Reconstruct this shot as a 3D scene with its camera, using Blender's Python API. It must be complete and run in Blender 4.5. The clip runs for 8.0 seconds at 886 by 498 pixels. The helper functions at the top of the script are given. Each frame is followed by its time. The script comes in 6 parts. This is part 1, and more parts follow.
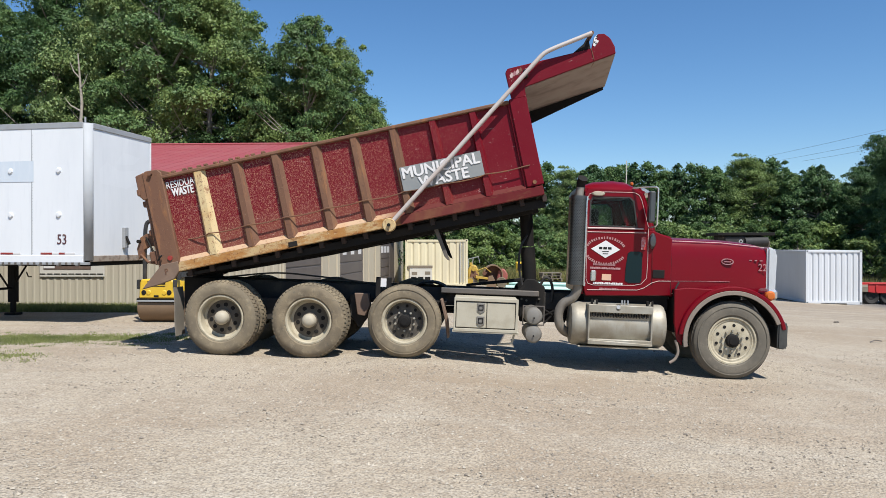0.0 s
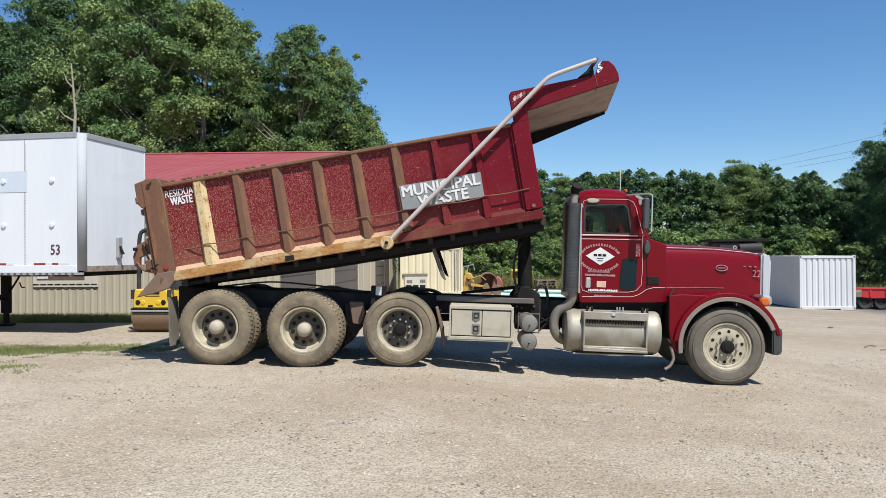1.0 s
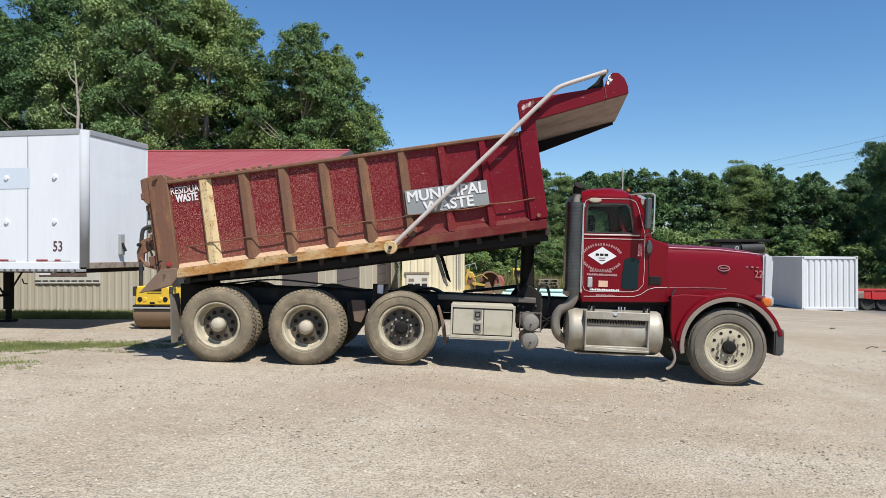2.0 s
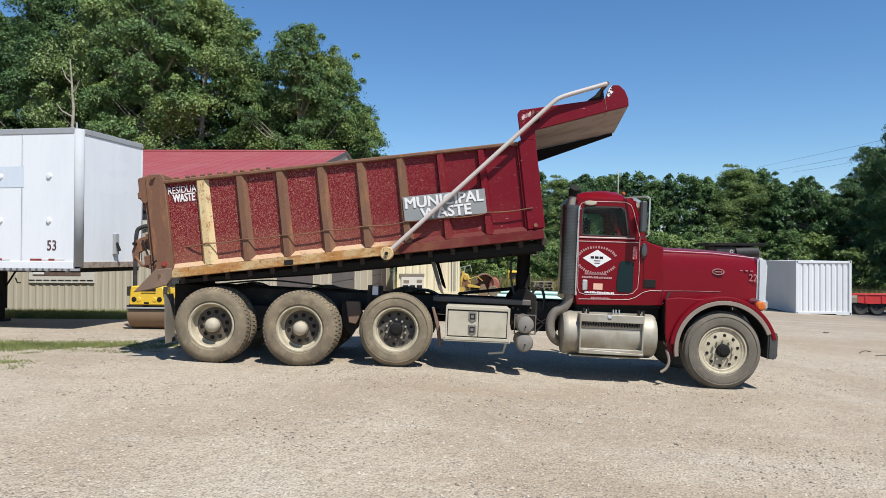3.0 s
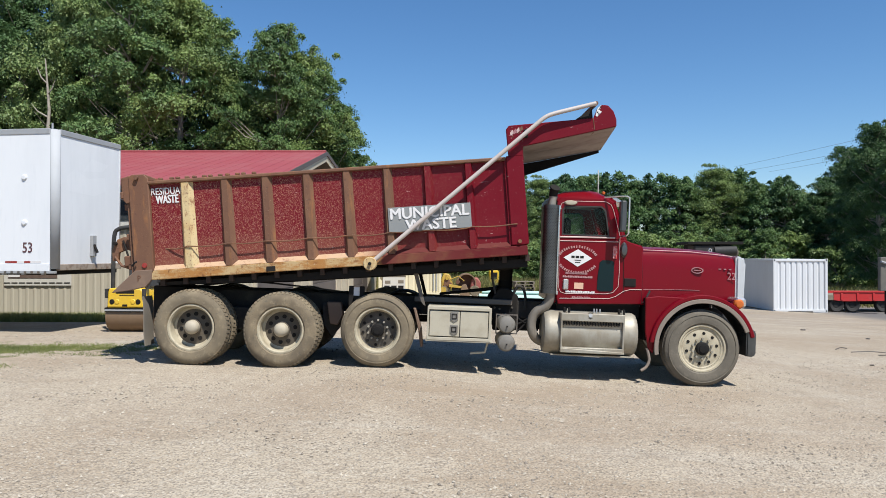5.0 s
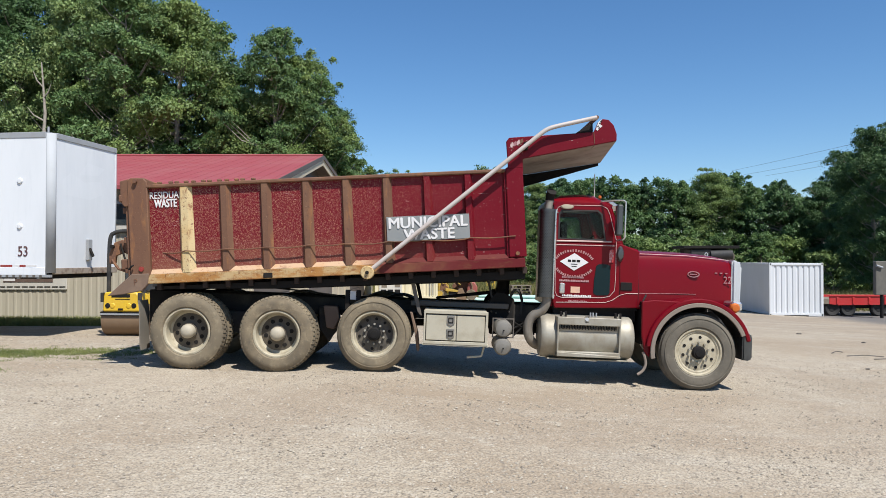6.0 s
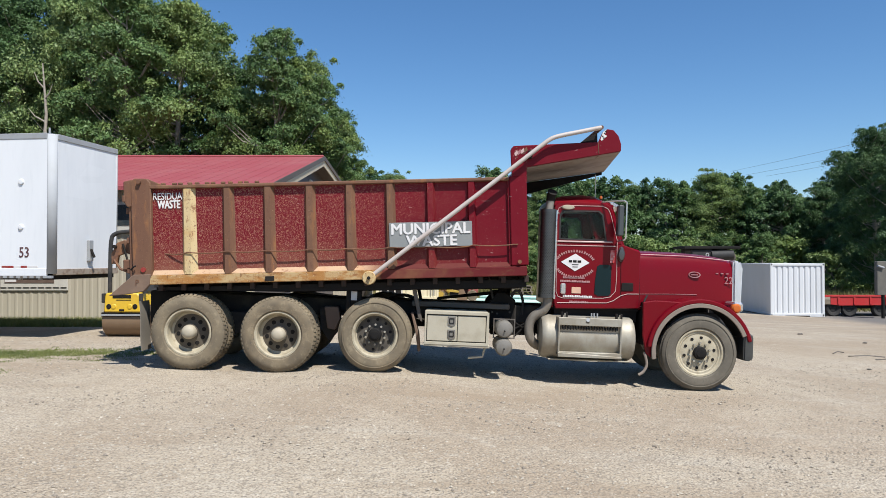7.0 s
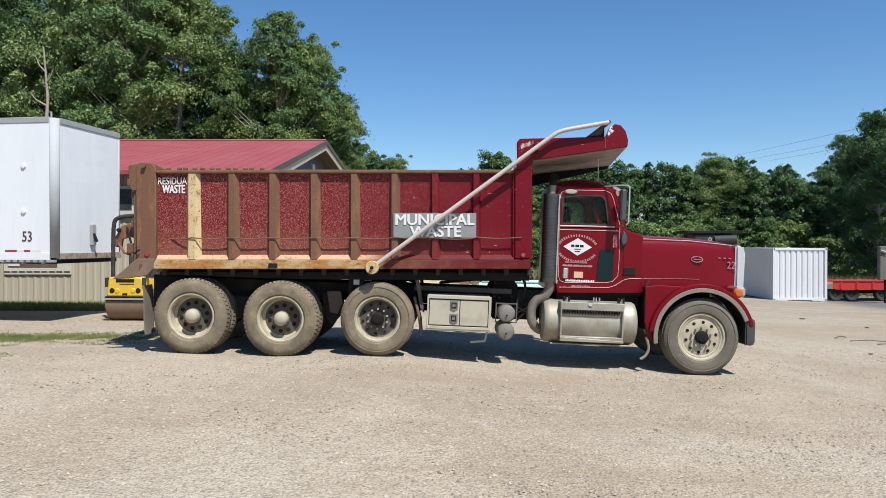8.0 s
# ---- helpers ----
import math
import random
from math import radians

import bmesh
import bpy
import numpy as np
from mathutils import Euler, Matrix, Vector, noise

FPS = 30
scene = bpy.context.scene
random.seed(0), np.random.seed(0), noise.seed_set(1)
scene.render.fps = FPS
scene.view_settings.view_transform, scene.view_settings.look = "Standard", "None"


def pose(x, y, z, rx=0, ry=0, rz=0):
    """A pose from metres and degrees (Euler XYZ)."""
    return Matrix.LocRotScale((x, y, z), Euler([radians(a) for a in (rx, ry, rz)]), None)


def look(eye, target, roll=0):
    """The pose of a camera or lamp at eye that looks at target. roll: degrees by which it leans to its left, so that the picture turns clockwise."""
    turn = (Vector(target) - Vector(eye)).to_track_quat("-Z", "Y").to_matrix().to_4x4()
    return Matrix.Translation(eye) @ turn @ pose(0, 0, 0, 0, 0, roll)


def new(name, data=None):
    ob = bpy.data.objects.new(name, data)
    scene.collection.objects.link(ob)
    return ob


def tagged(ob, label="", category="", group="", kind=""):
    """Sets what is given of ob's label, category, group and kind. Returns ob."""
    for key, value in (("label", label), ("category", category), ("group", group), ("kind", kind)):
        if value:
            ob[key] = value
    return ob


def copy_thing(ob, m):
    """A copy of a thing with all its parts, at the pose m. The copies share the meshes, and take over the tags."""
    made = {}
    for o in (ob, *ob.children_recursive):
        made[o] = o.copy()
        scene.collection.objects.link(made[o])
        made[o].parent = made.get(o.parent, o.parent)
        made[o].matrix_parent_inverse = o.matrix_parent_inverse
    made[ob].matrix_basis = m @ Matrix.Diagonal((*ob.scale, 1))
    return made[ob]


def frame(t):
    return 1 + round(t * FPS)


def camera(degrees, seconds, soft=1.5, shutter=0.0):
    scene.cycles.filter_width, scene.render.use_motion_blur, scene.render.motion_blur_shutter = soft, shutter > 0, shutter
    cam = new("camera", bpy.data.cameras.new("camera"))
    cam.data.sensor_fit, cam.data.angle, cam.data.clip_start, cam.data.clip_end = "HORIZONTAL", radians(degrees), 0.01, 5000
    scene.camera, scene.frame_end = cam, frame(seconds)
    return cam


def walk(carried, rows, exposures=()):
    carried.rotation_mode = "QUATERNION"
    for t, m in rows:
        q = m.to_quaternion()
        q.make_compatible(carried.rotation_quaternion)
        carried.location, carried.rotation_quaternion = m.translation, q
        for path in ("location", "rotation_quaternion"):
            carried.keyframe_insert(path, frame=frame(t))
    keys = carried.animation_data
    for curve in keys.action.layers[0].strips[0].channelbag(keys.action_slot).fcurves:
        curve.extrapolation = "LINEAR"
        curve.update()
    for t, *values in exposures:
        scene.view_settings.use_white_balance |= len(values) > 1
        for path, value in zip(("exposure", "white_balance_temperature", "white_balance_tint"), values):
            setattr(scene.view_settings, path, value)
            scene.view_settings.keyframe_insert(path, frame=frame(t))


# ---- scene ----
cam = camera(62.2, 8.0, soft=0.65)
EYE = (0.0, -11.0, 1.75)
walk(cam, [(t, pose(*EYE, a, b, c)) for t, a, b, c in (
    (0.0, 89.790, 0.054, 2.094), (0.5, 90.320, 0.419, 1.740), (1.0, 90.410, 0.402, 1.694),
    (1.5, 90.258, 0.158, 1.923), (3.0, 90.446, -0.297, 1.469), (3.5, 90.378, -0.223, 1.020),
    (4.0, 90.315, -0.092, 0.641), (4.5, 90.354, -0.010, 0.296), (6.0, 90.771, -0.006, -0.255),
    (6.5, 90.858, 0.031, -0.248), (7.0, 90.817, 0.040, -0.184), (7.5, 90.416, 0.013, -0.075),
    (8.0, 89.603, 0.0, 0.0))], exposures=[(0.0, 0.4, 6300, 10), (8.0, 0.4, 6300, 10)])

# ---- light ----
SUN_TO = Vector((0.35, -0.53, 1.0)).normalized()
world = bpy.data.worlds.new("sky")
scene.world = world
world.use_nodes = True
wn = world.node_tree
sky = wn.nodes.new("ShaderNodeTexSky")
sky.sky_type = "NISHITA"
sky.sun_disc = False
sky.sun_elevation = math.asin(SUN_TO.z)
sky.sun_rotation = math.atan2(SUN_TO.x, SUN_TO.y)
sky.altitude = 600
sky.air_density, sky.dust_density, sky.ozone_density = 1.05, 0.2, 4.5
wn.nodes["Background"].inputs["Strength"].default_value = 0.097
rich = wn.nodes.new("ShaderNodeHueSaturation")
rich.inputs["Saturation"].default_value = 1.16
wn.links.new(sky.outputs[0], rich.inputs["Color"])
wn.links.new(rich.outputs[0], wn.nodes["Background"].inputs["Color"])
sun = new("sun", bpy.data.lights.new("sun", "SUN"))
sun.data.energy, sun.data.angle, sun.data.color = 5.0, radians(0.55), (1.0, 0.965, 0.90)
sun.matrix_world = look(SUN_TO * 50, (0, 0, 0))


# ---- materials ----
class Mat:
    """A node material with a colour made of layers."""

    def __init__(self, name, color, rough=0.6, metal=0.0, coat=0.0, space="Object", tone=0.87):
        self.tone = tone
        color = tuple(v * tone for v in color)
        self.m = bpy.data.materials.new(name)
        self.m.use_nodes = True
        self.t = self.m.node_tree
        self.b = self.t.nodes["Principled BSDF"]
        self.b.inputs["Roughness"].default_value = rough
        self.b.inputs["Metallic"].default_value = metal
        self.b.inputs["Coat Weight"].default_value = coat
        self.b.inputs["Coat Roughness"].default_value = 0.090
        self.b.inputs["Base Color"].default_value = (*color, 1)
        self.co = self.t.nodes.new("ShaderNodeTexCoord").outputs[space]
        rgb = self.t.nodes.new("ShaderNodeRGB")
        rgb.outputs[0].default_value = (*color, 1)
        self.col = rgb.outputs[0]

    def noise(self, scale, detail=4, rough=0.6, stretch=(1, 1, 1), turn=0.0, warp=0.0):
        n = self.t.nodes.new("ShaderNodeTexNoise")
        n.inputs["Scale"].default_value, n.inputs["Detail"].default_value = scale, detail
        n.inputs["Roughness"].default_value = rough
        n.inputs["Distortion"].default_value = warp
        mp = self.t.nodes.new("ShaderNodeMapping")
        mp.vector_type = "TEXTURE"
        mp.inputs["Rotation"].default_value = (0, radians(turn), 0)
        mp.inputs["Scale"].default_value = tuple(1 / v for v in stretch)
        self.t.links.new(self.co, mp.inputs[0])
        self.t.links.new(mp.outputs[0], n.inputs["Vector"])
        return n.outputs["Fac"]

    def cells(self, scale, stretch=(1, 1, 1), what="Distance"):
        n = self.t.nodes.new("ShaderNodeTexVoronoi")
        n.inputs["Scale"].default_value = scale
        mp = self.t.nodes.new("ShaderNodeMapping")
        mp.inputs["Scale"].default_value = stretch
        self.t.links.new(self.co, mp.inputs[0])
        self.t.links.new(mp.outputs[0], n.inputs["Vector"])
        return n.outputs[what]

    def ramp(self, fac, lo, hi):
        r = self.t.nodes.new("ShaderNodeMapRange")
        r.interpolation_type = "SMOOTHSTEP"
        r.inputs[1].default_value, r.inputs[2].default_value = lo, hi
        self.t.links.new(fac, r.inputs[0])
        return r.outputs[0]

    def axis(self, which):
        s = self.t.nodes.new("ShaderNodeSeparateXYZ")
        self.t.links.new(self.co, s.inputs[0])
        return s.outputs[which]

    def times(self, a, b, op="MULTIPLY"):
        n = self.t.nodes.new("ShaderNodeMath")
        n.operation = op
        n.use_clamp = op != "SUBTRACT"
        for k, v in enumerate((a, b)):
            if isinstance(v, (int, float)):
                n.inputs[k].default_value = v
            else:
                self.t.links.new(v, n.inputs[k])
        return n.outputs[0]

    def layer(self, fac, color, amount=1.0):
        x = self.t.nodes.new("ShaderNodeMix")
        x.data_type = "RGBA"
        if isinstance(fac, (int, float)):
            x.inputs[0].default_value = fac * amount
        else:
            self.t.links.new(self.times(fac, amount), x.inputs[0])
        self.t.links.new(self.col, x.inputs[6])
        x.inputs[7].default_value = (*(v * self.tone for v in color), 1)
        self.col = x.outputs[2]
        return self

    def bump(self, fac, strength=0.3, dist=0.01):
        n = self.t.nodes.new("ShaderNodeBump")
        n.inputs["Strength"].default_value, n.inputs["Distance"].default_value = strength, dist
        self.t.links.new(fac, n.inputs["Height"])
        if self.b.inputs["Normal"].is_linked:
            self.t.links.new(self.b.inputs["Normal"].links[0].from_socket, n.inputs["Normal"])
        self.t.links.new(n.outputs[0], self.b.inputs["Normal"])
        return self

    def gloss(self, fac, lo, hi):
        r = self.t.nodes.new("ShaderNodeMapRange")
        r.inputs[3].default_value, r.inputs[4].default_value = lo, hi
        self.t.links.new(fac, r.inputs[0])
        self.t.links.new(r.outputs[0], self.b.inputs["Roughness"])
        return self

    def random(self, color, amount):
        n = self.t.nodes.new("ShaderNodeObjectInfo")
        return self.layer(n.outputs["Random"], color, amount)

    def island(self, color, amount):
        n = self.t.nodes.new("ShaderNodeNewGeometry")
        return self.layer(n.outputs["Random Per Island"], color, amount)

    def done(self):
        self.t.links.new(self.col, self.b.inputs["Base Color"])
        return self.m


def simple(name, color, rough=0.6, metal=0.0, dirt=(0.3, 0.26, 0.2), amount=0.3, scale=3.0, coat=0.0):
    k = Mat(name, color, rough, metal, coat)
    n = k.noise(scale, 6)
    k.layer(k.ramp(n, 0.42, 0.75), dirt, amount)
    g = k.noise(scale * 14, 3)
    k.layer(k.ramp(g, 0.5, 0.8), dirt, amount * 0.5)
    k.gloss(n, max(rough - 0.1, 0.03), min(rough + 0.15, 1))
    return k.done()


def gravel_material():
    k = Mat("gravel", (0.440, 0.366, 0.268), 0.95, tone=0.96)
    k.layer(k.ramp(k.noise(0.20, 5), 0.44, 0.58), (0.336, 0.257, 0.173), 0.75)
    k.layer(k.ramp(k.noise(0.6, 6, 0.7, (0.35, 1.6, 1)), 0.48, 0.70), (0.466, 0.406, 0.317), 0.75)
    k.layer(k.ramp(k.noise(2.1, 8, 0.75), 0.50, 0.66), (0.280, 0.219, 0.154), 0.45)
    k.layer(k.ramp(k.noise(14, 6, 0.75), 0.45, 0.75), (0.252, 0.200, 0.144), 0.5)
    k.layer(k.ramp(k.cells(55, what="Color"), 0.55, 1.0), (0.579, 0.517, 0.420), 0.5)
    k.layer(k.ramp(k.cells(48), 0.5, 0.75), (0.167, 0.138, 0.103), 0.6)
    k.layer(k.ramp(k.noise(75, 2), 0.62, 0.74), (0.140, 0.117, 0.089), 0.6)
    k.layer(k.ramp(k.noise(0.5, 6, 0.65, (0.25, 1.3, 1), 0.0, 0.8), 0.54, 0.66), (0.300, 0.228, 0.152), 0.55)
    k.layer(k.ramp(k.noise(5.5, 7, 0.8), 0.53, 0.68), (0.235, 0.182, 0.125), 0.50)
    k.layer(k.ramp(k.noise(3.2, 6, 0.75), 0.56, 0.70), (0.560, 0.500, 0.400), 0.40)
    # darker, browner ground in uneven streaks, growing from y 7 to 17
    worn = k.times(k.ramp(k.axis(1), 7, 17), k.ramp(k.noise(0.9, 7, 0.75, (0.3, 1.4, 1)), 0.40, 0.62))
    k.layer(worn, (0.250, 0.200, 0.150), 0.65)
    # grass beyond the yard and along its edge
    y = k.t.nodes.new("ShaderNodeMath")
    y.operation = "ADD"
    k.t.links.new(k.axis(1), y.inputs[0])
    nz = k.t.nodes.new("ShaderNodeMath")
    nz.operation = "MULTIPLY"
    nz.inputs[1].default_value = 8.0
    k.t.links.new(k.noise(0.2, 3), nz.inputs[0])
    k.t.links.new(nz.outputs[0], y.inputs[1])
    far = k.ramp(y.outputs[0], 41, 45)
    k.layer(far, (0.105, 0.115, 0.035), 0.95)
    # dark asphalt strip beside the far container
    a = k.times(k.ramp(k.axis(0), 17.5, 20.5), k.ramp(y.outputs[0], 24, 25.5))
    a = k.times(a, k.ramp(y.outputs[0], 37, 34))
    k.layer(a, (0.12, 0.112, 0.105), 0.9)
    k.bump(k.noise(9, 6, 0.7), 0.45, 0.04)
    k.bump(k.cells(42), 0.7, 0.016)
    k.bump(k.cells(17), 0.4, 0.02)
    return k.done()


def foliage(name, color, warm, size=0.6):
    k = Mat(name, color, 0.5, tone=1.0)
    k.b.inputs["Specular IOR Level"].default_value = 0.28
    k.island(warm, 0.85)
    k.random((color[0] * 1.5, color[1] * 1.25, color[2] * 0.8), 0.5)
    k.layer(k.ramp(k.noise(size, 3), 0.4, 0.7), (color[0] * 0.45, color[1] * 0.5, color[2] * 0.6), 0.75)
    m = k.done()
    t = m.node_tree
    tr = t.nodes.new("ShaderNodeBsdfTranslucent")
    t.links.new(k.col, tr.inputs["Color"])
    mix = t.nodes.new("ShaderNodeMixShader")
    mix.inputs[0].default_value = 0.27
    t.links.new(k.b.outputs[0], mix.inputs[1])
    t.links.new(tr.outputs[0], mix.inputs[2])
    t.links.new(mix.outputs[0], t.nodes["Material Output"].inputs["Surface"])
    return m


def red_paint_material():
    k = Mat("red_paint", (0.165, 0.001, 0.007), 0.34, 0.0, 0.12)
    k.b.inputs["Specular IOR Level"].default_value = 0.16
    n = k.noise(2.2, 6)
    k.layer(k.ramp(n, 0.4, 0.8), (0.135, 0.003, 0.009), 0.5)
    k.layer(k.ramp(k.noise(30, 4), 0.64, 0.8), (0.30, 0.18, 0.14), 0.2)
    k.gloss(n, 0.25, 0.45)
    return k.done()


def bed_paint_material():
    k = Mat("worn_bed_paint", (0.150, 0.002, 0.010), 0.55, 0.0, 0.0)
    k.b.inputs["Specular IOR Level"].default_value = 0.2
    # scuffing thick towards the tail, thin towards the front
    tail = k.ramp(k.axis(0), 1.2, -2.6)
    k.layer(k.ramp(k.noise(1.4, 5), 0.45, 0.75), (0.165, 0.010, 0.016), 0.6)
    chips = k.ramp(k.noise(62, 6, 0.8, (1, 1, 0.7)), 0.53, 0.60)
    k.layer(k.times(chips, k.times(tail, 0.55, "MULTIPLY")), (0.40, 0.22, 0.18))
    for turn, lo in ((25, 0.63), (-38, 0.63), (78, 0.64), (-80, 0.65)):
        stroke = k.ramp(k.noise(120, 2, 0.5, (1, 1, 0.22), turn, 0.5), lo, lo + 0.05)
        k.layer(k.times(stroke, tail), (0.48, 0.29, 0.17), 0.85)
    s1 = k.ramp(k.noise(24, 5, 0.7, (2.6, 1, 0.6)), 0.655, 0.69)
    k.layer(s1, (0.56, 0.4, 0.36), 0.55)
    s2 = k.ramp(k.noise(20, 3, 0.6, (0.4, 1, 2.6)), 0.70, 0.72)
    k.layer(s2, (0.62, 0.47, 0.43), 0.7)
    low = k.ramp(k.axis(2), 2.1, 1.55)
    k.layer(k.times(k.times(low, tail), k.noise(7, 6)), (0.30, 0.15, 0.09), 0.8)
    k.bump(k.noise(4, 4), 0.25, 0.02)
    k.gloss(k.noise(5, 4), 0.3, 0.6)
    return k.done()


def rust_material():
    k = Mat("rusty_brown_steel", (0.150, 0.068, 0.036), 0.75)
    k.layer(k.ramp(k.noise(3, 6, 0.6, (1, 1, 0.4)), 0.4, 0.7), (0.21, 0.105, 0.052), 0.8)
    k.layer(k.ramp(k.noise(20, 6), 0.55, 0.7), (0.10, 0.04, 0.025), 0.7)
    k.layer(k.ramp(k.noise(1.3, 3), 0.6, 0.75), (0.16, 0.05, 0.035), 0.4)
    k.layer(k.ramp(k.noise(6, 7, 0.7, (1, 1, 0.25)), 0.52, 0.66), (0.30, 0.125, 0.04), 0.65)
    k.layer(k.ramp(k.noise(46, 4, 0.7), 0.62, 0.68), (0.36, 0.25, 0.16), 0.5)
    k.bump(k.noise(40, 5), 0.3, 0.004)
    return k.done()


def cream_material():
    k = Mat("flaking_cream_paint", (0.60, 0.46, 0.24), 0.65)
    k.layer(k.ramp(k.noise(2.0, 6), 0.45, 0.72), (0.50, 0.28, 0.08), 0.75)
    k.layer(k.ramp(k.noise(11, 8, 0.75, (1.2, 1, 0.5)), 0.54, 0.64), (0.24, 0.10, 0.04), 0.8)
    k.layer(k.ramp(k.noise(28, 5), 0.6, 0.66), (0.15, 0.05, 0.03), 0.8)
    k.bump(k.noise(12, 6), 0.3, 0.006)
    return k.done()


def sill_material():
    """The lower rail: cream at the tail, red-brown at the front."""
    k = Mat("rusty_lower_rail_paint", (0.15, 0.035, 0.03), 0.7)
    k.layer(k.ramp(k.noise(3, 6), 0.4, 0.7), (0.20, 0.085, 0.045), 0.8)
    tail = k.ramp(k.times(k.axis(0), k.noise(1.5, 3), "SUBTRACT"), -1.3, -1.5)
    k.layer(tail, (0.52, 0.375, 0.19), 0.95)
    k.layer(k.times(tail, k.ramp(k.noise(2.0, 7, 0.7, (1, 1, 2.2)), 0.40, 0.56)), (0.38, 0.17, 0.045), 0.9)
    k.layer(k.times(tail, k.ramp(k.noise(5, 8, 0.75, (0.6, 1, 1.6)), 0.50, 0.60)), (0.24, 0.095, 0.035), 0.85)
    k.layer(k.times(tail, k.ramp(k.noise(16, 6, 0.7, (1.6, 1, 0.35)), 0.56, 0.66)), (0.14, 0.055, 0.025), 0.75)
    k.layer(k.times(tail, k.ramp(k.noise(24, 6, 0.8), 0.58, 0.64)), (0.62, 0.52, 0.34), 0.6)
    front = k.ramp(k.axis(0), -0.2, 0.6)
    k.layer(front, (0.115, 0.006, 0.012), 0.7)
    k.layer(k.times(front, k.ramp(k.noise(7, 7, 0.75, (0.5, 1, 1.6)), 0.52, 0.62)), (0.15, 0.055, 0.03), 0.7)
    k.b.inputs["Specular IOR Level"].default_value = 0.15
    k.bump(k.noise(12, 6), 0.3, 0.006)
    return k.done()


def ledge_material():
    """The sloped ledge over the lower rail, peach-cream and dusty, red towards the front."""
    k = Mat("dusty_peach_ledge_paint", (0.52, 0.35, 0.22), 0.75)
    k.layer(k.ramp(k.noise(2.5, 6, 0.7), 0.45, 0.65), (0.52, 0.30, 0.15), 0.7)
    k.layer(k.ramp(k.noise(18, 6, 0.75), 0.55, 0.66), (0.26, 0.12, 0.06), 0.7)
    k.layer(k.ramp(k.axis(0), -1.3, -0.7), (0.105, 0.012, 0.014), 0.95)
    k.layer(k.ramp(k.noise(9, 6, 0.7, (0.6, 1, 1)), 0.56, 0.66), (0.17, 0.06, 0.03), 0.6)
    k.b.inputs["Specular IOR Level"].default_value = 0.15
    k.bump(k.noise(14, 5), 0.3, 0.005)
    return k.done()


def tyre_material(name, color, dust, mud):
    k = Mat(name, color, 0.9)
    k.layer(k.ramp(k.noise(3, 5), 0.35, 0.7), dust, 0.85)
    k.layer(k.ramp(k.noise(9, 6, 0.7), 0.5, 0.68), mud, 0.5)
    k.layer(k.ramp(k.noise(24, 5), 0.5, 0.75), (0.065, 0.06, 0.052), 0.6)
    k.random((0.24, 0.205, 0.14), 0.3)
    k.bump(k.noise(60, 3), 0.2, 0.003)
    return k.done()


def metal_material(name, color, rough, dirt, amount):
    k = Mat(name, color, rough, 0.85 if rough < 0.45 else 0.5)
    n = k.noise(2.5, 6)
    k.layer(k.ramp(n, 0.35, 0.7), dirt, amount)
    k.layer(k.ramp(k.noise(18, 5, 0.6, (1, 1, 0.3)), 0.5, 0.75), dirt, amount * 0.6)
    k.gloss(n, rough, rough + 0.25)
    k.bump(k.noise(6, 4), 0.12, 0.01)
    return k.done()


def siding_material(name, color, dirt, amount=0.4):
    k = Mat(name, color, 0.55)
    k.layer(k.ramp(k.noise(0.7, 5, 0.6, (1, 1, 0.3)), 0.4, 0.75), dirt, amount)
    k.layer(k.ramp(k.noise(9, 5, 0.6, (1, 1, 0.15)), 0.5, 0.75), dirt, amount * 0.5)
    return k.done()


def glass_material(name, tint=(0.75, 0.82, 0.8)):
    m = bpy.data.materials.new(name)
    m.use_nodes = True
    t = m.node_tree
    t.nodes.remove(t.nodes["Principled BSDF"])
    a, g = t.nodes.new("ShaderNodeBsdfTransparent"), t.nodes.new("ShaderNodeBsdfGlossy")
    a.inputs[0].default_value = (*tint, 1)
    g.inputs["Roughness"].default_value = 0.03
    fr = t.nodes.new("ShaderNodeFresnel")
    fr.inputs[0].default_value = 1.25
    mix = t.nodes.new("ShaderNodeMixShader")
    t.links.new(fr.outputs[0], mix.inputs[0])
    t.links.new(a.outputs[0], mix.inputs[1])
    t.links.new(g.outputs[0], mix.inputs[2])
    t.links.new(mix.outputs[0], t.nodes["Material Output"].inputs["Surface"])
    return m


GRAVEL = gravel_material()
RED = red_paint_material()
BEDRED = bed_paint_material()
RUST = rust_material()
CREAM = cream_material()
SILL = sill_material()
LEDGE = ledge_material()
TYRE = tyre_material("dusty_tyre_rubber", (0.14, 0.108, 0.070), (0.26, 0.20, 0.122), (0.36, 0.285, 0.18))
STEER = tyre_material("grey_tyre_rubber", (0.095, 0.083, 0.068), (0.155, 0.133, 0.105), (0.21, 0.18, 0.14))
DUST = (0.30, 0.26, 0.20)
BLACK = simple("dirty_black_steel", (0.009, 0.008, 0.0075), 0.75, 0.0, (0.045, 0.036, 0.027), 0.35)
RUBBER = simple("black_rubber", (0.02, 0.02, 0.02), 0.7, 0.0, (0.12, 0.1, 0.08), 0.4)
FLAP = simple("dusty_grey_rubber", (0.23, 0.185, 0.15), 0.9, 0.0, (0.31, 0.255, 0.20), 0.7)
RIM = simple("dusty_cream_wheel_paint", (0.47, 0.41, 0.29), 0.65, 0.0, (0.24, 0.19, 0.12), 0.75, 7.0)
HUBDARK = simple("dark_dusty_wheel_centre", (0.068, 0.056, 0.043), 0.8, 0.0, (0.2, 0.17, 0.12), 0.6, 8.0)
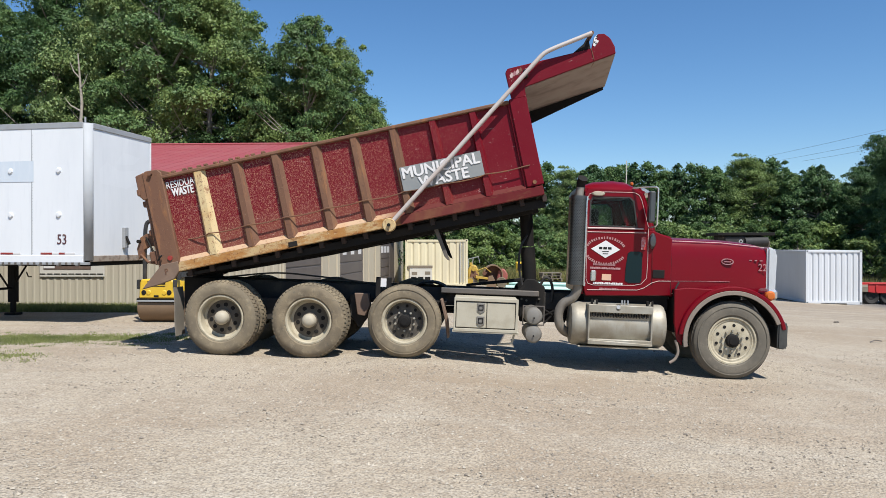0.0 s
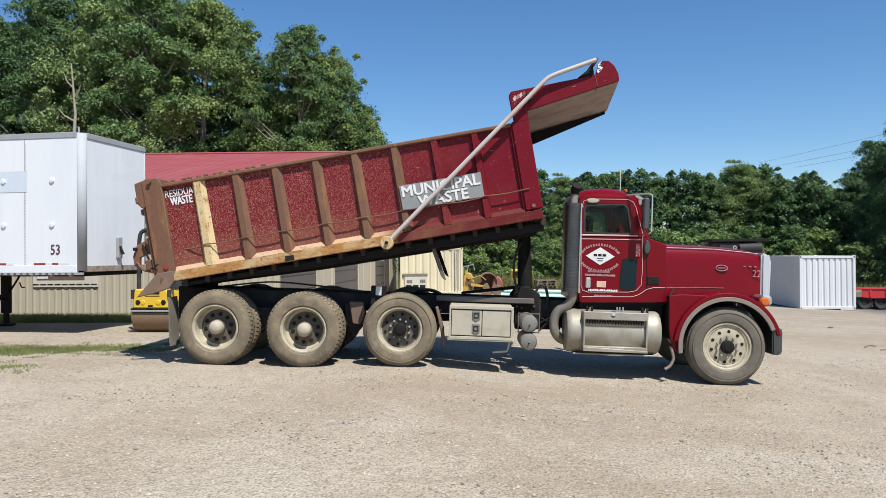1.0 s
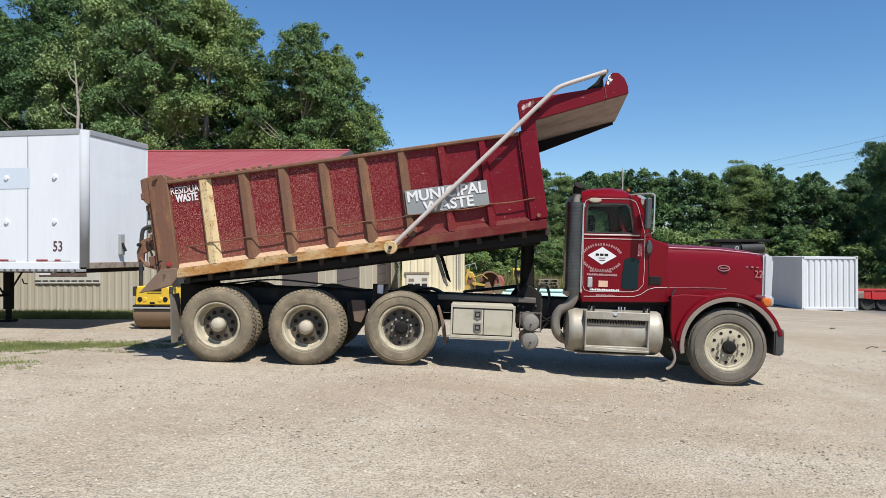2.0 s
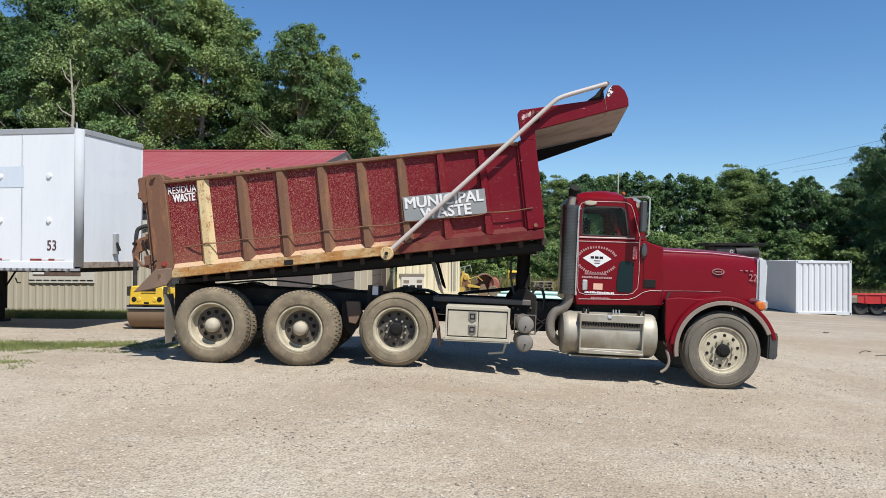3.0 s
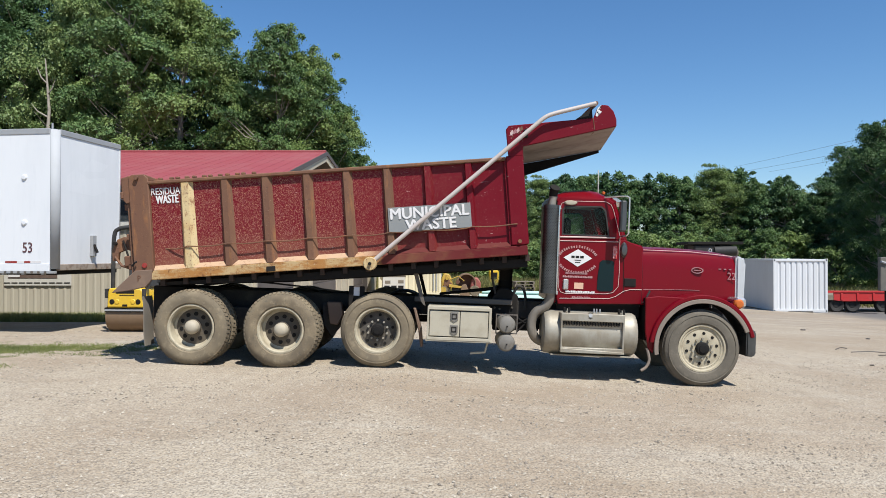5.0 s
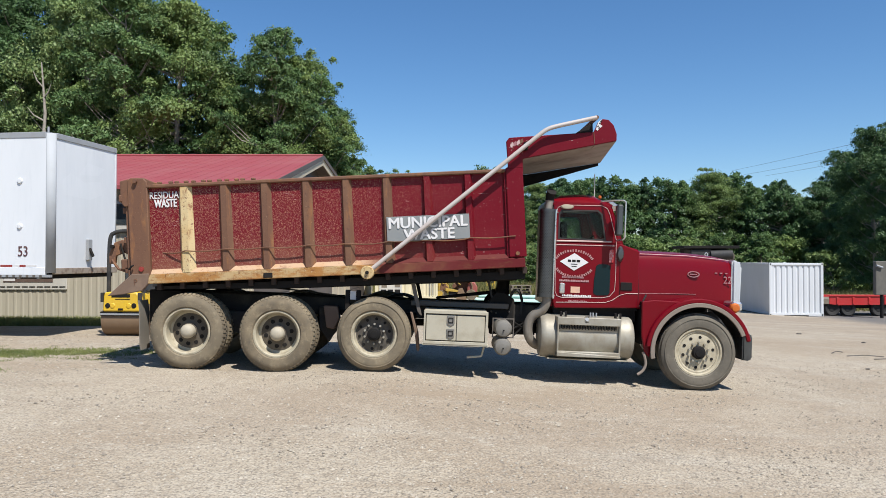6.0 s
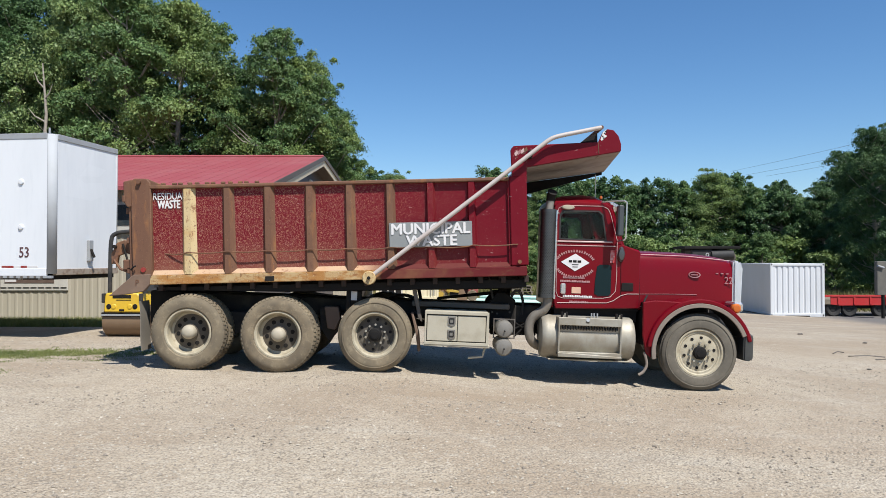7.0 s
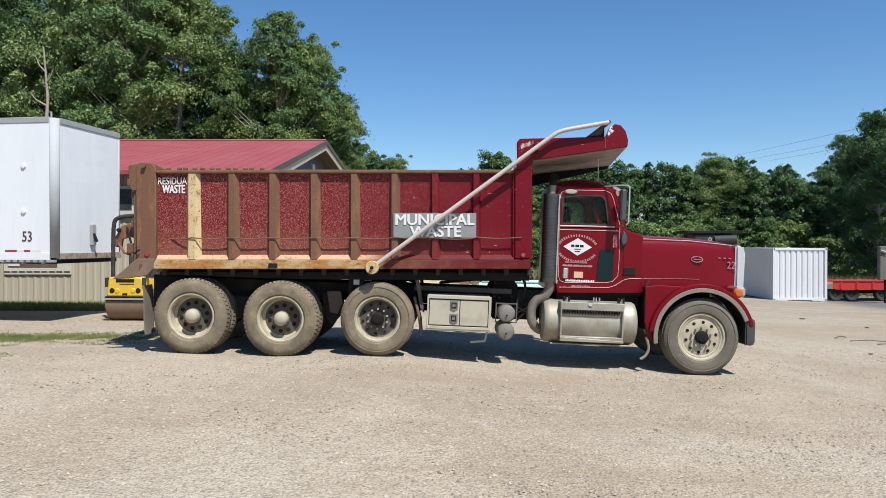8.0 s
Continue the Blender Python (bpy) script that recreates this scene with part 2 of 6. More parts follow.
# dusty cream disc, its colour darkened for the rim's shade inside the dish
DISC = simple("shade_darkened_wheel_disc", (0.105, 0.085, 0.062), 0.75, 0.0, (0.17, 0.14, 0.10), 0.7, 8.0)
TANKGREY = simple("dusty_grey_tank_paint", (0.20, 0.185, 0.16), 0.6, 0.0, (0.13, 0.11, 0.085), 0.6, 9.0)
# lift wheel disc, likewise with the dish's shade put into its colour
LIFTDISC = simple("shade_darkened_lift_disc", (0.075, 0.064, 0.052), 0.75, 0.0, (0.19, 0.16, 0.115), 0.6, 9.0)
HUBCAP = simple("pale_hub_cap", (0.43, 0.375, 0.28), 0.7, 0.0, (0.36, 0.3, 0.22), 0.4, 6.0)
ALU = metal_material("dusty_aluminium", (0.44, 0.41, 0.34), 0.5, (0.30, 0.255, 0.185), 0.85)
CHROME = metal_material("chrome", (0.72, 0.72, 0.72), 0.12, (0.45, 0.42, 0.36), 0.3)
STACK = metal_material("grey_exhaust_steel", (0.15, 0.15, 0.145), 0.28, (0.075, 0.07, 0.062), 0.5)
PIPE = metal_material("burnt_exhaust_pipe", (0.36, 0.33, 0.28), 0.5, (0.2, 0.16, 0.12), 0.6)
ARM = simple("weathered_white_arm_paint", (0.52, 0.46, 0.42), 0.5, 0.0, (0.42, 0.33, 0.27), 0.5, 4.0)
BOXP = simple("dusty_cream_toolbox_paint", (0.47, 0.425, 0.325), 0.65, 0.0, (0.33, 0.285, 0.20), 0.6, 4.0)
UNDER = simple("worn_beige_underside", (0.33, 0.28, 0.235), 0.7, 0.0, (0.17, 0.12, 0.10), 0.7, 2.5)
SIGN = simple("grey_sign_board", (0.24, 0.25, 0.245), 0.6, 0.0, (0.3, 0.29, 0.27), 0.5, 4.0)
LETTER = simple("white_lettering", (0.74, 0.72, 0.70), 0.5, 0.0, (0.55, 0.45, 0.43), 0.25, 12.0)
FADED = simple("faded_pink_lettering", (0.40, 0.20, 0.20), 0.55, 0.0, (0.22, 0.04, 0.05), 0.7, 14.0)
PALEPINK = simple("worn_pale_pink_lettering", (0.46, 0.25, 0.24), 0.55, 0.0, (0.26, 0.06, 0.07), 0.6, 30.0)
PINSTRIPE = simple("pale_pinstripe", (0.62, 0.46, 0.42), 0.5, 0.0, (0.45, 0.2, 0.2), 0.3, 12.0)
GREEN = simple("dark_green_window_with_shadow", (0.006, 0.020, 0.024), 0.14, 0.0, (0.01, 0.02, 0.02), 0.2)
BLACK.node_tree.nodes["Principled BSDF"].inputs["Specular IOR Level"].default_value = 0.25
GREEN.node_tree.nodes["Principled BSDF"].inputs["Specular IOR Level"].default_value = 0.2
PEAT = simple("black_tyre_rubber", (0.02, 0.019, 0.018), 0.8, 0.0, (0.05, 0.045, 0.04), 0.4)
SHELL = metal_material("dusty_bright_shell", (0.80, 0.80, 0.79), 0.40, (0.6, 0.58, 0.54), 0.4)
AMBER = simple("amber_lens", (0.55, 0.13, 0.015), 0.25, 0.0, (0.5, 0.2, 0.05), 0.2)
REDLENS = simple("red_lens", (0.30, 0.02, 0.015), 0.35)
WHITE = siding_material("white_trailer_panel", (0.80, 0.81, 0.82), (0.62, 0.64, 0.66), 0.5)
WHITE2 = siding_material("white_container_paint", (0.70, 0.71, 0.72), (0.56, 0.56, 0.54), 0.35)
TRIMALU = simple("dull_aluminium_trim", (0.36, 0.37, 0.38), 0.55, 0.1, (0.29, 0.28, 0.26), 0.5)
CORNER = simple("pale_aluminium_corner", (0.43, 0.44, 0.45), 0.7, 0.0, (0.36, 0.36, 0.35), 0.4)
COLUMN = siding_material("cream_column_trim", (0.52, 0.45, 0.33), (0.42, 0.36, 0.26), 0.4)
PROP = simple("dark_grey_brown_steel", (0.11, 0.095, 0.08), 0.6, 0.0, (0.2, 0.15, 0.11), 0.5)
TAN = siding_material("tan_metal_siding", (0.47, 0.42, 0.32), (0.38, 0.33, 0.25), 0.5)
CREAMSIDE = siding_material("cream_metal_siding", (0.74, 0.66, 0.44), (0.5, 0.42, 0.3), 0.4)
ROOF = siding_material("faded_red_metal_roof", (0.33, 0.065, 0.07), (0.36, 0.12, 0.115), 0.6)
TRIMW = siding_material("off_white_trim", (0.60, 0.57, 0.50), (0.45, 0.42, 0.36), 0.4)
BROWN = siding_material("grey_brown_door_panel", (0.105, 0.088, 0.08), (0.15, 0.125, 0.11), 0.5)
DARKWALL = siding_material("dark_brown_gable", (0.10, 0.075, 0.06), (0.14, 0.11, 0.09), 0.4)
YELLOW = simple("yellow_machine_paint", (0.80, 0.50, 0.02), 0.45, 0.0, (0.5, 0.33, 0.09), 0.35, 3.0, 0.2)
DRUM = simple("brown_steel_drum", (0.24, 0.155, 0.09), 0.6, 0.3, (0.3, 0.21, 0.13), 0.6, 3.0)
REDMACH = simple("red_machine_paint", (0.52, 0.022, 0.022), 0.5, 0.0, (0.28, 0.06, 0.05), 0.35)
MINT = simple("pale_green_pipe", (0.42, 0.62, 0.55), 0.5, 0.0, (0.4, 0.45, 0.4), 0.3)
WOOD = simple("grey_weathered_wood", (0.22, 0.18, 0.13), 0.85, 0.0, (0.12, 0.1, 0.08), 0.5)
BARK = simple("grey_brown_bark", (0.38, 0.34, 0.28), 0.9, 0.0, (0.17, 0.14, 0.11), 0.6, 6.0)
GLASS = glass_material("cab_glass", (0.84, 0.89, 0.87))
MUDFLAP = simple("dusty_flap_rubber", (0.19, 0.165, 0.13), 0.9, 0.0, (0.26, 0.22, 0.165), 0.6)
# bearer rust, darkened almost to black for the shade below the rail
FLOORRUST = simple("shade_darkened_rust_steel", (0.036, 0.020, 0.014), 0.8, 0.0, (0.03, 0.022, 0.018), 0.7, 5.0)
CONSOLE = simple("dark_grey_console_plastic", (0.045, 0.048, 0.052), 0.5, 0.0, (0.10, 0.09, 0.08), 0.4, 5.0)
OLDYELLOW = simple("dirty_yellow_paint", (0.52, 0.34, 0.05), 0.6, 0.0, (0.22, 0.13, 0.05), 0.8, 5.0)
OLDRED = simple("faded_red_paint", (0.33, 0.085, 0.065), 0.6, 0.0, (0.2, 0.1, 0.07), 0.7, 4.0)
CHASSIS = simple("dusty_black_chassis_steel", (0.022, 0.019, 0.016), 0.8, 0.0, (0.10, 0.08, 0.058), 0.6, 4.0)
FOOT = simple("grey_brown_worn_plate", (0.175, 0.112, 0.076), 0.7, 0.0, (0.25, 0.165, 0.11), 0.6, 5.0)
LEAF = foliage("green_leaves", (0.072, 0.142, 0.043), (0.215, 0.310, 0.112))
LEAF3 = foliage("pale_green_leaves", (0.115, 0.190, 0.058), (0.320, 0.390, 0.145))
LEAF2 = foliage("deep_green_leaves", (0.054, 0.115, 0.040), (0.150, 0.238, 0.098))
GRASS = foliage("grass_blades", (0.14, 0.185, 0.05), (0.34, 0.33, 0.13))
WEED = foliage("dry_grass_blades", (0.16, 0.17, 0.05), (0.32, 0.27, 0.12))
STONE = Mat("loose_stone", (0.22, 0.185, 0.145), 0.9).island((0.52, 0.455, 0.36), 1.0).done()


# ---- mesh helpers ----
def link(name, me, material, parent=None, label=""):
    if material is not None:
        me.materials.append(material)
    ob = new(name, me)
    ob.parent = parent
    if label:
        ob["label"] = label
    return ob


def part(name, bm, material, parent=None, label="", smooth=True):
    bmesh.ops.recalc_face_normals(bm, faces=bm.faces)
    me = bpy.data.meshes.new(name)
    bm.to_mesh(me)
    bm.free()
    if smooth:
        me.shade_smooth()
        me.set_sharp_from_angle(angle=radians(32))
    return link(name, me, material, parent, label)


def bevel(bm, w, seg=1):
    if w:
        bmesh.ops.bevel(bm, geom=[e for e in bm.edges if e.calc_face_angle(0) > 0.4], offset=w, segments=seg,
                        affect="EDGES", clamp_overlap=True)
    return bm


def box(x0, x1, y0, y1, z0, z1, w=0.01, bm=None):
    b = bmesh.new()
    bmesh.ops.create_cube(b, size=1, matrix=Matrix.Translation(((x0 + x1) / 2, (y0 + y1) / 2, (z0 + z1) / 2))
                          @ Matrix.Diagonal((abs(x1 - x0), abs(y1 - y0), abs(z1 - z0), 1)))
    bevel(b, w)
    return merge(bm, b)


def merge(bm, b):
    if bm is None:
        return b
    me = bpy.data.meshes.new("t")
    b.to_mesh(me)
    b.free()
    bm.from_mesh(me)
    bpy.data.meshes.remove(me)
    return bm


def prism(pts, y0, y1, w=0.01, bm=None, seg=1):
    """A polygon in x and z, drawn out along y."""
    b = bmesh.new()
    f = b.faces.new([b.verts.new((x, y0, z)) for x, z in pts])
    ext = bmesh.ops.extrude_face_region(b, geom=[f])
    bmesh.ops.translate(b, vec=(0, y1 - y0, 0), verts=[v for v in ext["geom"] if isinstance(v, bmesh.types.BMVert)])
    bmesh.ops.recalc_face_normals(b, faces=b.faces)
    bevel(b, w, seg)
    return merge(bm, b)


def ring(outer, inner, y0, y1, w=0.0, bm=None):
    """A plate with a hole: two polygons of equally many points in x and z."""
    b = bmesh.new()
    n = len(outer)
    rows = [[b.verts.new((x, y, z)) for x, z in p] for y in (y0, y1) for p in (outer, inner)]
    for k in range(n):
        j = (k + 1) % n
        for a, c in ((0, 1), (1, 3), (3, 2), (2, 0)):
            b.faces.new((rows[a][k], rows[a][j], rows[c][j], rows[c][k]))
    bmesh.ops.recalc_face_normals(b, faces=b.faces)
    bevel(b, w)
    return merge(bm, b)


def rod(p, q, r, seg=12, r2=None, bm=None):
    p, q = Vector(p), Vector(q)
    b = bmesh.new()
    m = Matrix.Translation((p + q) / 2) @ (q - p).to_track_quat("Z", "Y").to_matrix().to_4x4()
    bmesh.ops.create_cone(b, cap_ends=True, segments=seg, radius1=r, radius2=r if r2 is None else r2,
                          depth=(q - p).length, matrix=m)
    return merge(bm, b)


def tube(pts, r, seg=8, bm=None):
    """A round tube along points."""
    b = bmesh.new()
    pts = [Vector(p) for p in pts]
    last = None
    side = None
    for k, p in enumerate(pts):
        d = (pts[min(k + 1, len(pts) - 1)] - pts[max(k - 1, 0)]).normalized()
        side = (d.orthogonal() if side is None else side - side.dot(d) * d).normalized()
        up = d.cross(side)
        rr = r[k] if isinstance(r, (list, tuple)) else r
        row = [b.verts.new(p + rr * (math.cos(a) * side + math.sin(a) * up))
               for a in (2 * math.pi * i / seg for i in range(seg))]
        if last:
            for i in range(seg):
                b.faces.new((last[i], last[(i + 1) % seg], row[(i + 1) % seg], row[i]))
        else:
            b.faces.new(row[::-1])
        last = row
    b.faces.new(last)
    return merge(bm, b)


def curve(pts, n=8):
    """Points of a smooth line through the given ones."""
    pts = [Vector(p) for p in pts]
    out = []
    for k in range(len(pts) - 1):
        a, b, c, d = pts[max(k - 1, 0)], pts[k], pts[k + 1], pts[min(k + 2, len(pts) - 1)]
        for i in range(n):
            t = i / n
            out.append(0.5 * (2 * b + (c - a) * t + (2 * a - 5 * b + 4 * c - d) * t * t + (3 * b - a - 3 * c + d) * t ** 3))
    return out + [pts[-1]]


def lathe(profile, centre, seg=40, bm=None):
    """A turned shape about an axis along y: rows of radius and y."""
    b = bmesh.new()
    cx, cy, cz = centre
    last = None
    for r, y in profile:
        if r < 1e-4:
            row = [b.verts.new((cx, cy + y, cz))] * seg
        else:
            row = [b.verts.new((cx + r * math.cos(a), cy + y, cz + r * math.sin(a)))
                   for a in (2 * math.pi * i / seg for i in range(seg))]
        if last:
            for i in range(seg):
                q = []
                for v in (last[i], last[(i + 1) % seg], row[(i + 1) % seg], row[i]):
                    if v not in q:
                        q.append(v)
                if len(q) > 2:
                    b.faces.new(q)
        last = row
    return merge(bm, b)


def arch(cx, cz, r0, r1, a0, a1, y0, y1, n=24, w=0.0, bm=None):
    """A bent band between two radii, from angle a0 to a1 in degrees."""
    ang = [radians(a0 + (a1 - a0) * k / n) for k in range(n + 1)]
    pts = [(cx + r1 * math.cos(a), cz + r1 * math.sin(a)) for a in ang]
    pts += [(cx + r0 * math.cos(a), cz + r0 * math.sin(a)) for a in reversed(ang)]
    b = bmesh.new()
    v = [[b.verts.new((x, y, z)) for x, z in pts] for y in (y0, y1)]
    m = len(pts)
    for k in range(m):
        b.faces.new((v[0][k], v[0][(k + 1) % m], v[1][(k + 1) % m], v[1][k]))
    for row in v:
        for k in range(n):
            b.faces.new((row[k], row[k + 1], row[m - 2 - k], row[m - 1 - k]))
    bmesh.ops.recalc_face_normals(b, faces=b.faces)
    bevel(b, w)
    return merge(bm, b)


def loft(sections, bm=None):
    """A skin over sections of equally many points, with closed ends."""
    b = bmesh.new()
    rows = [[b.verts.new(p) for p in s] for s in sections]
    n = len(rows[0])
    for a, c in zip(rows, rows[1:]):
        for k in range(n):
            b.faces.new((a[k], a[(k + 1) % n], c[(k + 1) % n], c[k]))
    b.faces.new(rows[0][::-1])
    b.faces.new(rows[-1])
    return merge(bm, b)


def lettering(name, text, x0, x1, z0, z1, y, material, parent, label="", bold=0.02):
    """Raised letters on a wall that faces -y, stretched to the given frame."""
    cu = bpy.data.curves.new(name, "FONT")
    cu.body, cu.size, cu.extrude = text, 1.0, 0.004
    cu.resolution_u = 3
    tmp = bpy.data.objects.new("t", cu)
    me = bpy.data.meshes.new_from_object(tmp)
    bpy.data.objects.remove(tmp)
    co = np.empty(len(me.vertices) * 3)
    me.vertices.foreach_get("co", co)
    co = co.reshape(-1, 3)
    lo, hi = co.min(0), co.max(0)
    out = np.empty_like(co)
    out[:, 0] = x0 + (co[:, 0] - lo[0]) / (hi[0] - lo[0]) * (x1 - x0)
    out[:, 2] = z0 + (co[:, 1] - lo[1]) / (hi[1] - lo[1]) * (z1 - z0)
    out[:, 1] = y - co[:, 2]
    me.vertices.foreach_set("co", out.ravel())
    me.update()
    if bold:
        # thicker strokes: copies shifted sideways, each a hair prouder than the last
        b = bmesh.new()
        w = bold * (z1 - z0)
        for k, (dx, dz) in enumerate(((0, 0), (w, 0), (-w, 0), (0, 0.6 * w), (0, -0.6 * w))):
            c = me.copy()
            c.transform(Matrix.Translation((dx, -0.0007 * k, dz)))
            b.from_mesh(c)
            bpy.data.meshes.remove(c)
        b.to_mesh(me)
        b.free()
    me.name = name
    return link(name, me, material, parent, label)


def thing(name, m, label, category, group=""):
    ob = new(name)
    ob.empty_display_size = 0.2
    ob.matrix_basis = m
    return tagged(ob, label, category, group)


def mesh_from(name, verts, faces):
    me = bpy.data.meshes.new(name)
    me.from_pydata([tuple(v) for v in verts], [], [tuple(f) for f in faces])
    me.update()
    return me


def quads(name, p):
    """A mesh of loose faces from an array of n faces of 3 or 4 corners."""
    n, k = p.shape[:2]
    me = bpy.data.meshes.new(name)
    me.vertices.add(k * n)
    me.vertices.foreach_set("co", np.ascontiguousarray(p, dtype=np.float32).ravel())
    me.loops.add(k * n)
    me.loops.foreach_set("vertex_index", np.arange(k * n, dtype=np.int32))
    me.polygons.add(n)
    me.polygons.foreach_set("loop_start", np.arange(0, k * n, k, dtype=np.int32))
    me.update(calc_edges=True)
    return me


# ---- ground ----
def ground_z(x, y):
    x, y = np.asarray(x, float), np.asarray(y, float)
    z = -0.06 - 0.0398 * np.clip(x, -4.2, 20) - 0.0062 * np.clip(x, 0, 4)
    z = z + 0.085 * np.exp(-((x + 1.0) / 1.2) ** 2) * np.exp(-((y - 1) / 5) ** 2)
    return z - 0.0155 * np.clip(y - 6, 0, 60)


def build_ground():
    s = np.linspace(-1, 1, 261)
    xs = 3.0 * np.sinh(s * 6.2)
    ys = 1.0 + 3.0 * np.sinh(s * 6.2)
    X, Y = np.meshgrid(xs, ys)
    Z = ground_z(X, Y)
    near = np.exp(-((X / 14) ** 2) - ((Y / 12) ** 2))
    wob = sum(np.sin(X * a + b) * np.cos(Y * c + d) * e for a, b, c, d, e in
              ((1.3, 0.4, 1.9, 1.1, 0.006), (3.1, 2.0, 4.3, 0.2, 0.004), (7.3, 1.0, 6.1, 3.0, 0.003)))
    Z = Z + near * wob
    n = len(s)
    v = np.stack([X, Y, Z], -1).reshape(-1, 3)
    i = np.arange(n * n).reshape(n, n)
    f = np.stack([i[:-1, :-1], i[:-1, 1:], i[1:, 1:], i[1:, :-1]], -1).reshape(-1, 4)
    me = mesh_from("ground", v, f)
    me.shade_smooth()
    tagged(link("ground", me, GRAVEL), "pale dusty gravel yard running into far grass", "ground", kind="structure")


build_ground()


# ---- the dump truck ----
ROOT = pose(0, 0, -0.035, 0, 2.28, 0)
truck = thing("dump_truck", ROOT, "maroon dump truck with rusty tipper body lowering over its chassis", "dump truck")
WIDTH = 2.44


def wheel_profile(r, w):
    """Tyre section, outer face at y = 0."""
    return [(0.60 * r, 0.05), (0.66 * r, 0.012), (0.80 * r, 0.0), (0.90 * r, 0.012), (0.965 * r, 0.045), (r - 0.012, 0.075),
            (r - 0.012, w - 0.075), (0.965 * r, w - 0.045), (0.88 * r, w - 0.01), (0.66 * r, w - 0.012), (0.60 * r, w - 0.05)]


def tread_blocks(x, y, z, r, w, n):
    """Shoulder lugs and centre blocks round the tyre."""
    verts, faces = [], []
    lanes = ((0.035, 0.085), (w * 0.36, w * 0.62), (w - 0.085, w - 0.035))
    for k in range(n):
        for lane, (a, b) in enumerate(lanes):
            a0 = 2 * math.pi * (k + 0.5 * (lane == 1)) / n
            a1 = a0 + 2 * math.pi / n * 0.6
            i = len(verts)
            for yy in (a, b):
                drop = 0.028 if (lane == 0 and yy == a) or (lane == 2 and yy == b) else 0.0
                for rr, ang in ((r - 0.04, a0), (r - 0.04, a1), (r + 0.009 - drop, a1), (r + 0.009 - drop, a0)):
                    verts.append((x + rr * math.cos(ang), y + yy, z + rr * math.sin(ang)))
            faces += [(i, i + 1, i + 2, i + 3), (i + 4, i + 7, i + 6, i + 5), (i + 3, i + 2, i + 6, i + 7),
                      (i, i + 3, i + 7, i + 4), (i + 1, i + 5, i + 6, i + 2)]
    return mesh_from("tread", verts, faces)


def wheel(kind, x, y, z, r, flip, label):
    """A wheel whose outer face lies at y; flip: it faces +y, on the far side."""
    s = -1 if flip else 1
    w = 0.30 if kind == "steer" else 0.27
    bm = lathe([(a, s * b) for a, b in wheel_profile(r, w)], (x, y, z), 56)
    rubber = STEER if kind == "steer" else TYRE
    tyre = part("wheel", bm, rubber, truck, label)
    if kind == "drive":
        me = tread_blocks(x, 0, z, r, w, 54)
        if flip:
            me.transform(Matrix.Diagonal((1, -1, 1, 1)))
        me.transform(Matrix.Translation((0, y, 0)))
        link("tread", me, rubber, tyre)
    else:
        me = tread_blocks(x, 0, z, r - 0.013, w, 62)
        if flip:
            me.transform(Matrix.Diagonal((1, -1, 1, 1)))
        me.transform(Matrix.Translation((0, y, 0)))
        link("tread", me, rubber, tyre)
        # plain ribs round the tread and a raised bead on the wall
        for q in (0.085, w * 0.5 - 0.02, w - 0.125):
            ribp = [(r - 0.02, q), (r + 0.004, q), (r + 0.004, q + 0.04), (r - 0.02, q + 0.04)]
            part("tread_rib", lathe([(aa, s * bb) for aa, bb in ribp], (x, y, z), 56), rubber, tyre)
        part("wall_bead", lathe([(aa, s * bb) for aa, bb in ((0.86 * r, 0.012), (0.868 * r, -0.002), (0.885 * r, -0.001), (0.893 * r, 0.014))], (x, y, z), 56), rubber, tyre)
    k = 0.60 * r
    if kind == "drive":
        rim = [(k, 0.05), (k + 0.012, 0.03), (k - 0.010, 0.028), (k - 0.028, 0.05), (k - 0.042, 0.19), (k - 0.075, 0.207)]
        disc = [(k - 0.075, 0.205), (k - 0.085, 0.202), (0.15, 0.185), (0.12, 0.17), (0.12, 0.12), (0.0, 0.12)]
        part("rim", lathe([(a, s * b) for a, b in rim], (x, y, z), 44), RIM, tyre, "dusty cream steel rim")
        d = part("disc", lathe([(a, s * b) for a, b in disc], (x, y, z), 44), DISC, tyre, "dusty dished wheel centre, darkened for the rim's shade")
        cap = [(0.108, 0.17), (0.106, 0.06), (0.092, 0.025), (0.07, 0.0), (0.035, -0.012), (0.0, -0.015)]
        part("hub_cap", lathe([(a, s * b) for a, b in cap], (x, y, z), 28), HUBCAP, tyre, "round pale hub cap")
        holes, rad, size = 10, 0.195, 0.033
    else:
        deep, out = (0.05, 0.0) if kind == "steer" else (0.15, 0.07)
        rim = [(k, 0.05), (k + 0.012, 0.03), (k - 0.012, 0.03), (k - 0.03, 0.05), (k - 0.04, deep), (k - 0.05, deep)]
        disc = [(k - 0.052, deep + 0.002), (k - 0.07, deep + 0.012), (0.14, deep - 0.015), (0.12, deep - 0.01), (0.0, deep - 0.01)]
        mat = RIM if kind == "steer" else LIFTDISC
        part("rim", lathe([(a, s * b) for a, b in rim], (x, y, z), 44), RIM, tyre, "pale dusty steel rim")
        part("disc", lathe([(a, s * b) for a, b in disc], (x, y, z), 44), mat, tyre)
        cap = [(a, b if b == deep else b + out) for a, b in ((0.10, deep), (0.10, -0.0), (0.085, -0.02), (0.06, -0.025), (0.058, -0.035), (0.03, -0.037), (0.0, -0.037))]
        part("hub", lathe([(a, s * b) for a, b in cap], (x, y, z), 24), BLACK, tyre,
             "dark oily hub")
        holes, rad, size = 10, 0.228, 0.023
        # wheel nuts
        for i in range(10):
            a = 2 * math.pi * (i + 0.5) / 10
            px, pz = x + 0.15 * math.cos(a), z + 0.15 * math.sin(a)
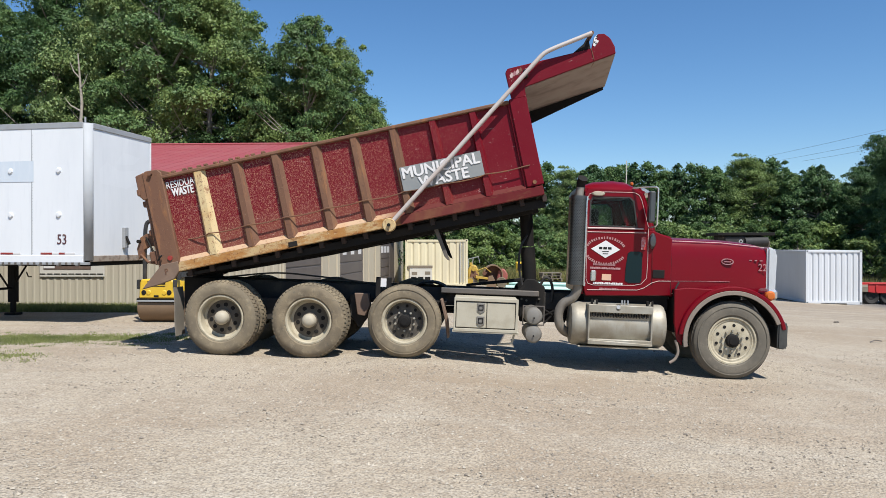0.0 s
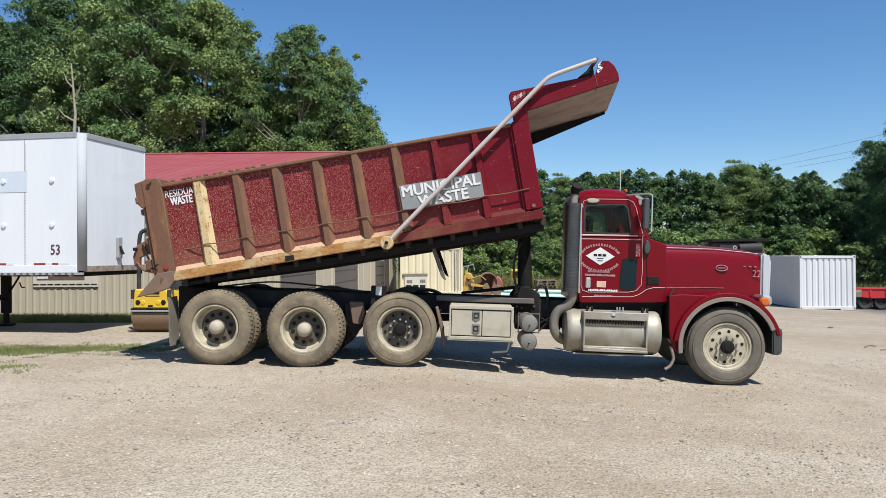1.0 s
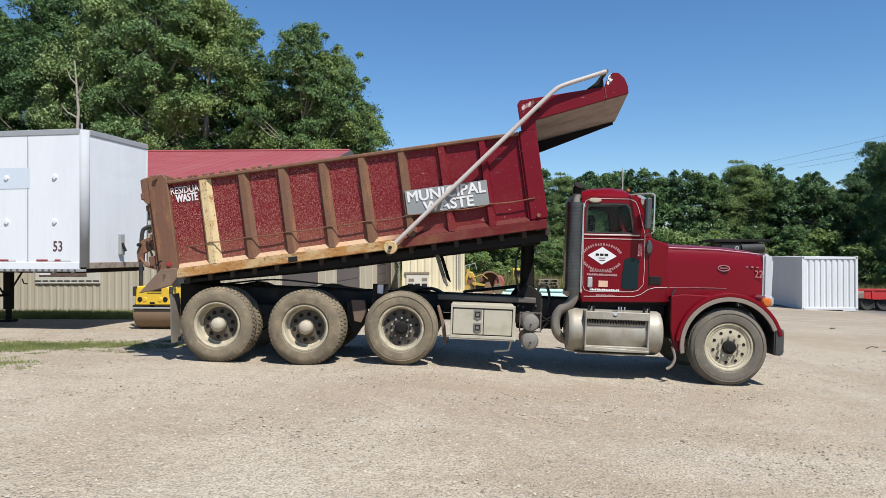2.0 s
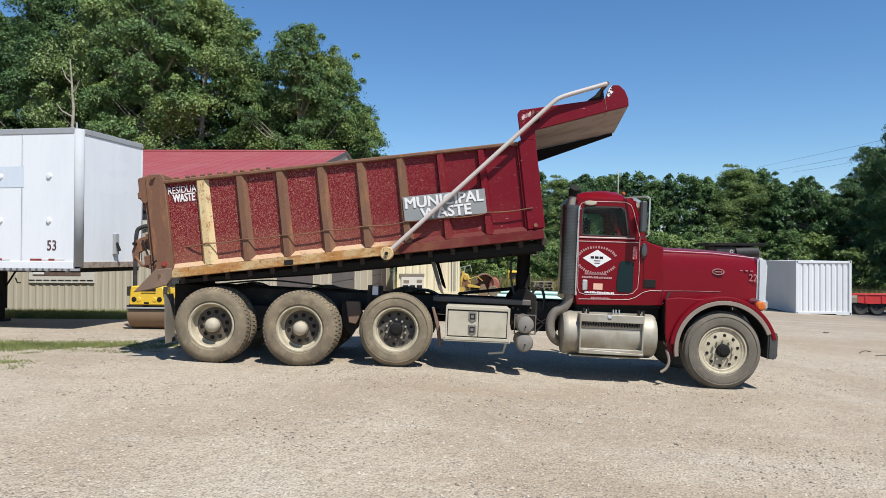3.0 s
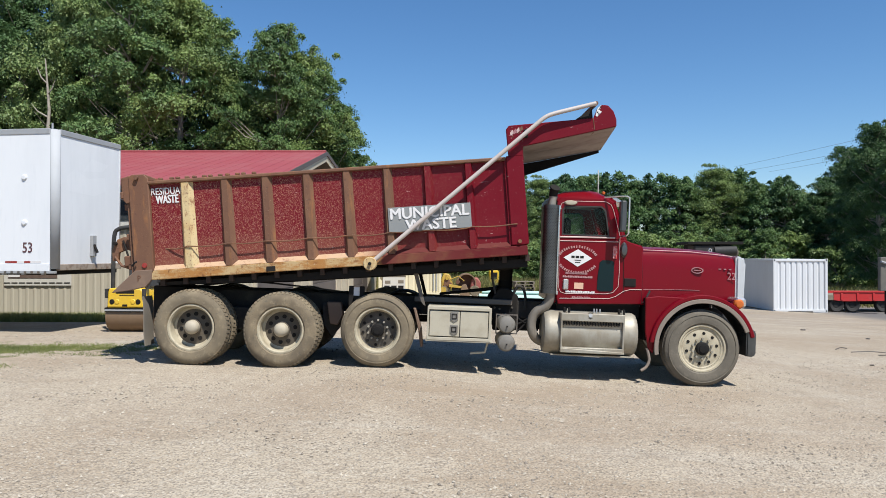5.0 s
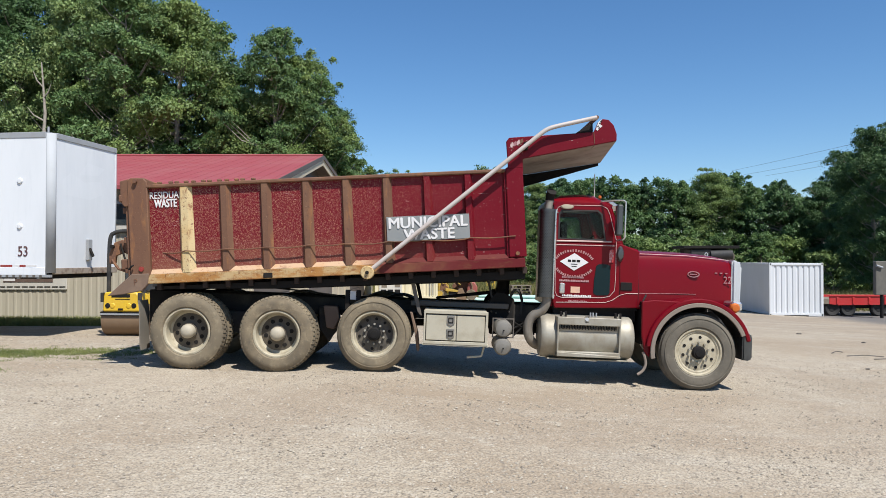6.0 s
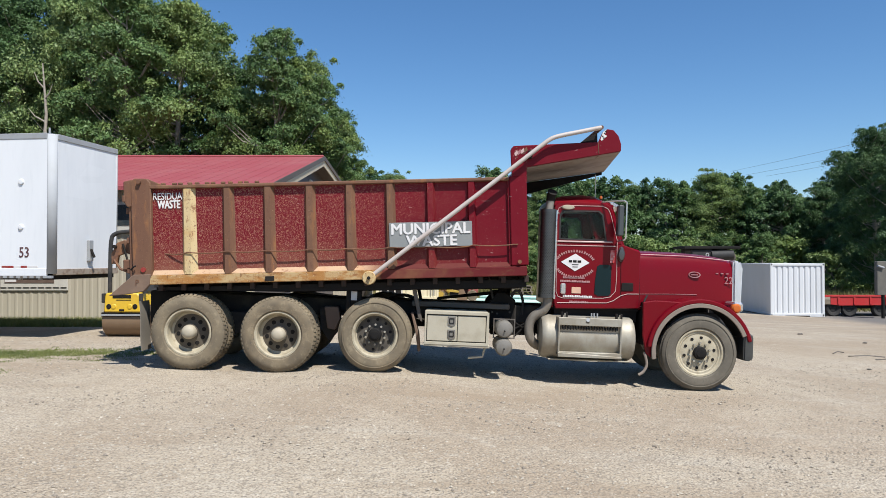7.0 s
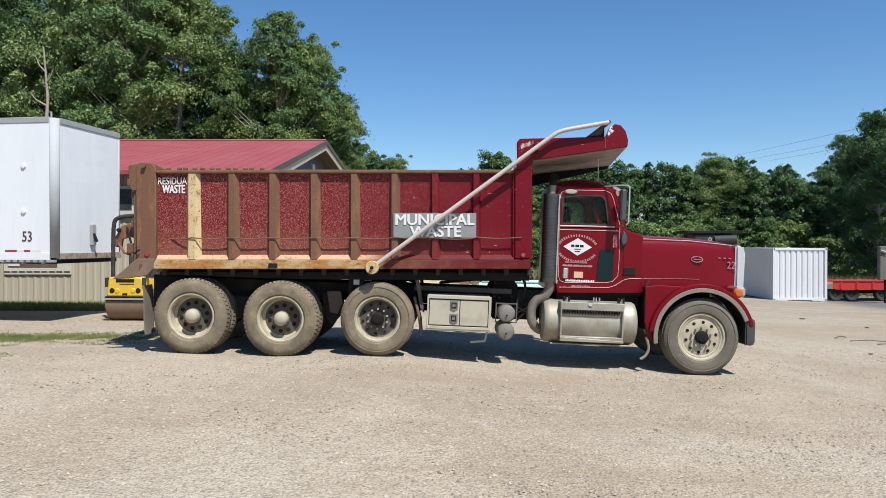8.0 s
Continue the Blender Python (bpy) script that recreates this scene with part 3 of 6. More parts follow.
            part("wheel_nut", rod((px, y + s * (deep + 0.02), pz), (px, y + s * (deep - 0.05), pz), 0.017, 6), ALU, tyre)
    for i in range(holes):
        a = 2 * math.pi * i / holes + 0.2
        yy = y + s * (0.194 if kind == "drive" else deep + 0.0)
        c = (x + rad * math.cos(a), yy, z + rad * math.sin(a))
        bm = rod((c[0], yy - s * 0.006, c[2]), (c[0], yy + s * 0.012, c[2]), size, 12)
        part("vent_hole", bm, BLACK, tyre)
    return tyre


for hx, hz, kind, r in ((-3.815, 0.545, "drive", 0.568), (-2.47, 0.557, "drive", 0.568), (-1.015, 0.612, "lift", 0.555),
                        (3.883, 0.529, "steer", 0.580)):
    y = 0.05 if kind == "steer" else 0.0
    wheel(kind, hx, y, hz, r, False, "large dusty tyre and wheel on gravel")
    wheel(kind, hx, WIDTH - y, hz, r, True, "large dusty tyre and wheel on gravel")
    if kind == "drive":
        for yy in (0.31, WIDTH - 0.31 - 0.27):
            t = part("wheel", lathe([(a, b + yy) for a, b in wheel_profile(r, 0.27)], (hx, 0, hz), 56), TYRE, truck,
                     "inner dual tyre caked with dust")
            me = tread_blocks(hx, yy, hz, r, 0.27, 54)
            link("tread", me, TYRE, t)
    part("axle", rod((hx, 0.3, hz), (hx, WIDTH - 0.3, hz), 0.085, 12), BLACK, truck)
    if kind == "drive":
        part("differential", lathe([(0.0, -0.2), (0.12, -0.18), (0.22, -0.08), (0.22, 0.08), (0.12, 0.18), (0.0, 0.2)],
                                   (hx, 1.22, hz), 20), BLACK, truck)

# chassis
for y in (0.79, 1.57):
    part("frame_rail", box(-4.55, 4.45, y, y + 0.08, 0.82, 1.10, 0.012), CHASSIS, truck)
for x in (-4.4, -3.1, -1.8, -0.5, 1.2, 2.4, 3.4):
    part("cross_member", box(x - 0.06, x + 0.06, 0.86, 1.58, 0.86, 1.06, 0.01), BLACK, truck)
part("suspension_beam", prism([(-4.0, 0.55), (-3.14, 0.78), (-2.3, 0.55), (-2.3, 0.45), (-3.14, 0.6), (-4.0, 0.45)], 0.62, 0.76),
     CHASSIS, truck)
part("suspension_beam", prism([(-4.0, 0.55), (-3.14, 0.78), (-2.3, 0.55), (-2.3, 0.45), (-3.14, 0.6), (-4.0, 0.45)], 1.68, 1.82),
     CHASSIS, truck)
part("suspension_hanger", prism([(-3.35, 0.84), (-2.93, 0.84), (-3.05, 0.5), (-3.25, 0.5)], 0.55, 0.79), CHASSIS, truck)
part("axle_bracket", prism([(-1.95, 0.95), (-1.70, 0.95), (-1.62, 0.62), (-1.78, 0.42), (-1.93, 0.62)], 0.62, 0.74), CHASSIS, truck)
part("spring_bracket", prism([(-1.86, 0.98), (-1.64, 0.98), (-1.60, 0.80), (-1.68, 0.62), (-1.80, 0.64)], 0.50, 0.66, 0.01), FOOT, truck, "dusty suspension bracket")
part("lift_mud_flap", prism([(-0.50, 0.95), (-0.46, 0.95), (-0.36, 0.62), (-0.33, 0.36), (-0.37, 0.36), (-0.41, 0.62)], 0.30, 0.60, 0.008), FOOT, truck, "dusty stiff flap behind the lift wheel")
part("lift_axle_frame", prism([(-1.6, 0.9), (-0.4, 0.9), (-0.5, 0.6), (-1.5, 0.6)], 0.6, 0.78), BLACK, truck)
part("air_spring", rod((-0.95, 0.7, 0.75), (-0.95, 0.7, 1.0), 0.13, 16), RUBBER, truck)
part("fender_hump", arch(-0.7, 0.72, 0.42, 0.45, 30, 150, 1.3, 1.8, 14), BLACK, truck, "curved black mudguard behind the rail")
for x in (-1.491, -1.327):
    part("rail_post", box(x, x + 0.072, 0.24, 0.31, 0.95, 1.255, 0.008), BLACK, truck)
part("rail_card", box(-1.419, -1.327, 0.255, 0.265, 1.108, 1.238, 0.0), LETTER, truck, "small white plate between two posts")
part("deck_channel", box(-0.5, 1.05, 0.62, 0.80, 1.03, 1.115, 0.01), PROP, truck, "dusty brown steel channel along the rail")
part("air_hose", tube(curve([(-4.0, 0.9, 1.13), (-3.2, 0.8, 1.23), (-2.5, 0.82, 1.20), (-1.7, 0.85, 1.13)]), 0.014, 6), RUBBER, truck)
part("draught_bar", prism([(-0.1, 1.12), (0.85, 1.24), (0.85, 1.30), (-0.1, 1.16)], 1.15, 1.25), BLACK, truck)
part("driveshaft", rod((-2.2, 1.22, 0.68), (2.2, 1.22, 0.78), 0.06, 10), BLACK, truck)
part("transmission", prism([(1.3, 0.98), (2.5, 1.05), (2.5, 0.55), (1.6, 0.6), (1.3, 0.75)], 0.95, 1.5, 0.04), BLACK, truck)
part("engine", box(2.6, 4.3, 0.85, 1.6, 0.6, 1.5, 0.05), BLACK, truck)
part("battery_frame", prism([(1.1, 0.9), (1.5, 0.9), (1.5, 0.62), (1.1, 0.62)], 0.8, 0.86), BLACK, truck)
for x0, z0, x1, z1 in ((1.08, 0.72, 1.34, 0.86), (1.10, 0.86, 1.36, 0.70), (1.12, 0.62, 1.30, 0.80)):
    part("brace", rod((x0, 0.5, z0), (x1, 0.55, z1), 0.014, 6), BLACK, truck)
for y in (0.02, 1.72):
    bm = bmesh.new()
    rows = []
    for k in range(9):
        u = k / 8
        rows.append([bm.verts.new((-4.56 + 0.07 * u + 0.008 * math.sin(u * 6) + d, y + yy, 0.98 - 0.74 * u))
                     for yy, d in ((0, 0), (0.36, 0), (0.36, 0.012), (0, 0.012))])
    for a, b in zip(rows, rows[1:]):
        for i in range(4):
            bm.faces.new((a[i], a[(i + 1) % 4], b[(i + 1) % 4], b[i]))
    bm.faces.new(rows[0])
    bm.faces.new(rows[-1])
    part("mud_flap", bm, MUDFLAP, truck, "dusty hanging rubber mud flap")
part("rear_bracket", prism([(-4.62, 1.12), (-4.1, 1.12), (-4.25, 0.86), (-4.5, 0.55), (-4.6, 0.6)], 0.6, 0.7), BLACK, truck)

# hoist base and air tanks
part("hoist_mount", prism([(0.72, 1.12), (0.76, 0.62), (1.12, 0.62), (1.15, 1.18), (0.98, 1.30), (0.85, 1.30)], 0.72, 0.80, 0.015), BLACK, truck)
part("hoist_mount", prism([(0.72, 1.12), (0.76, 0.62), (1.12, 0.62), (1.15, 1.18), (0.98, 1.30), (0.85, 1.30)], 1.64, 1.72, 0.015), BLACK, truck)
for x, z in ((0.78, 0.98), (0.86, 0.96), (1.06, 0.99)):
    part("bolt", rod((x, 0.715, z), (x, 0.69, z), 0.018, 6), HUBDARK, truck)
for z in (0.764, 0.495):
    tank = part("air_tank", lathe([(0.0, -0.03), (0.06, -0.028), (0.11, -0.012), (0.134, 0.03), (0.134, 0.55), (0.1, 0.6), (0, 0.61)],
                                  (0.932, 0.1, z), 28), TANKGREY, truck,
                "round dusty grey air tank end")
    part("drain_valve", rod((0.935, 0.075, z - 0.02), (0.935, 0.05, z - 0.02), 0.012, 8), BLACK, tank)
part("tank_bracket", ring([(0.77, 0.62), (1.10, 0.62), (1.10, 0.92), (0.77, 0.92)], [(0.785, 0.635), (1.085, 0.635), (1.085, 0.905), (0.785, 0.905)],
                          0.18, 0.22), PROP, truck)
part("hydraulic_hose", tube(curve([(0.80, 0.75, 1.15), (0.72, 0.7, 1.5), (0.74, 0.72, 1.8), (0.84, 0.8, 2.0)]), 0.018, 8), RUBBER, truck)
part("hydraulic_hose", tube(curve([(1.08, 0.75, 1.22), (1.14, 0.72, 1.33), (1.22, 0.72, 1.30), (1.27, 0.75, 1.15), (1.26, 0.78, 0.95)]), 0.022, 8), RUBBER, truck)

# toolbox
tb = part("toolbox", box(-0.27, 0.69, 0.05, 0.62, 0.505, 1.01, 0.015), BOXP, truck, "dusty cream steel toolbox under the bed")
for x0, x1 in ((-0.235, 0.215), (0.225, 0.645)):
    part("toolbox_door", box(x0, x1, 0.037, 0.052, 0.565, 0.945, 0.006), BOXP, tb)
part("door_gap", box(-0.245, 0.655, 0.046, 0.0495, 0.553, 0.957, 0.0), BLACK, tb)
part("toolbox_sill", box(-0.29, 0.71, 0.03, 0.10, 0.485, 0.525, 0.006), BOXP, tb)
for z in (0.86, 0.665):
    lat = part("latch", prism([(0.075, z + 0.075), (0.19, z + 0.075), (0.19, z - 0.045), (0.132, z - 0.08), (0.075, z - 0.045)], 0.022, 0.04, 0.004),
               TANKGREY, tb, "small metal latch plate")
    part("latch_ring", ring([(0.095, z + 0.05), (0.17, z + 0.05), (0.17, z - 0.03), (0.095, z - 0.03)],
                            [(0.107, z + 0.038), (0.158, z + 0.038), (0.158, z - 0.018), (0.107, z - 0.018)], 0.014, 0.024), BLACK, tb)
part("frame_lip", ring([(-0.272, 0.507), (0.692, 0.507), (0.692, 1.012), (-0.272, 1.012)], [(-0.245, 0.55), (0.655, 0.55), (0.655, 0.962), (-0.245, 0.962)], 0.022, 0.05, 0.004), BOXP, tb)
part("step_bracket", tube([(0.66, 0.2, 0.49), (0.62, 0.2, 0.33), (0.40, 0.2, 0.305)], 0.018, 6), BOXP, truck)

# fuel tank
ft = part("fuel_tank", tube([(1.50, 0.43, 0.667), (1.515, 0.43, 0.667), (1.55, 0.43, 0.667), (1.60, 0.43, 0.667), (2.84, 0.43, 0.667),
                             (2.89, 0.43, 0.667), (2.925, 0.43, 0.667), (2.94, 0.43, 0.667)],
                            [0.25, 0.305, 0.33, 0.335, 0.335, 0.33, 0.305, 0.25], 40), ALU, truck, "dull dusty aluminium fuel tank with step box")
part("step_frame", ring([(1.74, 0.40), (2.70, 0.40), (2.70, 0.985), (1.74, 0.985)], [(1.765, 0.47), (2.675, 0.47), (2.675, 0.87), (1.765, 0.87)],
                        0.05, 0.40, 0.006), ALU, ft)
for k in range(36):
    x = 1.775 + k * 0.0243
    part("perforation", box(x, x + 0.012, 0.075, 0.10, 0.80 + 0.012 * (k % 2), 0.855 + 0.012 * (k % 2), 0.0), BLACK, ft)
part("perforated_strip", box(1.768, 2.672, 0.101, 0.106, 0.775, 0.868, 0.0), HUBCAP, ft, "pale perforated step strip")
part("step_tread", prism([(1.74, 0.46), (2.70, 0.42), (2.70, 0.39), (1.74, 0.395)], 0.03, 0.3, 0.005), ALU, ft)
part("tank_foot", box(1.62, 2.86, 0.2, 0.6, 0.325, 0.345, 0.004), ALU, ft)
for x in (1.79, 2.62):
    part("tank_strap", box(x, x + 0.03, 0.14, 0.2, 0.93, 1.06, 0.004), BLACK, ft)
    part("tank_strap", box(x + 0.07, x + 0.10, 0.14, 0.2, 0.93, 1.06, 0.004), BLACK, ft)
    part("strap_bolt", rod((x + 0.05, 0.12, 1.05), (x + 0.05, 0.12, 0.90), 0.01, 6), ALU, ft)
cap = part("filler_cap", rod((2.18, 0.16, 0.93), (2.18, 0.06, 0.96), 0.052, 18), HUBDARK, ft, "round grey filler cap")
part("cap_grip", rod((2.18, 0.062, 0.957), (2.18, 0.045, 0.962), 0.03, 10), TRIMALU, cap)
for x in (2.28, 2.32, 2.37):
    part("tank_fitting", rod((x, 0.3, 0.97), (x, 0.3, 1.05), 0.012, 8), TRIMALU, ft)

# exhaust stack
st = part("muffler_shield", rod((1.575, 0.34, 1.29), (1.575, 0.34, 2.60), 0.122, 32), STACK, truck, "perforated grey muffler shield beside the cab")
part("stack_band", rod((1.575, 0.34, 1.26), (1.575, 0.34, 1.31), 0.130, 24), STACK, st)
part("stack_band", rod((1.575, 0.34, 2.58), (1.575, 0.34, 2.62), 0.127, 24), STACK, st)
bm = bmesh.new()
for k in range(58):
    for j in range(14):
        a = radians(184 + j * 13 + 6.5 * (k % 2))
        z = 1.33 + k * 0.0216
        u = Vector((-math.sin(a), math.cos(a), 0)) * 0.0055
        n = Vector((math.cos(a), math.sin(a), 0)) * 0.1232
        c = Vector((1.575, 0.34, z)) + n
        w = Vector((0, 0, 0.0062))
        bm.faces.new([bm.verts.new(c + d) for d in (-u, -w, u, w)])
tagged(part("perforated_pattern", bm, BLACK, st, smooth=False), kind="stuff")
part("stack_tip", tube(curve([(1.575, 0.34, 2.58), (1.582, 0.34, 2.68), (1.590, 0.335, 2.76)], 5), 0.060, 20), PIPE, st, "heat-stained exhaust tip")
part("stack_mouth", tube(curve([(1.590, 0.335, 2.755), (1.592, 0.33, 2.80), (1.600, 0.31, 2.85), (1.610, 0.28, 2.89)], 3), [0.064, 0.064, 0.065, 0.066, 0.067, 0.068, 0.07, 0.072, 0.074, 0.077], 20), BLACK, st, "black turned-out exhaust mouth")
part("exhaust_elbow", tube(curve([(1.60, 0.34, 1.30), (1.60, 0.34, 1.18), (1.54, 0.36, 1.06), (1.40, 0.40, 0.95), (1.34, 0.42, 0.80), (1.37, 0.44, 0.62), (1.50, 0.52, 0.50), (1.75, 0.7, 0.5)], 6),
                            0.072, 18), PIPE, st, "bent tan exhaust pipe")
part("grab_rail", tube(curve([(1.70, 0.27, 1.30), (1.685, 0.26, 1.34), (1.685, 0.26, 2.52), (1.70, 0.27, 2.56), (1.72, 0.29, 2.57)], 4), 0.013, 8), CHROME, truck)

# cab
Y0, Y1 = 0.30, 2.14
OUT = [(1.66, 2.12), (1.655, 2.66), (1.70, 2.74), (2.44, 2.745), (2.53, 2.69), (2.715, 2.12)]
INN = [(1.745, 2.17), (1.74, 2.55), (1.785, 2.615), (2.34, 2.625), (2.405, 2.57), (2.47, 2.17)]
LOW = [(1.66, 2.125), (1.69, 1.20), (1.72, 1.10), (3.005, 1.145), (3.005, 2.015), (2.715, 2.125)]
for y, d in ((Y0, 1), (Y1 - 0.05, -1)):
    part("cab_side", prism(LOW, y, y + 0.05, 0.012), RED, truck, "maroon cab side with pale pinstripes")
    part("window_frame", ring(OUT, INN, y, y + 0.05, 0.010), RED, truck)
    part("window_gasket", ring([(x + (2.1 - x) * -0.015, z + (2.4 - z) * -0.02) for x, z in INN], [(x + (2.1 - x) * 0.05, z + (2.4 - z) * 0.07) for x, z in INN],
                               y - 0.004 if d > 0 else y + 0.04, y + 0.012 if d > 0 else y + 0.054), RUBBER, truck)
    g = prism(INN, y + 0.02, y + 0.026, 0.0)
    pane = part("side_window", g, GLASS, truck, "cab side window glass")
    pane.visible_shadow = False
part("cab_back", box(1.655, 1.70, Y0 + 0.05, Y1 - 0.05, 1.12, 2.74, 0.01), RED, truck)
part("cab_floor", box(1.70, 3.0, Y0 + 0.05, Y1 - 0.05, 1.10, 1.16, 0.0), BLACK, truck)
part("firewall", box(2.93, 3.0, Y0 + 0.05, Y1 - 0.05, 1.16, 2.0, 0.0), BLACK, truck)
secs = []
for x, z, dy in ((1.645, 2.70, 0.06), (1.66, 2.80, 0.10), (1.80, 2.855, 0.12), (2.10, 2.885, 0.12), (2.30, 2.87, 0.12), (2.46, 2.80, 0.08), (2.56, 2.725, 0.04)):
    a, b = Y0 + 0.01, Y1 - 0.01
    secs.append([(x, a, 2.69), (x, a, min(2.745, z)), (x, a + dy * 0.5, (2.745 + z) / 2 if z > 2.745 else z), (x, a + 0.25, z), (x, 1.22, z + 0.015),
                 (x, b - 0.25, z), (x, b - dy * 0.5, (2.745 + z) / 2 if z > 2.745 else z), (x, b, min(2.745, z)), (x, b, 2.69)])
part("cab_roof", loft(secs), RED, truck, "domed maroon cab roof")
part("cowl", prism([(2.70, 2.12), (2.80, 2.10), (3.02, 2.045), (3.02, 1.9), (2.70, 1.9)], 0.40, 2.04, 0.02), RED, truck)
for y in (0.35, 2.05):
    part("windshield_pillar", prism([(2.50, 2.72), (2.56, 2.70), (2.77, 2.09), (2.69, 2.09)], y, y + 0.04, 0.0), RED, truck)
ws = part("windshield", prism([(2.55, 2.69), (2.556, 2.69), (2.755, 2.10), (2.749, 2.10)], 0.40, 2.04, 0.0), GLASS, truck, "sloping windshield glass")
ws.visible_shadow = False
part("sun_visor", prism([(2.47, 2.79), (2.56, 2.775), (2.735, 2.685), (2.735, 2.67), (2.55, 2.71)], 0.33, 2.11, 0.006), CHROME, truck, "chrome visor over the windshield")
for y in (0.5, 0.86, 1.22, 1.58, 1.94):
    part("marker_light", lathe([(0.0, -0.04), (0.02, -0.035), (0.03, 0.0), (0.02, 0.035), (0.0, 0.04)], (2.40, y, 2.85), 14), AMBER, truck, "amber roof marker lamp")
part("antenna", rod((2.34, 0.62, 2.86), (2.33, 0.62, 3.22), 0.008, 6), TRIMW, truck)
part("seat", box(1.78, 1.92, 0.5, 1.0, 1.7, 2.45, 0.05), BLACK, truck)
part("seat", box(1.78, 1.92, 1.45, 1.95, 1.7, 2.45, 0.05), BLACK, truck)
part("dashboard", box(2.62, 2.92, 0.4, 2.04, 1.8, 2.08, 0.04), BLACK, truck)
part("steering_wheel", tube([(2.50 + 0.07 * math.sin(a), 1.72 + 0.21 * math.cos(a), 2.10 + 0.19 * math.sin(a)) for a in [i * math.pi / 10 for i in range(21)]], 0.014, 6), BLACK, truck)
lamp = part("clearance_lamp", lathe([(0.0, -0.03), (0.028, -0.025), (0.034, 0.0), (0.034, 0.02)], (1.86, 0.29, 2.665), 14), HUBCAP, truck)
lamp.data.transform(Matrix.Translation((1.86, 0, 2.665)) @ Matrix.Diagonal((3.0, 1, 1.1, 1)) @ Matrix.Translation((-1.86, 0, -2.665)))
# door: seams, stripes, lettering, handle, dark window with painted shadow
YD = Y0 - 0.004


def stripe(pts, r, mat, name="pinstripe"):
    part(name, tube([(x, YD, z) for x, z in pts], r, 6), mat, truck)


stripe([(1.715, 2.135), (2.56, 2.15)], 0.012, PINSTRIPE, "belt_moulding")
stripe([(1.715, 2.075), (2.62, 2.09)], 0.006, PINSTRIPE)
stripe([(1.705, 2.10), (1.695, 2.55), (1.72, 2.65), (1.80, 2.69), (2.40, 2.70), (2.48, 2.66), (2.52, 2.58), (2.635, 2.18), (2.645, 1.62), (2.635, 1.40),
        (2.56, 1.31), (2.45, 1.285), (1.83, 1.265), (1.75, 1.29), (1.72, 1.36), (1.705, 2.10)], 0.0045, PINSTRIPE)
stripe([(1.74, 1.19), (2.50, 1.215), (2.60, 1.25), (2.72, 1.335), (2.82, 1.365), (3.0, 1.37)], 0.005, PINSTRIPE)
stripe([(2.70, 2.00), (2.72, 1.30)], 0.004, BLACK, "door_seam")
dia = part("door_emblem", prism([(1.78, 1.82), (2.00, 1.955), (2.22, 1.82), (2.00, 1.685)], YD - 0.003, YD + 0.003, 0.0), LETTER, truck, "white diamond emblem on the door")
for x0, x1, z in ((1.90, 1.95, 1.835), (1.965, 2.02, 1.835), (2.035, 2.09, 1.835), (1.95, 2.05, 1.785), (1.96, 2.04, 1.75)):
    h = 0.018 if z > 1.8 else 0.006
    part("emblem_bar", box(x0, x1, YD - 0.006, YD, z - h, z + h, 0), BLACK, dia)
for top in (True, False):
    for k in range(18):
        u = (k - 8.5) / 8.5
        a = radians(90 - 68 * u) if top else radians(270 + 62 * u)
        cx, cz = 2.0, 1.80
        rx, rz = 0.30, (0.195 if top else 0.205)
        x, z = cx + rx * math.cos(a), cz + rz * math.sin(a)
        t = math.atan2(rz * math.cos(a), -rx * math.sin(a)) + (0 if not top else math.pi)
        bm = box(-0.011, 0.011 - 0.005 * (k % 3 == 2), -0.003, 0.003, -0.019, 0.019 - 0.006 * (k % 3 == 1), 0)
        bm.transform(Matrix.Translation((x, YD, z)) @ Matrix.Rotation(-t, 4, "Y"))
        part("lettering_bar", bm, PALEPINK, dia)
for z, x0, x1, n, m in ((1.585, 1.82, 2.16, 15, FADED), (1.530, 1.78, 2.24, 18, PALEPINK), (1.300, 1.83, 2.28, 17, LETTER), (1.215, 1.93, 2.22, 11, FADED)):
    for k in range(n):
        w = (x1 - x0) / n
        part("lettering_bar", box(x0 + k * w, x0 + (k + (0.78, 0.88, 0.82)[k % 3]) * w, YD - 0.003, YD + 0.002, z - 0.015, z + 0.015 - 0.007 * (k % 4 == 2), 0), m, truck)
part("door_sticker", box(1.96, 2.10, YD - 0.003, YD + 0.002, 1.345, 1.44, 0), simple("pale_orange_sticker", (0.75, 0.45, 0.3), 0.5), truck, "small pale orange sticker")
hd = part("door_handle", box(1.785, 1.87, YD - 0.025, YD + 0.01, 1.33, 1.49, 0.015), CHROME, truck, "chrome paddle door handle")
# one dark shape for the window and the mirror's shadow across it
part("peep_window", prism([(2.34, 1.77), (2.38, 1.80), (2.53, 1.80), (2.56, 1.77), (2.56, 1.36), (2.53, 1.325), (2.36, 1.32), (2.31, 1.35), (2.315, 1.55)], YD - 0.006, YD + 0.006, 0.0), GREEN, truck, "dark green glossy lower door window with the mirror's shadow drawn in")
part("door_reflector", box(2.535, 2.60, YD - 0.012, YD, 1.83, 2.03, 0.006), simple("red_white_tape", (0.55, 0.03, 0.03), 0.4, 0, (0.8, 0.6, 0.55), 0.8, 22), truck)
part("cowl_vent", box(2.725, 2.905, YD - 0.008, YD + 0.004, 1.41, 1.535, 0.008), BLACK, truck, "black vent in the cowl")
mir = part("mirror", box(2.575, 2.665, 0.02, 0.18, 2.24, 2.71, 0.02), STACK, truck, "tall chrome-backed door mirror")
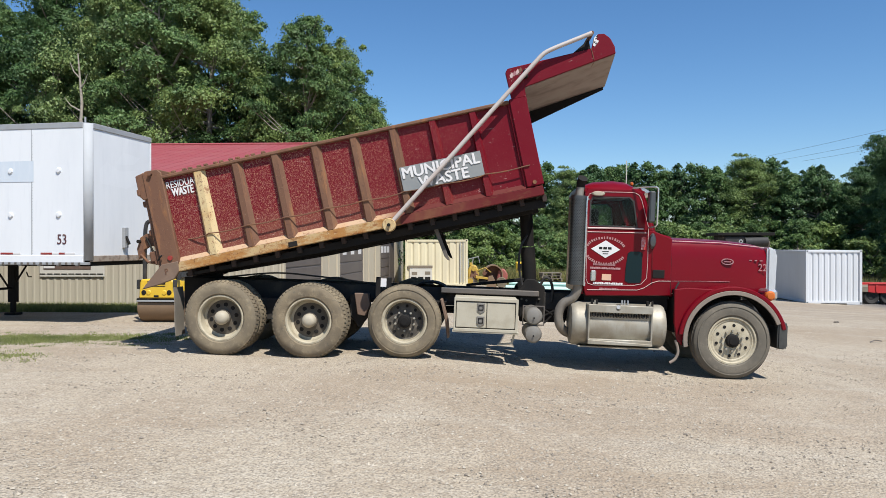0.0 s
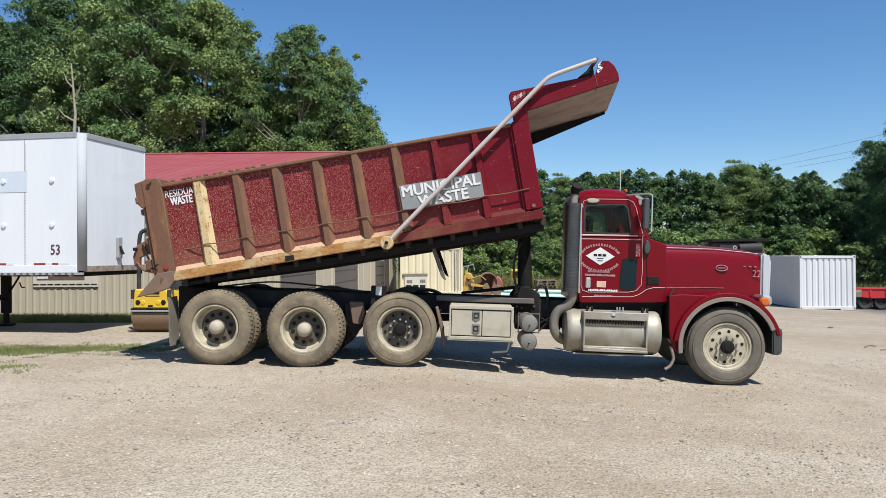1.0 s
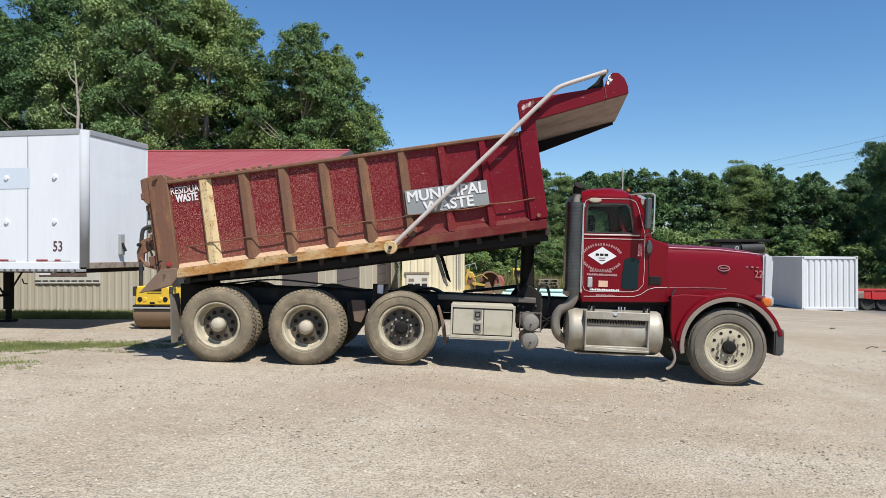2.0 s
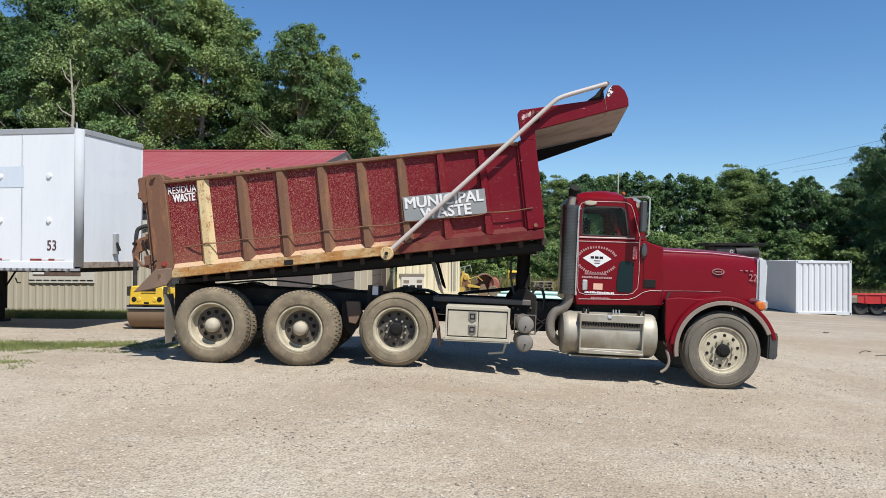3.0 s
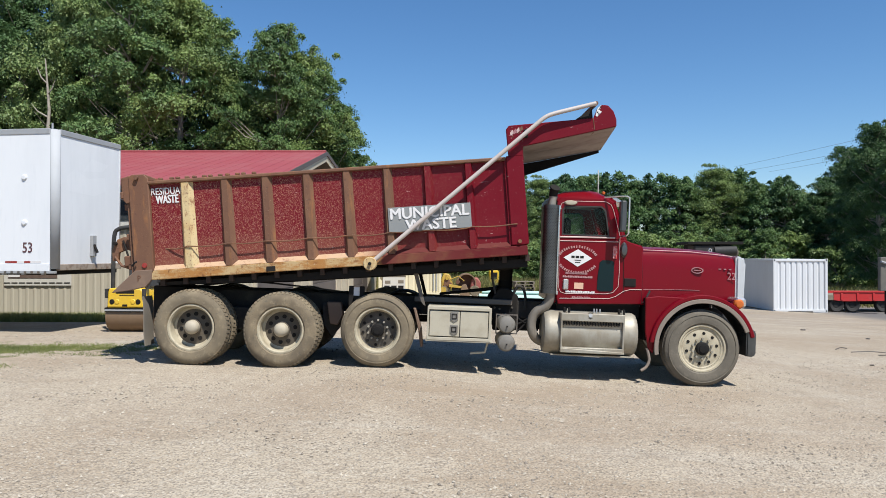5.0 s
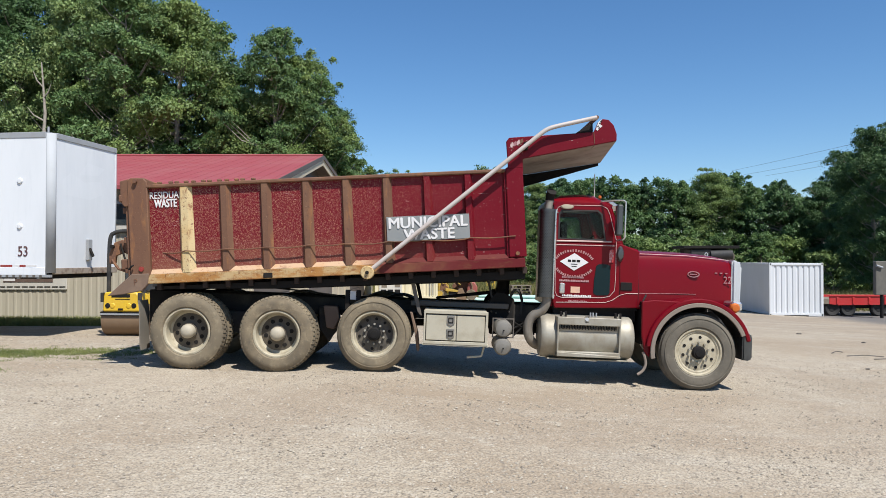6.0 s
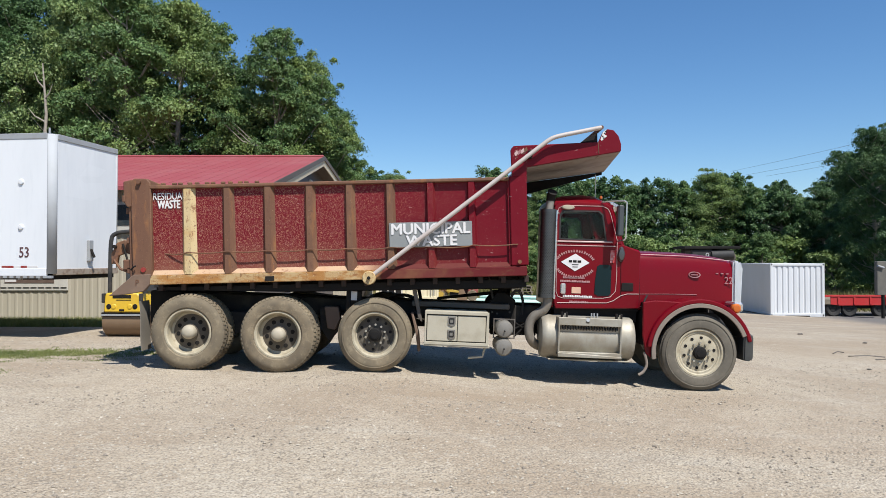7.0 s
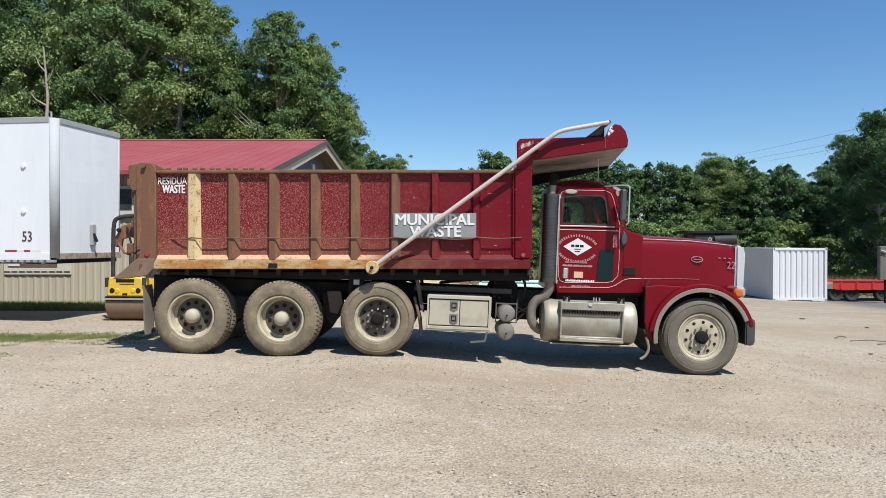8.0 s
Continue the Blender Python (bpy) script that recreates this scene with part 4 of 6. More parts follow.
part("mirror_bracket", tube([(2.38, 0.30, 2.765), (2.56, 0.12, 2.775), (2.67, 0.06, 2.775), (2.70, 0.05, 2.755), (2.702, 0.05, 2.5), (2.70, 0.05, 2.21), (2.68, 0.06, 2.185), (2.63, 0.28, 2.17)], 0.014, 8), CHROME, mir)
spot = part("spot_mirror", lathe([(0.0, -0.03), (0.05, -0.02), (0.07, 0.02), (0.06, 0.06), (0, 0.07)], (2.70, 0.26, 1.97), 18), STACK, truck)
spot.data.transform(Matrix.Translation((2.70, 0, 1.97)) @ Matrix.Diagonal((0.8, 1, 1.7, 1)) @ Matrix.Translation((-2.70, 0, -1.97)))
far_mir = part("mirror", box(2.62, 2.70, 2.30, 2.46, 2.24, 2.70, 0.02), STACK, truck)

# bonnet, fenders, grille
secs = []
for x, yn, zt, zb in ((3.012, 0.36, 2.02, 1.13), (3.3, 0.40, 2.025, 1.2), (3.8, 0.47, 2.02, 1.25), (4.2, 0.53, 2.0, 1.25), (4.45, 0.57, 1.975, 1.24), (4.545, 0.60, 1.94, 1.24)):
    yf = WIDTH - yn
    secs.append([(x, yn - 0.02, zb), (x, yn, zt - 0.30), (x, yn + 0.015, zt - 0.13), (x, yn + 0.05, zt - 0.06), (x, yn + 0.13, zt - 0.02), (x, yn + 0.3, zt + 0.0),
                 (x, 1.22, zt + 0.03), (x, yf - 0.3, zt), (x, yf - 0.13, zt - 0.02), (x, yf - 0.05, zt - 0.06), (x, yf - 0.015, zt - 0.13), (x, yf, zt - 0.30), (x, yf + 0.02, zb)])
hood = part("hood", loft(secs), RED, truck, "long maroon hood with pale stripes")
part("hood_seam", tube([(3.012, 0.335, 1.15), (3.012, 0.352, 1.72), (3.012, 0.37, 1.92), (3.012, 0.45, 2.00)], 0.007, 6), BLACK, hood)
part("hood_stripe", tube([(3.03, 0.35, 1.37), (3.5, 0.41, 1.385), (3.95, 0.47, 1.39)], 0.0035, 6), FADED, hood)
part("hood_stripe", tube([(3.03, 0.335, 1.18), (3.38, 0.385, 1.19)], 0.005, 6), PINSTRIPE, hood)
# pale line painting the highlight along the hood's top crease
part("hood_crease", tube([(3.03, 0.40, 1.985), (3.8, 0.51, 1.985), (4.5, 0.62, 1.94)], 0.006, 6), PINSTRIPE, hood)
part("maker_badge", ring([(3.90 + 0.095 * math.cos(a), 1.70 + 0.05 * math.sin(a)) for a in [i * math.pi / 8 for i in range(16)]],
                         [(3.90 + 0.080 * math.cos(a), 1.70 + 0.036 * math.sin(a)) for a in [i * math.pi / 8 for i in range(16)]], 0.455, 0.48), FADED, hood, "oval red badge outline")
part("badge_bar", box(3.845, 3.955, 0.458, 0.48, 1.691, 1.709, 0.0), FADED, hood)
lettering("unit_number", "22", 4.405, 4.535, 1.575, 1.685, 0.547, FADED, hood, "faded unit number on the hood", 0.0)
for x in (4.28, 4.36, 4.44):
    part("hood_mark", box(x - 0.02, x + 0.02, 0.535, 0.56, 1.725, 1.742, 0.0), FADED, hood)
part("hood_latch", tube([(3.06, 0.30, 1.15), (3.09, 0.30, 1.28), (3.13, 0.30, 1.36)], 0.014, 6), RUBBER, truck)
part("grille_shell", prism([(4.55, 1.96), (4.66, 1.93), (4.71, 1.86), (4.70, 1.26), (4.56, 1.26)], 0.58, 1.86, 0.03, None, 2), SHELL, truck, "bright chrome radiator shell")
part("grille", box(4.70, 4.715, 0.68, 1.76, 1.32, 1.84, 0.0), BLACK, truck)
part("hood_ornament", ring([(4.36 + 0.03 * math.cos(a), 2.035 + 0.035 * math.sin(a)) for a in [i * math.pi / 5 for i in range(10)]],
                           [(4.36 + 0.017 * math.cos(a), 2.035 + 0.02 * math.sin(a)) for a in [i * math.pi / 5 for i in range(10)]], 1.2, 1.22), CHROME, truck)
CX, CZ = 3.883, 0.537
for y0, y1 in ((0.03, 0.60), (WIDTH - 0.60, WIDTH - 0.03)):
    fe = part("fender", arch(CX, CZ, 0.735, 0.80, 14, 176, y0, y1, 30, 0.012), RED, truck, "curved maroon front fender")
    lip = y0 - 0.012 if y0 < 1 else y1 - 0.02
    part("fender_lip", arch(CX, CZ, 0.675, 0.738, 22, 190, lip, lip + 0.032, 30, 0.006), FLAP, fe, "pale grey rubber fender edging")
    part("fender_skirt", prism([(3.01, 1.26), (3.02, 0.75), (3.07, 0.50), (3.15, 0.42), (3.17, 0.60), (3.22, 0.85), (3.34, 1.06), (3.50, 1.22), (3.62, 1.28), (3.2, 1.29)], y0 + 0.06, y0 + 0.10, 0.012), RED, fe)
    part("inner_fender", arch(CX, CZ, 0.70, 0.735, 14, 176, y0 + 0.12, y1, 20), BLACK, fe)
    hl = part("headlight", box(4.40, 4.56, y0 + 0.12, y0 + 0.50, 1.16, 1.31, 0.03), CHROME, truck, "chrome headlamp housing with amber side lens")
    part("turn_lens", lathe([(0.0, -0.03), (0.05, -0.025), (0.075, 0.0), (0.075, 0.05)], (4.445, y0 + 0.12 if y0 < 1 else y1 - 0.13, 1.215), 16), AMBER, hl, "amber turn signal lens")
part("bumper", prism([(4.54, 0.85), (4.66, 0.84), (4.685, 0.80), (4.685, 0.46), (4.655, 0.43), (4.54, 0.44)], 0.05, 2.39, 0.02, None, 2), STACK, truck, "dull dark chrome front bumper")
part("inner_panel", box(3.05, 3.12, 0.25, 2.2, 0.6, 1.25, 0.0), BLACK, truck)
part("cab_step", tube(curve([(3.06, 0.12, 0.50), (3.10, 0.10, 0.34), (3.06, 0.10, 0.22), (2.98, 0.10, 0.16)], 5), 0.022, 8), FLAP, truck)
# black board put in for the shaded gap under the cab
part("valance", box(1.72, 3.0, 0.42, 0.46, 0.92, 1.12, 0.0), BLACK, truck)
part("steering_beam", box(3.82, 3.94, 0.3, 2.14, 0.42, 0.52, 0.02), BLACK, truck)

# ---- the tipping body, drawn as it lies at the end of the clip ----
PIVOT = (-4.37, 0.0, 1.01)
bed = part("tipper_body", box(-4.50, 1.27, 0.115, WIDTH - 0.115, 1.38, 1.44, 0.0), BLACK, truck, "scuffed maroon steel tipper body with rusty ribs")
part("side_sheet", box(-4.52, 1.30, 0.075, 0.11, 1.45, 2.83, 0.0), BEDRED, bed, "maroon side sheet with scuffs and scratches")
part("side_sheet", box(-4.52, 1.30, WIDTH - 0.11, WIDTH - 0.075, 1.45, 2.83, 0.0), BEDRED, bed)
part("head_sheet", box(1.27, 1.31, 0.115, WIDTH - 0.115, 1.445, 2.95, 0.0), BEDRED, bed)


SKEW = 0.27     # the dented cab guard reaches further forward on its far side


def bed_side(y0, s):
    """One side's ribs and rails; y0 the outer plane, s the way inward."""
    def yy(a, b):
        return tuple(sorted((y0 + s * a, y0 + s * b)))
    part("top_rail", box(-4.33, 1.07, *yy(0.0, 0.13), 2.808, 2.862, 0.012), RUST, bed, "rust-brown top rail")
    part("lower_rail", box(-4.36, 1.31, *yy(0.0, 0.114), 1.372, 1.515, 0.01), SILL, bed, "lower rail of flaking cream and rust paint")
    sec = [[(x, y0 + s * 0.004, 1.516), (x, y0 + s * 0.073, 1.585), (x, y0 + s * 0.073, 1.516)] for x in (-4.30, 1.06)]
    part("sill", loft(sec), LEDGE, bed)
    ribs = ((-3.815, CREAM), (-3.213, RUST), (-2.602, RUST), (-1.979, RUST), (-1.378, RUST), (-0.770, RUST), (-0.160, BEDRED), (0.457, BEDRED))
    for x in (-4.13, -3.96, -3.87, -3.73, -3.62, -3.47, -3.38, -3.23, -3.12, -2.97, -2.88, -2.72):
        part("rail_bolt", box(x - 0.03, x + 0.03, *yy(0.02, 0.08), 2.863, 2.898, 0.008), RUST, bed)
    for k, (x, m) in enumerate(ribs):
        w = 0.10 if k == 0 else 0.085
        e = 0.075 - 0.006 * k
        rows = []
        for z, f, g in ((1.52, 0.0, e * 1.25), (1.66, 0.0, e), (2.808, 0.012, e * 0.8)):
            rows.append([(x, y0 + s * f, z), (x + w, y0 + s * f, z), (x + w + g, y0 + s * 0.074, z), (x - g * 0.6, y0 + s * 0.074, z)])
        part("rib", bevel(loft(rows), 0.004), m, bed, "flaking cream rib" if k == 0 else "rust-brown upright rib" if m == RUST else "scuffed maroon rib")
    # corner posts
    rp = part("rear_post", prism([(-4.595, 1.55), (-4.60, 2.93), (-4.55, 2.97), (-4.36, 2.965), (-4.305, 2.90), (-4.30, 1.50), (-4.36, 1.42), (-4.62, 1.42)], *yy(0.0, 0.12), 0.012), RUST, bed, "broad rust-brown rear corner post")
    part("hinge_ear", prism([(-4.72, 2.93), (-4.58, 2.96), (-4.58, 2.55), (-4.66, 2.54), (-4.72, 2.62)], *yy(0.02, 0.10), 0.012), RUST, rp)
    part("hinge_hook", box(-4.735, -4.69, *yy(0.0, 0.14), 2.62, 2.72, 0.01), RUST, rp)
    part("hinge_pin", rod((-4.47, y0 - s * 0.05, 2.915), (-4.47, y0 + s * 0.02, 2.915), 0.032, 10), RUST, rp)
    part("post_cap", prism([(-4.36, 2.965), (-4.22, 2.90), (-4.10, 2.862), (-4.31, 2.862)], *yy(0.02, 0.06), 0.006), RUST, rp)
    part("tail_foot", prism([(-4.955, 1.22), (-4.58, 1.53), (-4.32, 1.53), (-4.34, 1.375), (-4.43, 1.275), (-4.70, 1.235)], *yy(-0.014, 0.05), 0.010), FOOT, rp, "worn grey-brown steel tail foot")
    part("tail_lamp", rod((-4.43, y0 - s * 0.018, 1.60), (-4.43, y0, 1.60), 0.037, 16), REDLENS, rp, "round red side lamp")
    lb = part("latch_bracket", prism([(-4.63, 1.98), (-4.78, 2.06), (-4.90, 2.02), (-4.99, 1.86), (-4.99, 1.70), (-4.90, 1.70), (-4.88, 1.82), (-4.76, 1.86), (-4.63, 1.80)], *yy(0.18, 0.24), 0.008), RUST, rp, "rusty tailgate latch bracket")
    part("latch_link", tube([(-4.94, y0 + s * 0.17, 1.76), (-4.84, y0 + s * 0.15, 1.62), (-4.66, y0 + s * 0.15, 1.55)], 0.020, 7), RUST, lb)
    part("latch_link", tube([(-4.80, y0 + s * 0.16, 2.00), (-4.72, y0 + s * 0.14, 1.72), (-4.66, y0 + s * 0.14, 1.66)], 0.016, 7), BLACK, lb)
    part("latch_block", box(-4.78, -4.63, *yy(0.10, 0.22), 1.60, 1.76, 0.015), RUST, lb)
    part("latch_pin", rod((-4.92, y0 + s * 0.12, 1.96), (-4.92, y0 + s * 0.27, 1.96), 0.028, 10), BLACK, lb)
    part("pull_handle", tube([(-4.60, y0 - s * 0.05, 1.60), (-4.55, y0 - s * 0.06, 1.65), (-4.53, y0 - s * 0.04, 1.66)], 0.014, 6), BLACK, rp)
    part("front_post", box(1.075, 1.335, *yy(0.0, 0.12), 1.53, 2.872, 0.012), BEDRED, bed, "broad maroon front corner post")
    part("post_rib", box(1.045, 1.078, *yy(0.03, 0.074), 1.53, 2.83, 0.006), BEDRED, bed)
    part("post_rivet", rod((1.20, y0 - s * 0.01, 1.585), (1.20, y0 - s * 0.03, 1.585), 0.03, 10), RUST, bed)
    # cab guard side plate
    heel = [(1.115, 2.86), (1.105, 3.27), (1.15, 3.325), (1.33, 3.33)] if s > 0 else [(1.36, 3.06), (1.36, 3.33)]
    toe = [(1.345, 3.0), (1.335, 2.86)] if s > 0 else []
    e = 0.0 if s > 0 else SKEW
    cg = part("cab_guard_side", prism(heel + [(2.43 + e, 3.355), (2.50 + e, 3.50), (2.57 + e, 3.545), (2.66 + e, 3.53), (2.735 + e, 3.44),
                                      (2.772 + e, 3.31), (2.765 + e, 3.205 - 0.12 * e)] + toe, *yy(0.0, 0.05), 0.010), BEDRED, bed, "maroon cab guard side plate")
    part("guard_seam", tube([(2.425, y0 - s * 0.002, 3.36), (2.43, y0 - s * 0.002, 3.18)], 0.006, 6), RUST, cg)
    part("bare_patch", prism([(2.46, 3.39), (2.50, 3.50), (2.555, 3.54), (2.53, 3.46), (2.56, 3.44), (2.48, 3.37)], *yy(-0.004, 0.01), 0.0), LETTER, cg, "bare white scuffed patch")
    for x, z in ((2.485, 3.425), (2.515, 3.47), (2.50, 3.40), (2.535, 3.50)):
        part("chip", prism([(x, z), (x + 0.022, z + 0.008), (x + 0.016, z + 0.026), (x - 0.004, z + 0.014)], *yy(-0.007, 0.01), 0.0), BLACK, cg)
    rnd = random.Random(31)
    for k in range(0 if s < 0 else 16):
        x, z = rnd.uniform(1.13, 1.42), rnd.uniform(3.10, 3.30)
        u, v = rnd.uniform(0.006, 0.034), rnd.uniform(0.006, 0.03)
        if k % 4 == 0:
            x, z, u, v = 1.17 + 0.012 * k, 3.17 + 0.004 * k, 0.05, 0.09
        part("scuff", prism([(x, z), (x + u, z + v * 0.4), (x + u * 0.7, z + v), (x - u * 0.2, z + v * 0.5)], *yy(-0.004, 0.01), 0.0), PINSTRIPE if k % 8 == 0 else FADED if k % 3 else RUST, cg)


bed_side(0.0, 1)
bed_side(WIDTH, -1)
# cab guard deck
near, far = 0.05, WIDTH - 0.05
part("cab_guard_deck", loft([[(1.34, near, 2.985), (2.765, near, 3.205), (2.765, near, 3.235), (1.34, near, 3.02)],
                             [(1.34, far, 2.985), (2.765 + SKEW, far, 3.175), (2.765 + SKEW, far, 3.205), (1.34, far, 3.02)]]), UNDER, bed, "worn beige underside of the cab guard")
part("cab_guard_front", loft([[(2.735, near, 3.21), (2.768, near, 3.21), (2.768, near, 3.33), (2.735, near, 3.33)],
                              [(2.735 + SKEW, far, 3.18), (2.768 + SKEW, far, 3.18), (2.768 + SKEW, far, 3.33), (2.735 + SKEW, far, 3.33)]]), BEDRED, bed)
part("cab_guard_back", box(1.31, 1.345, 0.05, WIDTH - 0.05, 2.80, 3.03, 0.004), BEDRED, bed)
part("tarp_housing", prism([(2.17, 3.36), (2.42, 3.50), (2.42, 3.36)], 0.02, WIDTH - 0.02, 0.004), BLACK, bed, "rolled black tarp under its bar")
part("deck_panel_line", box(2.425, 2.435, 0.06, WIDTH - 0.06, 3.146, 3.156, 0.0), RUST, bed)
# maroon skirt in the deck's shade, given black instead of its paint
part("guard_skirt", prism([(1.345, 2.735), (1.345, 2.98), (2.99, 3.165), (2.99, 3.12)], WIDTH - 0.09, WIDTH - 0.05, 0.0), BLACK, bed, "skirt plate under the cab guard, its shaded maroon painted black")
rnd = random.Random(12)
for k in range(13):
    x, y, u = rnd.uniform(1.36, 2.0), rnd.choice((0.5, 0.9, 0.95, 1.4, 1.45, 1.9, 2.0)) + rnd.uniform(-0.1, 0.1), rnd.uniform(0.08, 0.32)
    w = rnd.uniform(0.01, 0.045)
    za, zb = 2.985 + 0.1544 * (x - 1.34), 2.985 + 0.1544 * (x + u - 1.34)
    part("grime_streak", prism([(x, za - 0.004), (x + u, zb - 0.004), (x + u, zb), (x, za)], y, y + w, 0.0), PROP, bed)
# tailgate and underside
tg = part("tailgate", box(-4.66, -4.61, 0.06, WIDTH - 0.06, 1.40, 2.90, 0.01), RUST, bed, "rust-brown tailgate")
for z in (1.55, 2.0, 2.45, 2.82):
    part("tailgate_brace", box(-4.72, -4.66, 0.1, WIDTH - 0.1, z, z + 0.09, 0.008), RUST, tg)
for y in (0.78, 1.56):
    part("long_sill", prism([(-4.45, 1.37), (1.25, 1.37), (1.25, 1.15), (-2.4, 1.185), (-4.45, 1.27)], y, y + 0.10, 0.008), BLACK, bed, "black longitudinal floor beam")
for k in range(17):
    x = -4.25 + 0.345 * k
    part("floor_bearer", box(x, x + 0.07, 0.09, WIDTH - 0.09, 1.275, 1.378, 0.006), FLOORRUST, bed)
for y0, x0 in ((0.30, -0.43), (WIDTH - 0.36, -0.43)):
    part("body_prop", prism([(x0 - 0.03, 1.38), (x0 + 0.035, 1.38), (x0 + 0.135, 0.75), (x0 + 0.145, 0.69), (x0 + 0.11, 0.71), (x0 + 0.075, 0.77)], y0, y0 + 0.06, 0.006), PROP if y0 < 1 else BLACK, bed, "hanging steel body prop")
for y in (0.15, WIDTH - 0.18):
    part("floor_channel", prism([(-4.30, 1.33), (1.31, 1.315), (1.31, 1.19), (-2.2, 1.215), (-4.30, 1.285)], y, y + 0.03, 0.004), BLACK, bed, "black channel under the floor")
part("hinge_block", box(-4.5, -4.24, 0.8, 1.64, 0.93, 1.28, 0.02), BLACK, bed)
part("rail_clip", box(-2.61, -2.48, -0.03, 0.0, 1.385, 1.46, 0.004), BLACK, bed)
# tarp arms with their bar
for y in (-0.10, WIDTH + 0.10):
    arm = part("tarp_arm", tube([(-1.05, y, 1.40)] + [tuple(p) for p in curve([(1.55, y, 3.30), (1.72, y, 3.41), (1.92, y, 3.46)], 5)] + [(2.46, y, 3.552)], 0.033, 14), ARM, bed, "weathered white bent tarp arm")
    s = 1 if y < 0 else -1
    part("arm_pivot", lathe([(0.0, -0.06 * s), (0.09, -0.06 * s), (0.10, -0.045 * s), (0.10, 0.06 * s), (0.0, 0.07 * s)], (-1.05, y, 1.40), 28), CREAM, arm, "round cream pivot plate")
    part("pivot_bolt", rod((-1.05, y - 0.07 * s, 1.40), (-1.05, y - 0.10 * s, 1.40), 0.028, 6), BLACK, arm)
    part("arm_clamp", box(1.36, 1.42, min(y, y + s * 0.1), max(y, y + s * 0.1), 3.12, 3.24, 0.01), BLACK, arm)
part("tarp_bar", rod((2.46, -0.12, 3.552), (2.46, WIDTH + 0.12, 3.552), 0.03, 12), RUST, bed)
# cable looped along the ribs
xs = [-4.15, -3.77, -3.17, -2.56, -1.93, -1.33, -0.73, -0.12, 0.50, 1.18]
pts = []
for a, b in zip(xs, xs[1:]):
    for k in range(8):
        u = k / 8
        pts.append((a + (b - a) * u, -0.015 if a > -4 else 0.1 * (1 - u) - 0.015, 1.845 - 0.02 * math.sin(math.pi * u) + 0.01 * math.sin(a * 5)))
part("rope", tube(pts + [(1.18, -0.015, 1.845)], 0.009, 6), RUST, bed, "thin rusty cable strung along the ribs")
# lettering and board
sg = part("sign_board", box(-0.742, 0.497, -0.022, -0.004, 1.842, 2.212, 0.003), SIGN, bed, "grey board with white lettering")
lettering("board_lettering", "MUNICIPAL", -0.705, 0.465, 2.035, 2.195, -0.026, LETTER, sg, "", 0.045)
lettering("board_lettering", "WASTE", -0.49, 0.265, 1.858, 2.015, -0.026, LETTER, sg, "", 0.045)
lettering("side_lettering", "RESIDUAL", -4.29, -3.80, 2.645, 2.75, 0.068, LETTER, bed, "white stencilled lettering", 0.012)
lettering("side_lettering", "WASTE", -4.225, -3.89, 2.515, 2.635, 0.068, LETTER, bed, "white stencilled lettering", 0.04)
lettering("post_lettering", "P", -4.545, -4.495, 1.37, 1.455, -0.016, RUST, bed, "faint stencilled letter", 0.0)

# telescopic hoist
HB = Vector((0.96, 1.22, 0.98))
HT = Vector((1.10, 1.22, 1.30))
STAGES = []
for name, r, n in (("hoist_barrel", 0.13, 0.56), ("hoist_stage", 0.118, 0.62), ("hoist_rod", 0.106, 0.66)):
    z0 = -0.40 if name == "hoist_barrel" else -n
    STAGES.append(part(name, rod((0, 0, z0), (0, 0, z0 + n if name == "hoist_barrel" else 0), r, 20), BLACK, truck, "black telescopic hoist"))

BED_ANGLES = ((0.0, 11.75), (0.5, 10.43), (1.0, 9.20), (1.5, 8.27), (3.0, 6.36), (3.5, 5.76), (4.0, 5.12), (4.5, 4.47),
              (6.0, 2.57), (6.5, 1.92), (7.0, 1.35), (7.5, 0.66), (8.0, 0.0))


def bed_pose(angle):
    """The body's pose in the world, raised by the angle about its rear hinge."""
    return Matrix.Translation(PIVOT) @ pose(0, 0, 0, 0, -angle, 0) @ Matrix.Translation(-Vector(PIVOT))


def motions():
    back = ROOT.inverted()
    walk(bed, [(t, back @ bed_pose(a)) for t, a in BED_ANGLES])
    rows = [[], [], []]
    for t, a in BED_ANGLES:
        top = back @ (bed_pose(a) @ HT)
        way = top - HB
        turn = way.to_track_quat("Z", "Y").to_matrix().to_4x4()
        rows[0].append((t, Matrix.Translation(HB) @ turn))
        rows[1].append((t, Matrix.Translation(HB + way * 0.55) @ turn))
        rows[2].append((t, Matrix.Translation(top) @ turn))
    for ob, r in zip(STAGES, rows):
        walk(ob, r)


# ---- semi trailer ----
def gz(x, y):
    return float(ground_z(x, y))


def ribbed(x0, x1, z0, z1, y, pitch, depth, flat=0.5, axis="x", slant=0.15):
    """A corrugated sheet facing -y (or along x, facing +x), with real folds."""
    pts = []
    x = x0
    while x < x1 - 1e-6:
        for u, d in ((0, 0), (flat, 0), (flat + slant, depth), (1 - slant, depth)):
            if x + u * pitch <= x1:
                pts.append((x + u * pitch, d))
        x += pitch
    pts.append((x1, 0))
    bm = bmesh.new()
    rows = []
    for z in (z0, z1):
        rows.append([bm.verts.new((p, y - d, z) if axis == "x" else (y + d, p, z)) for p, d in pts])
    back = []
    for z in (z0, z1):
        back.append([bm.verts.new((p, y + 0.05, z) if axis == "x" else (y - 0.05, p, z)) for p in (x0, x1)])
    for a, b, c, d in zip(rows[0], rows[0][1:], rows[1][1:], rows[1]):
        bm.faces.new((a, b, c, d))
    bm.faces.new((back[0][0], back[1][0], back[1][1], back[0][1]))
    return bm


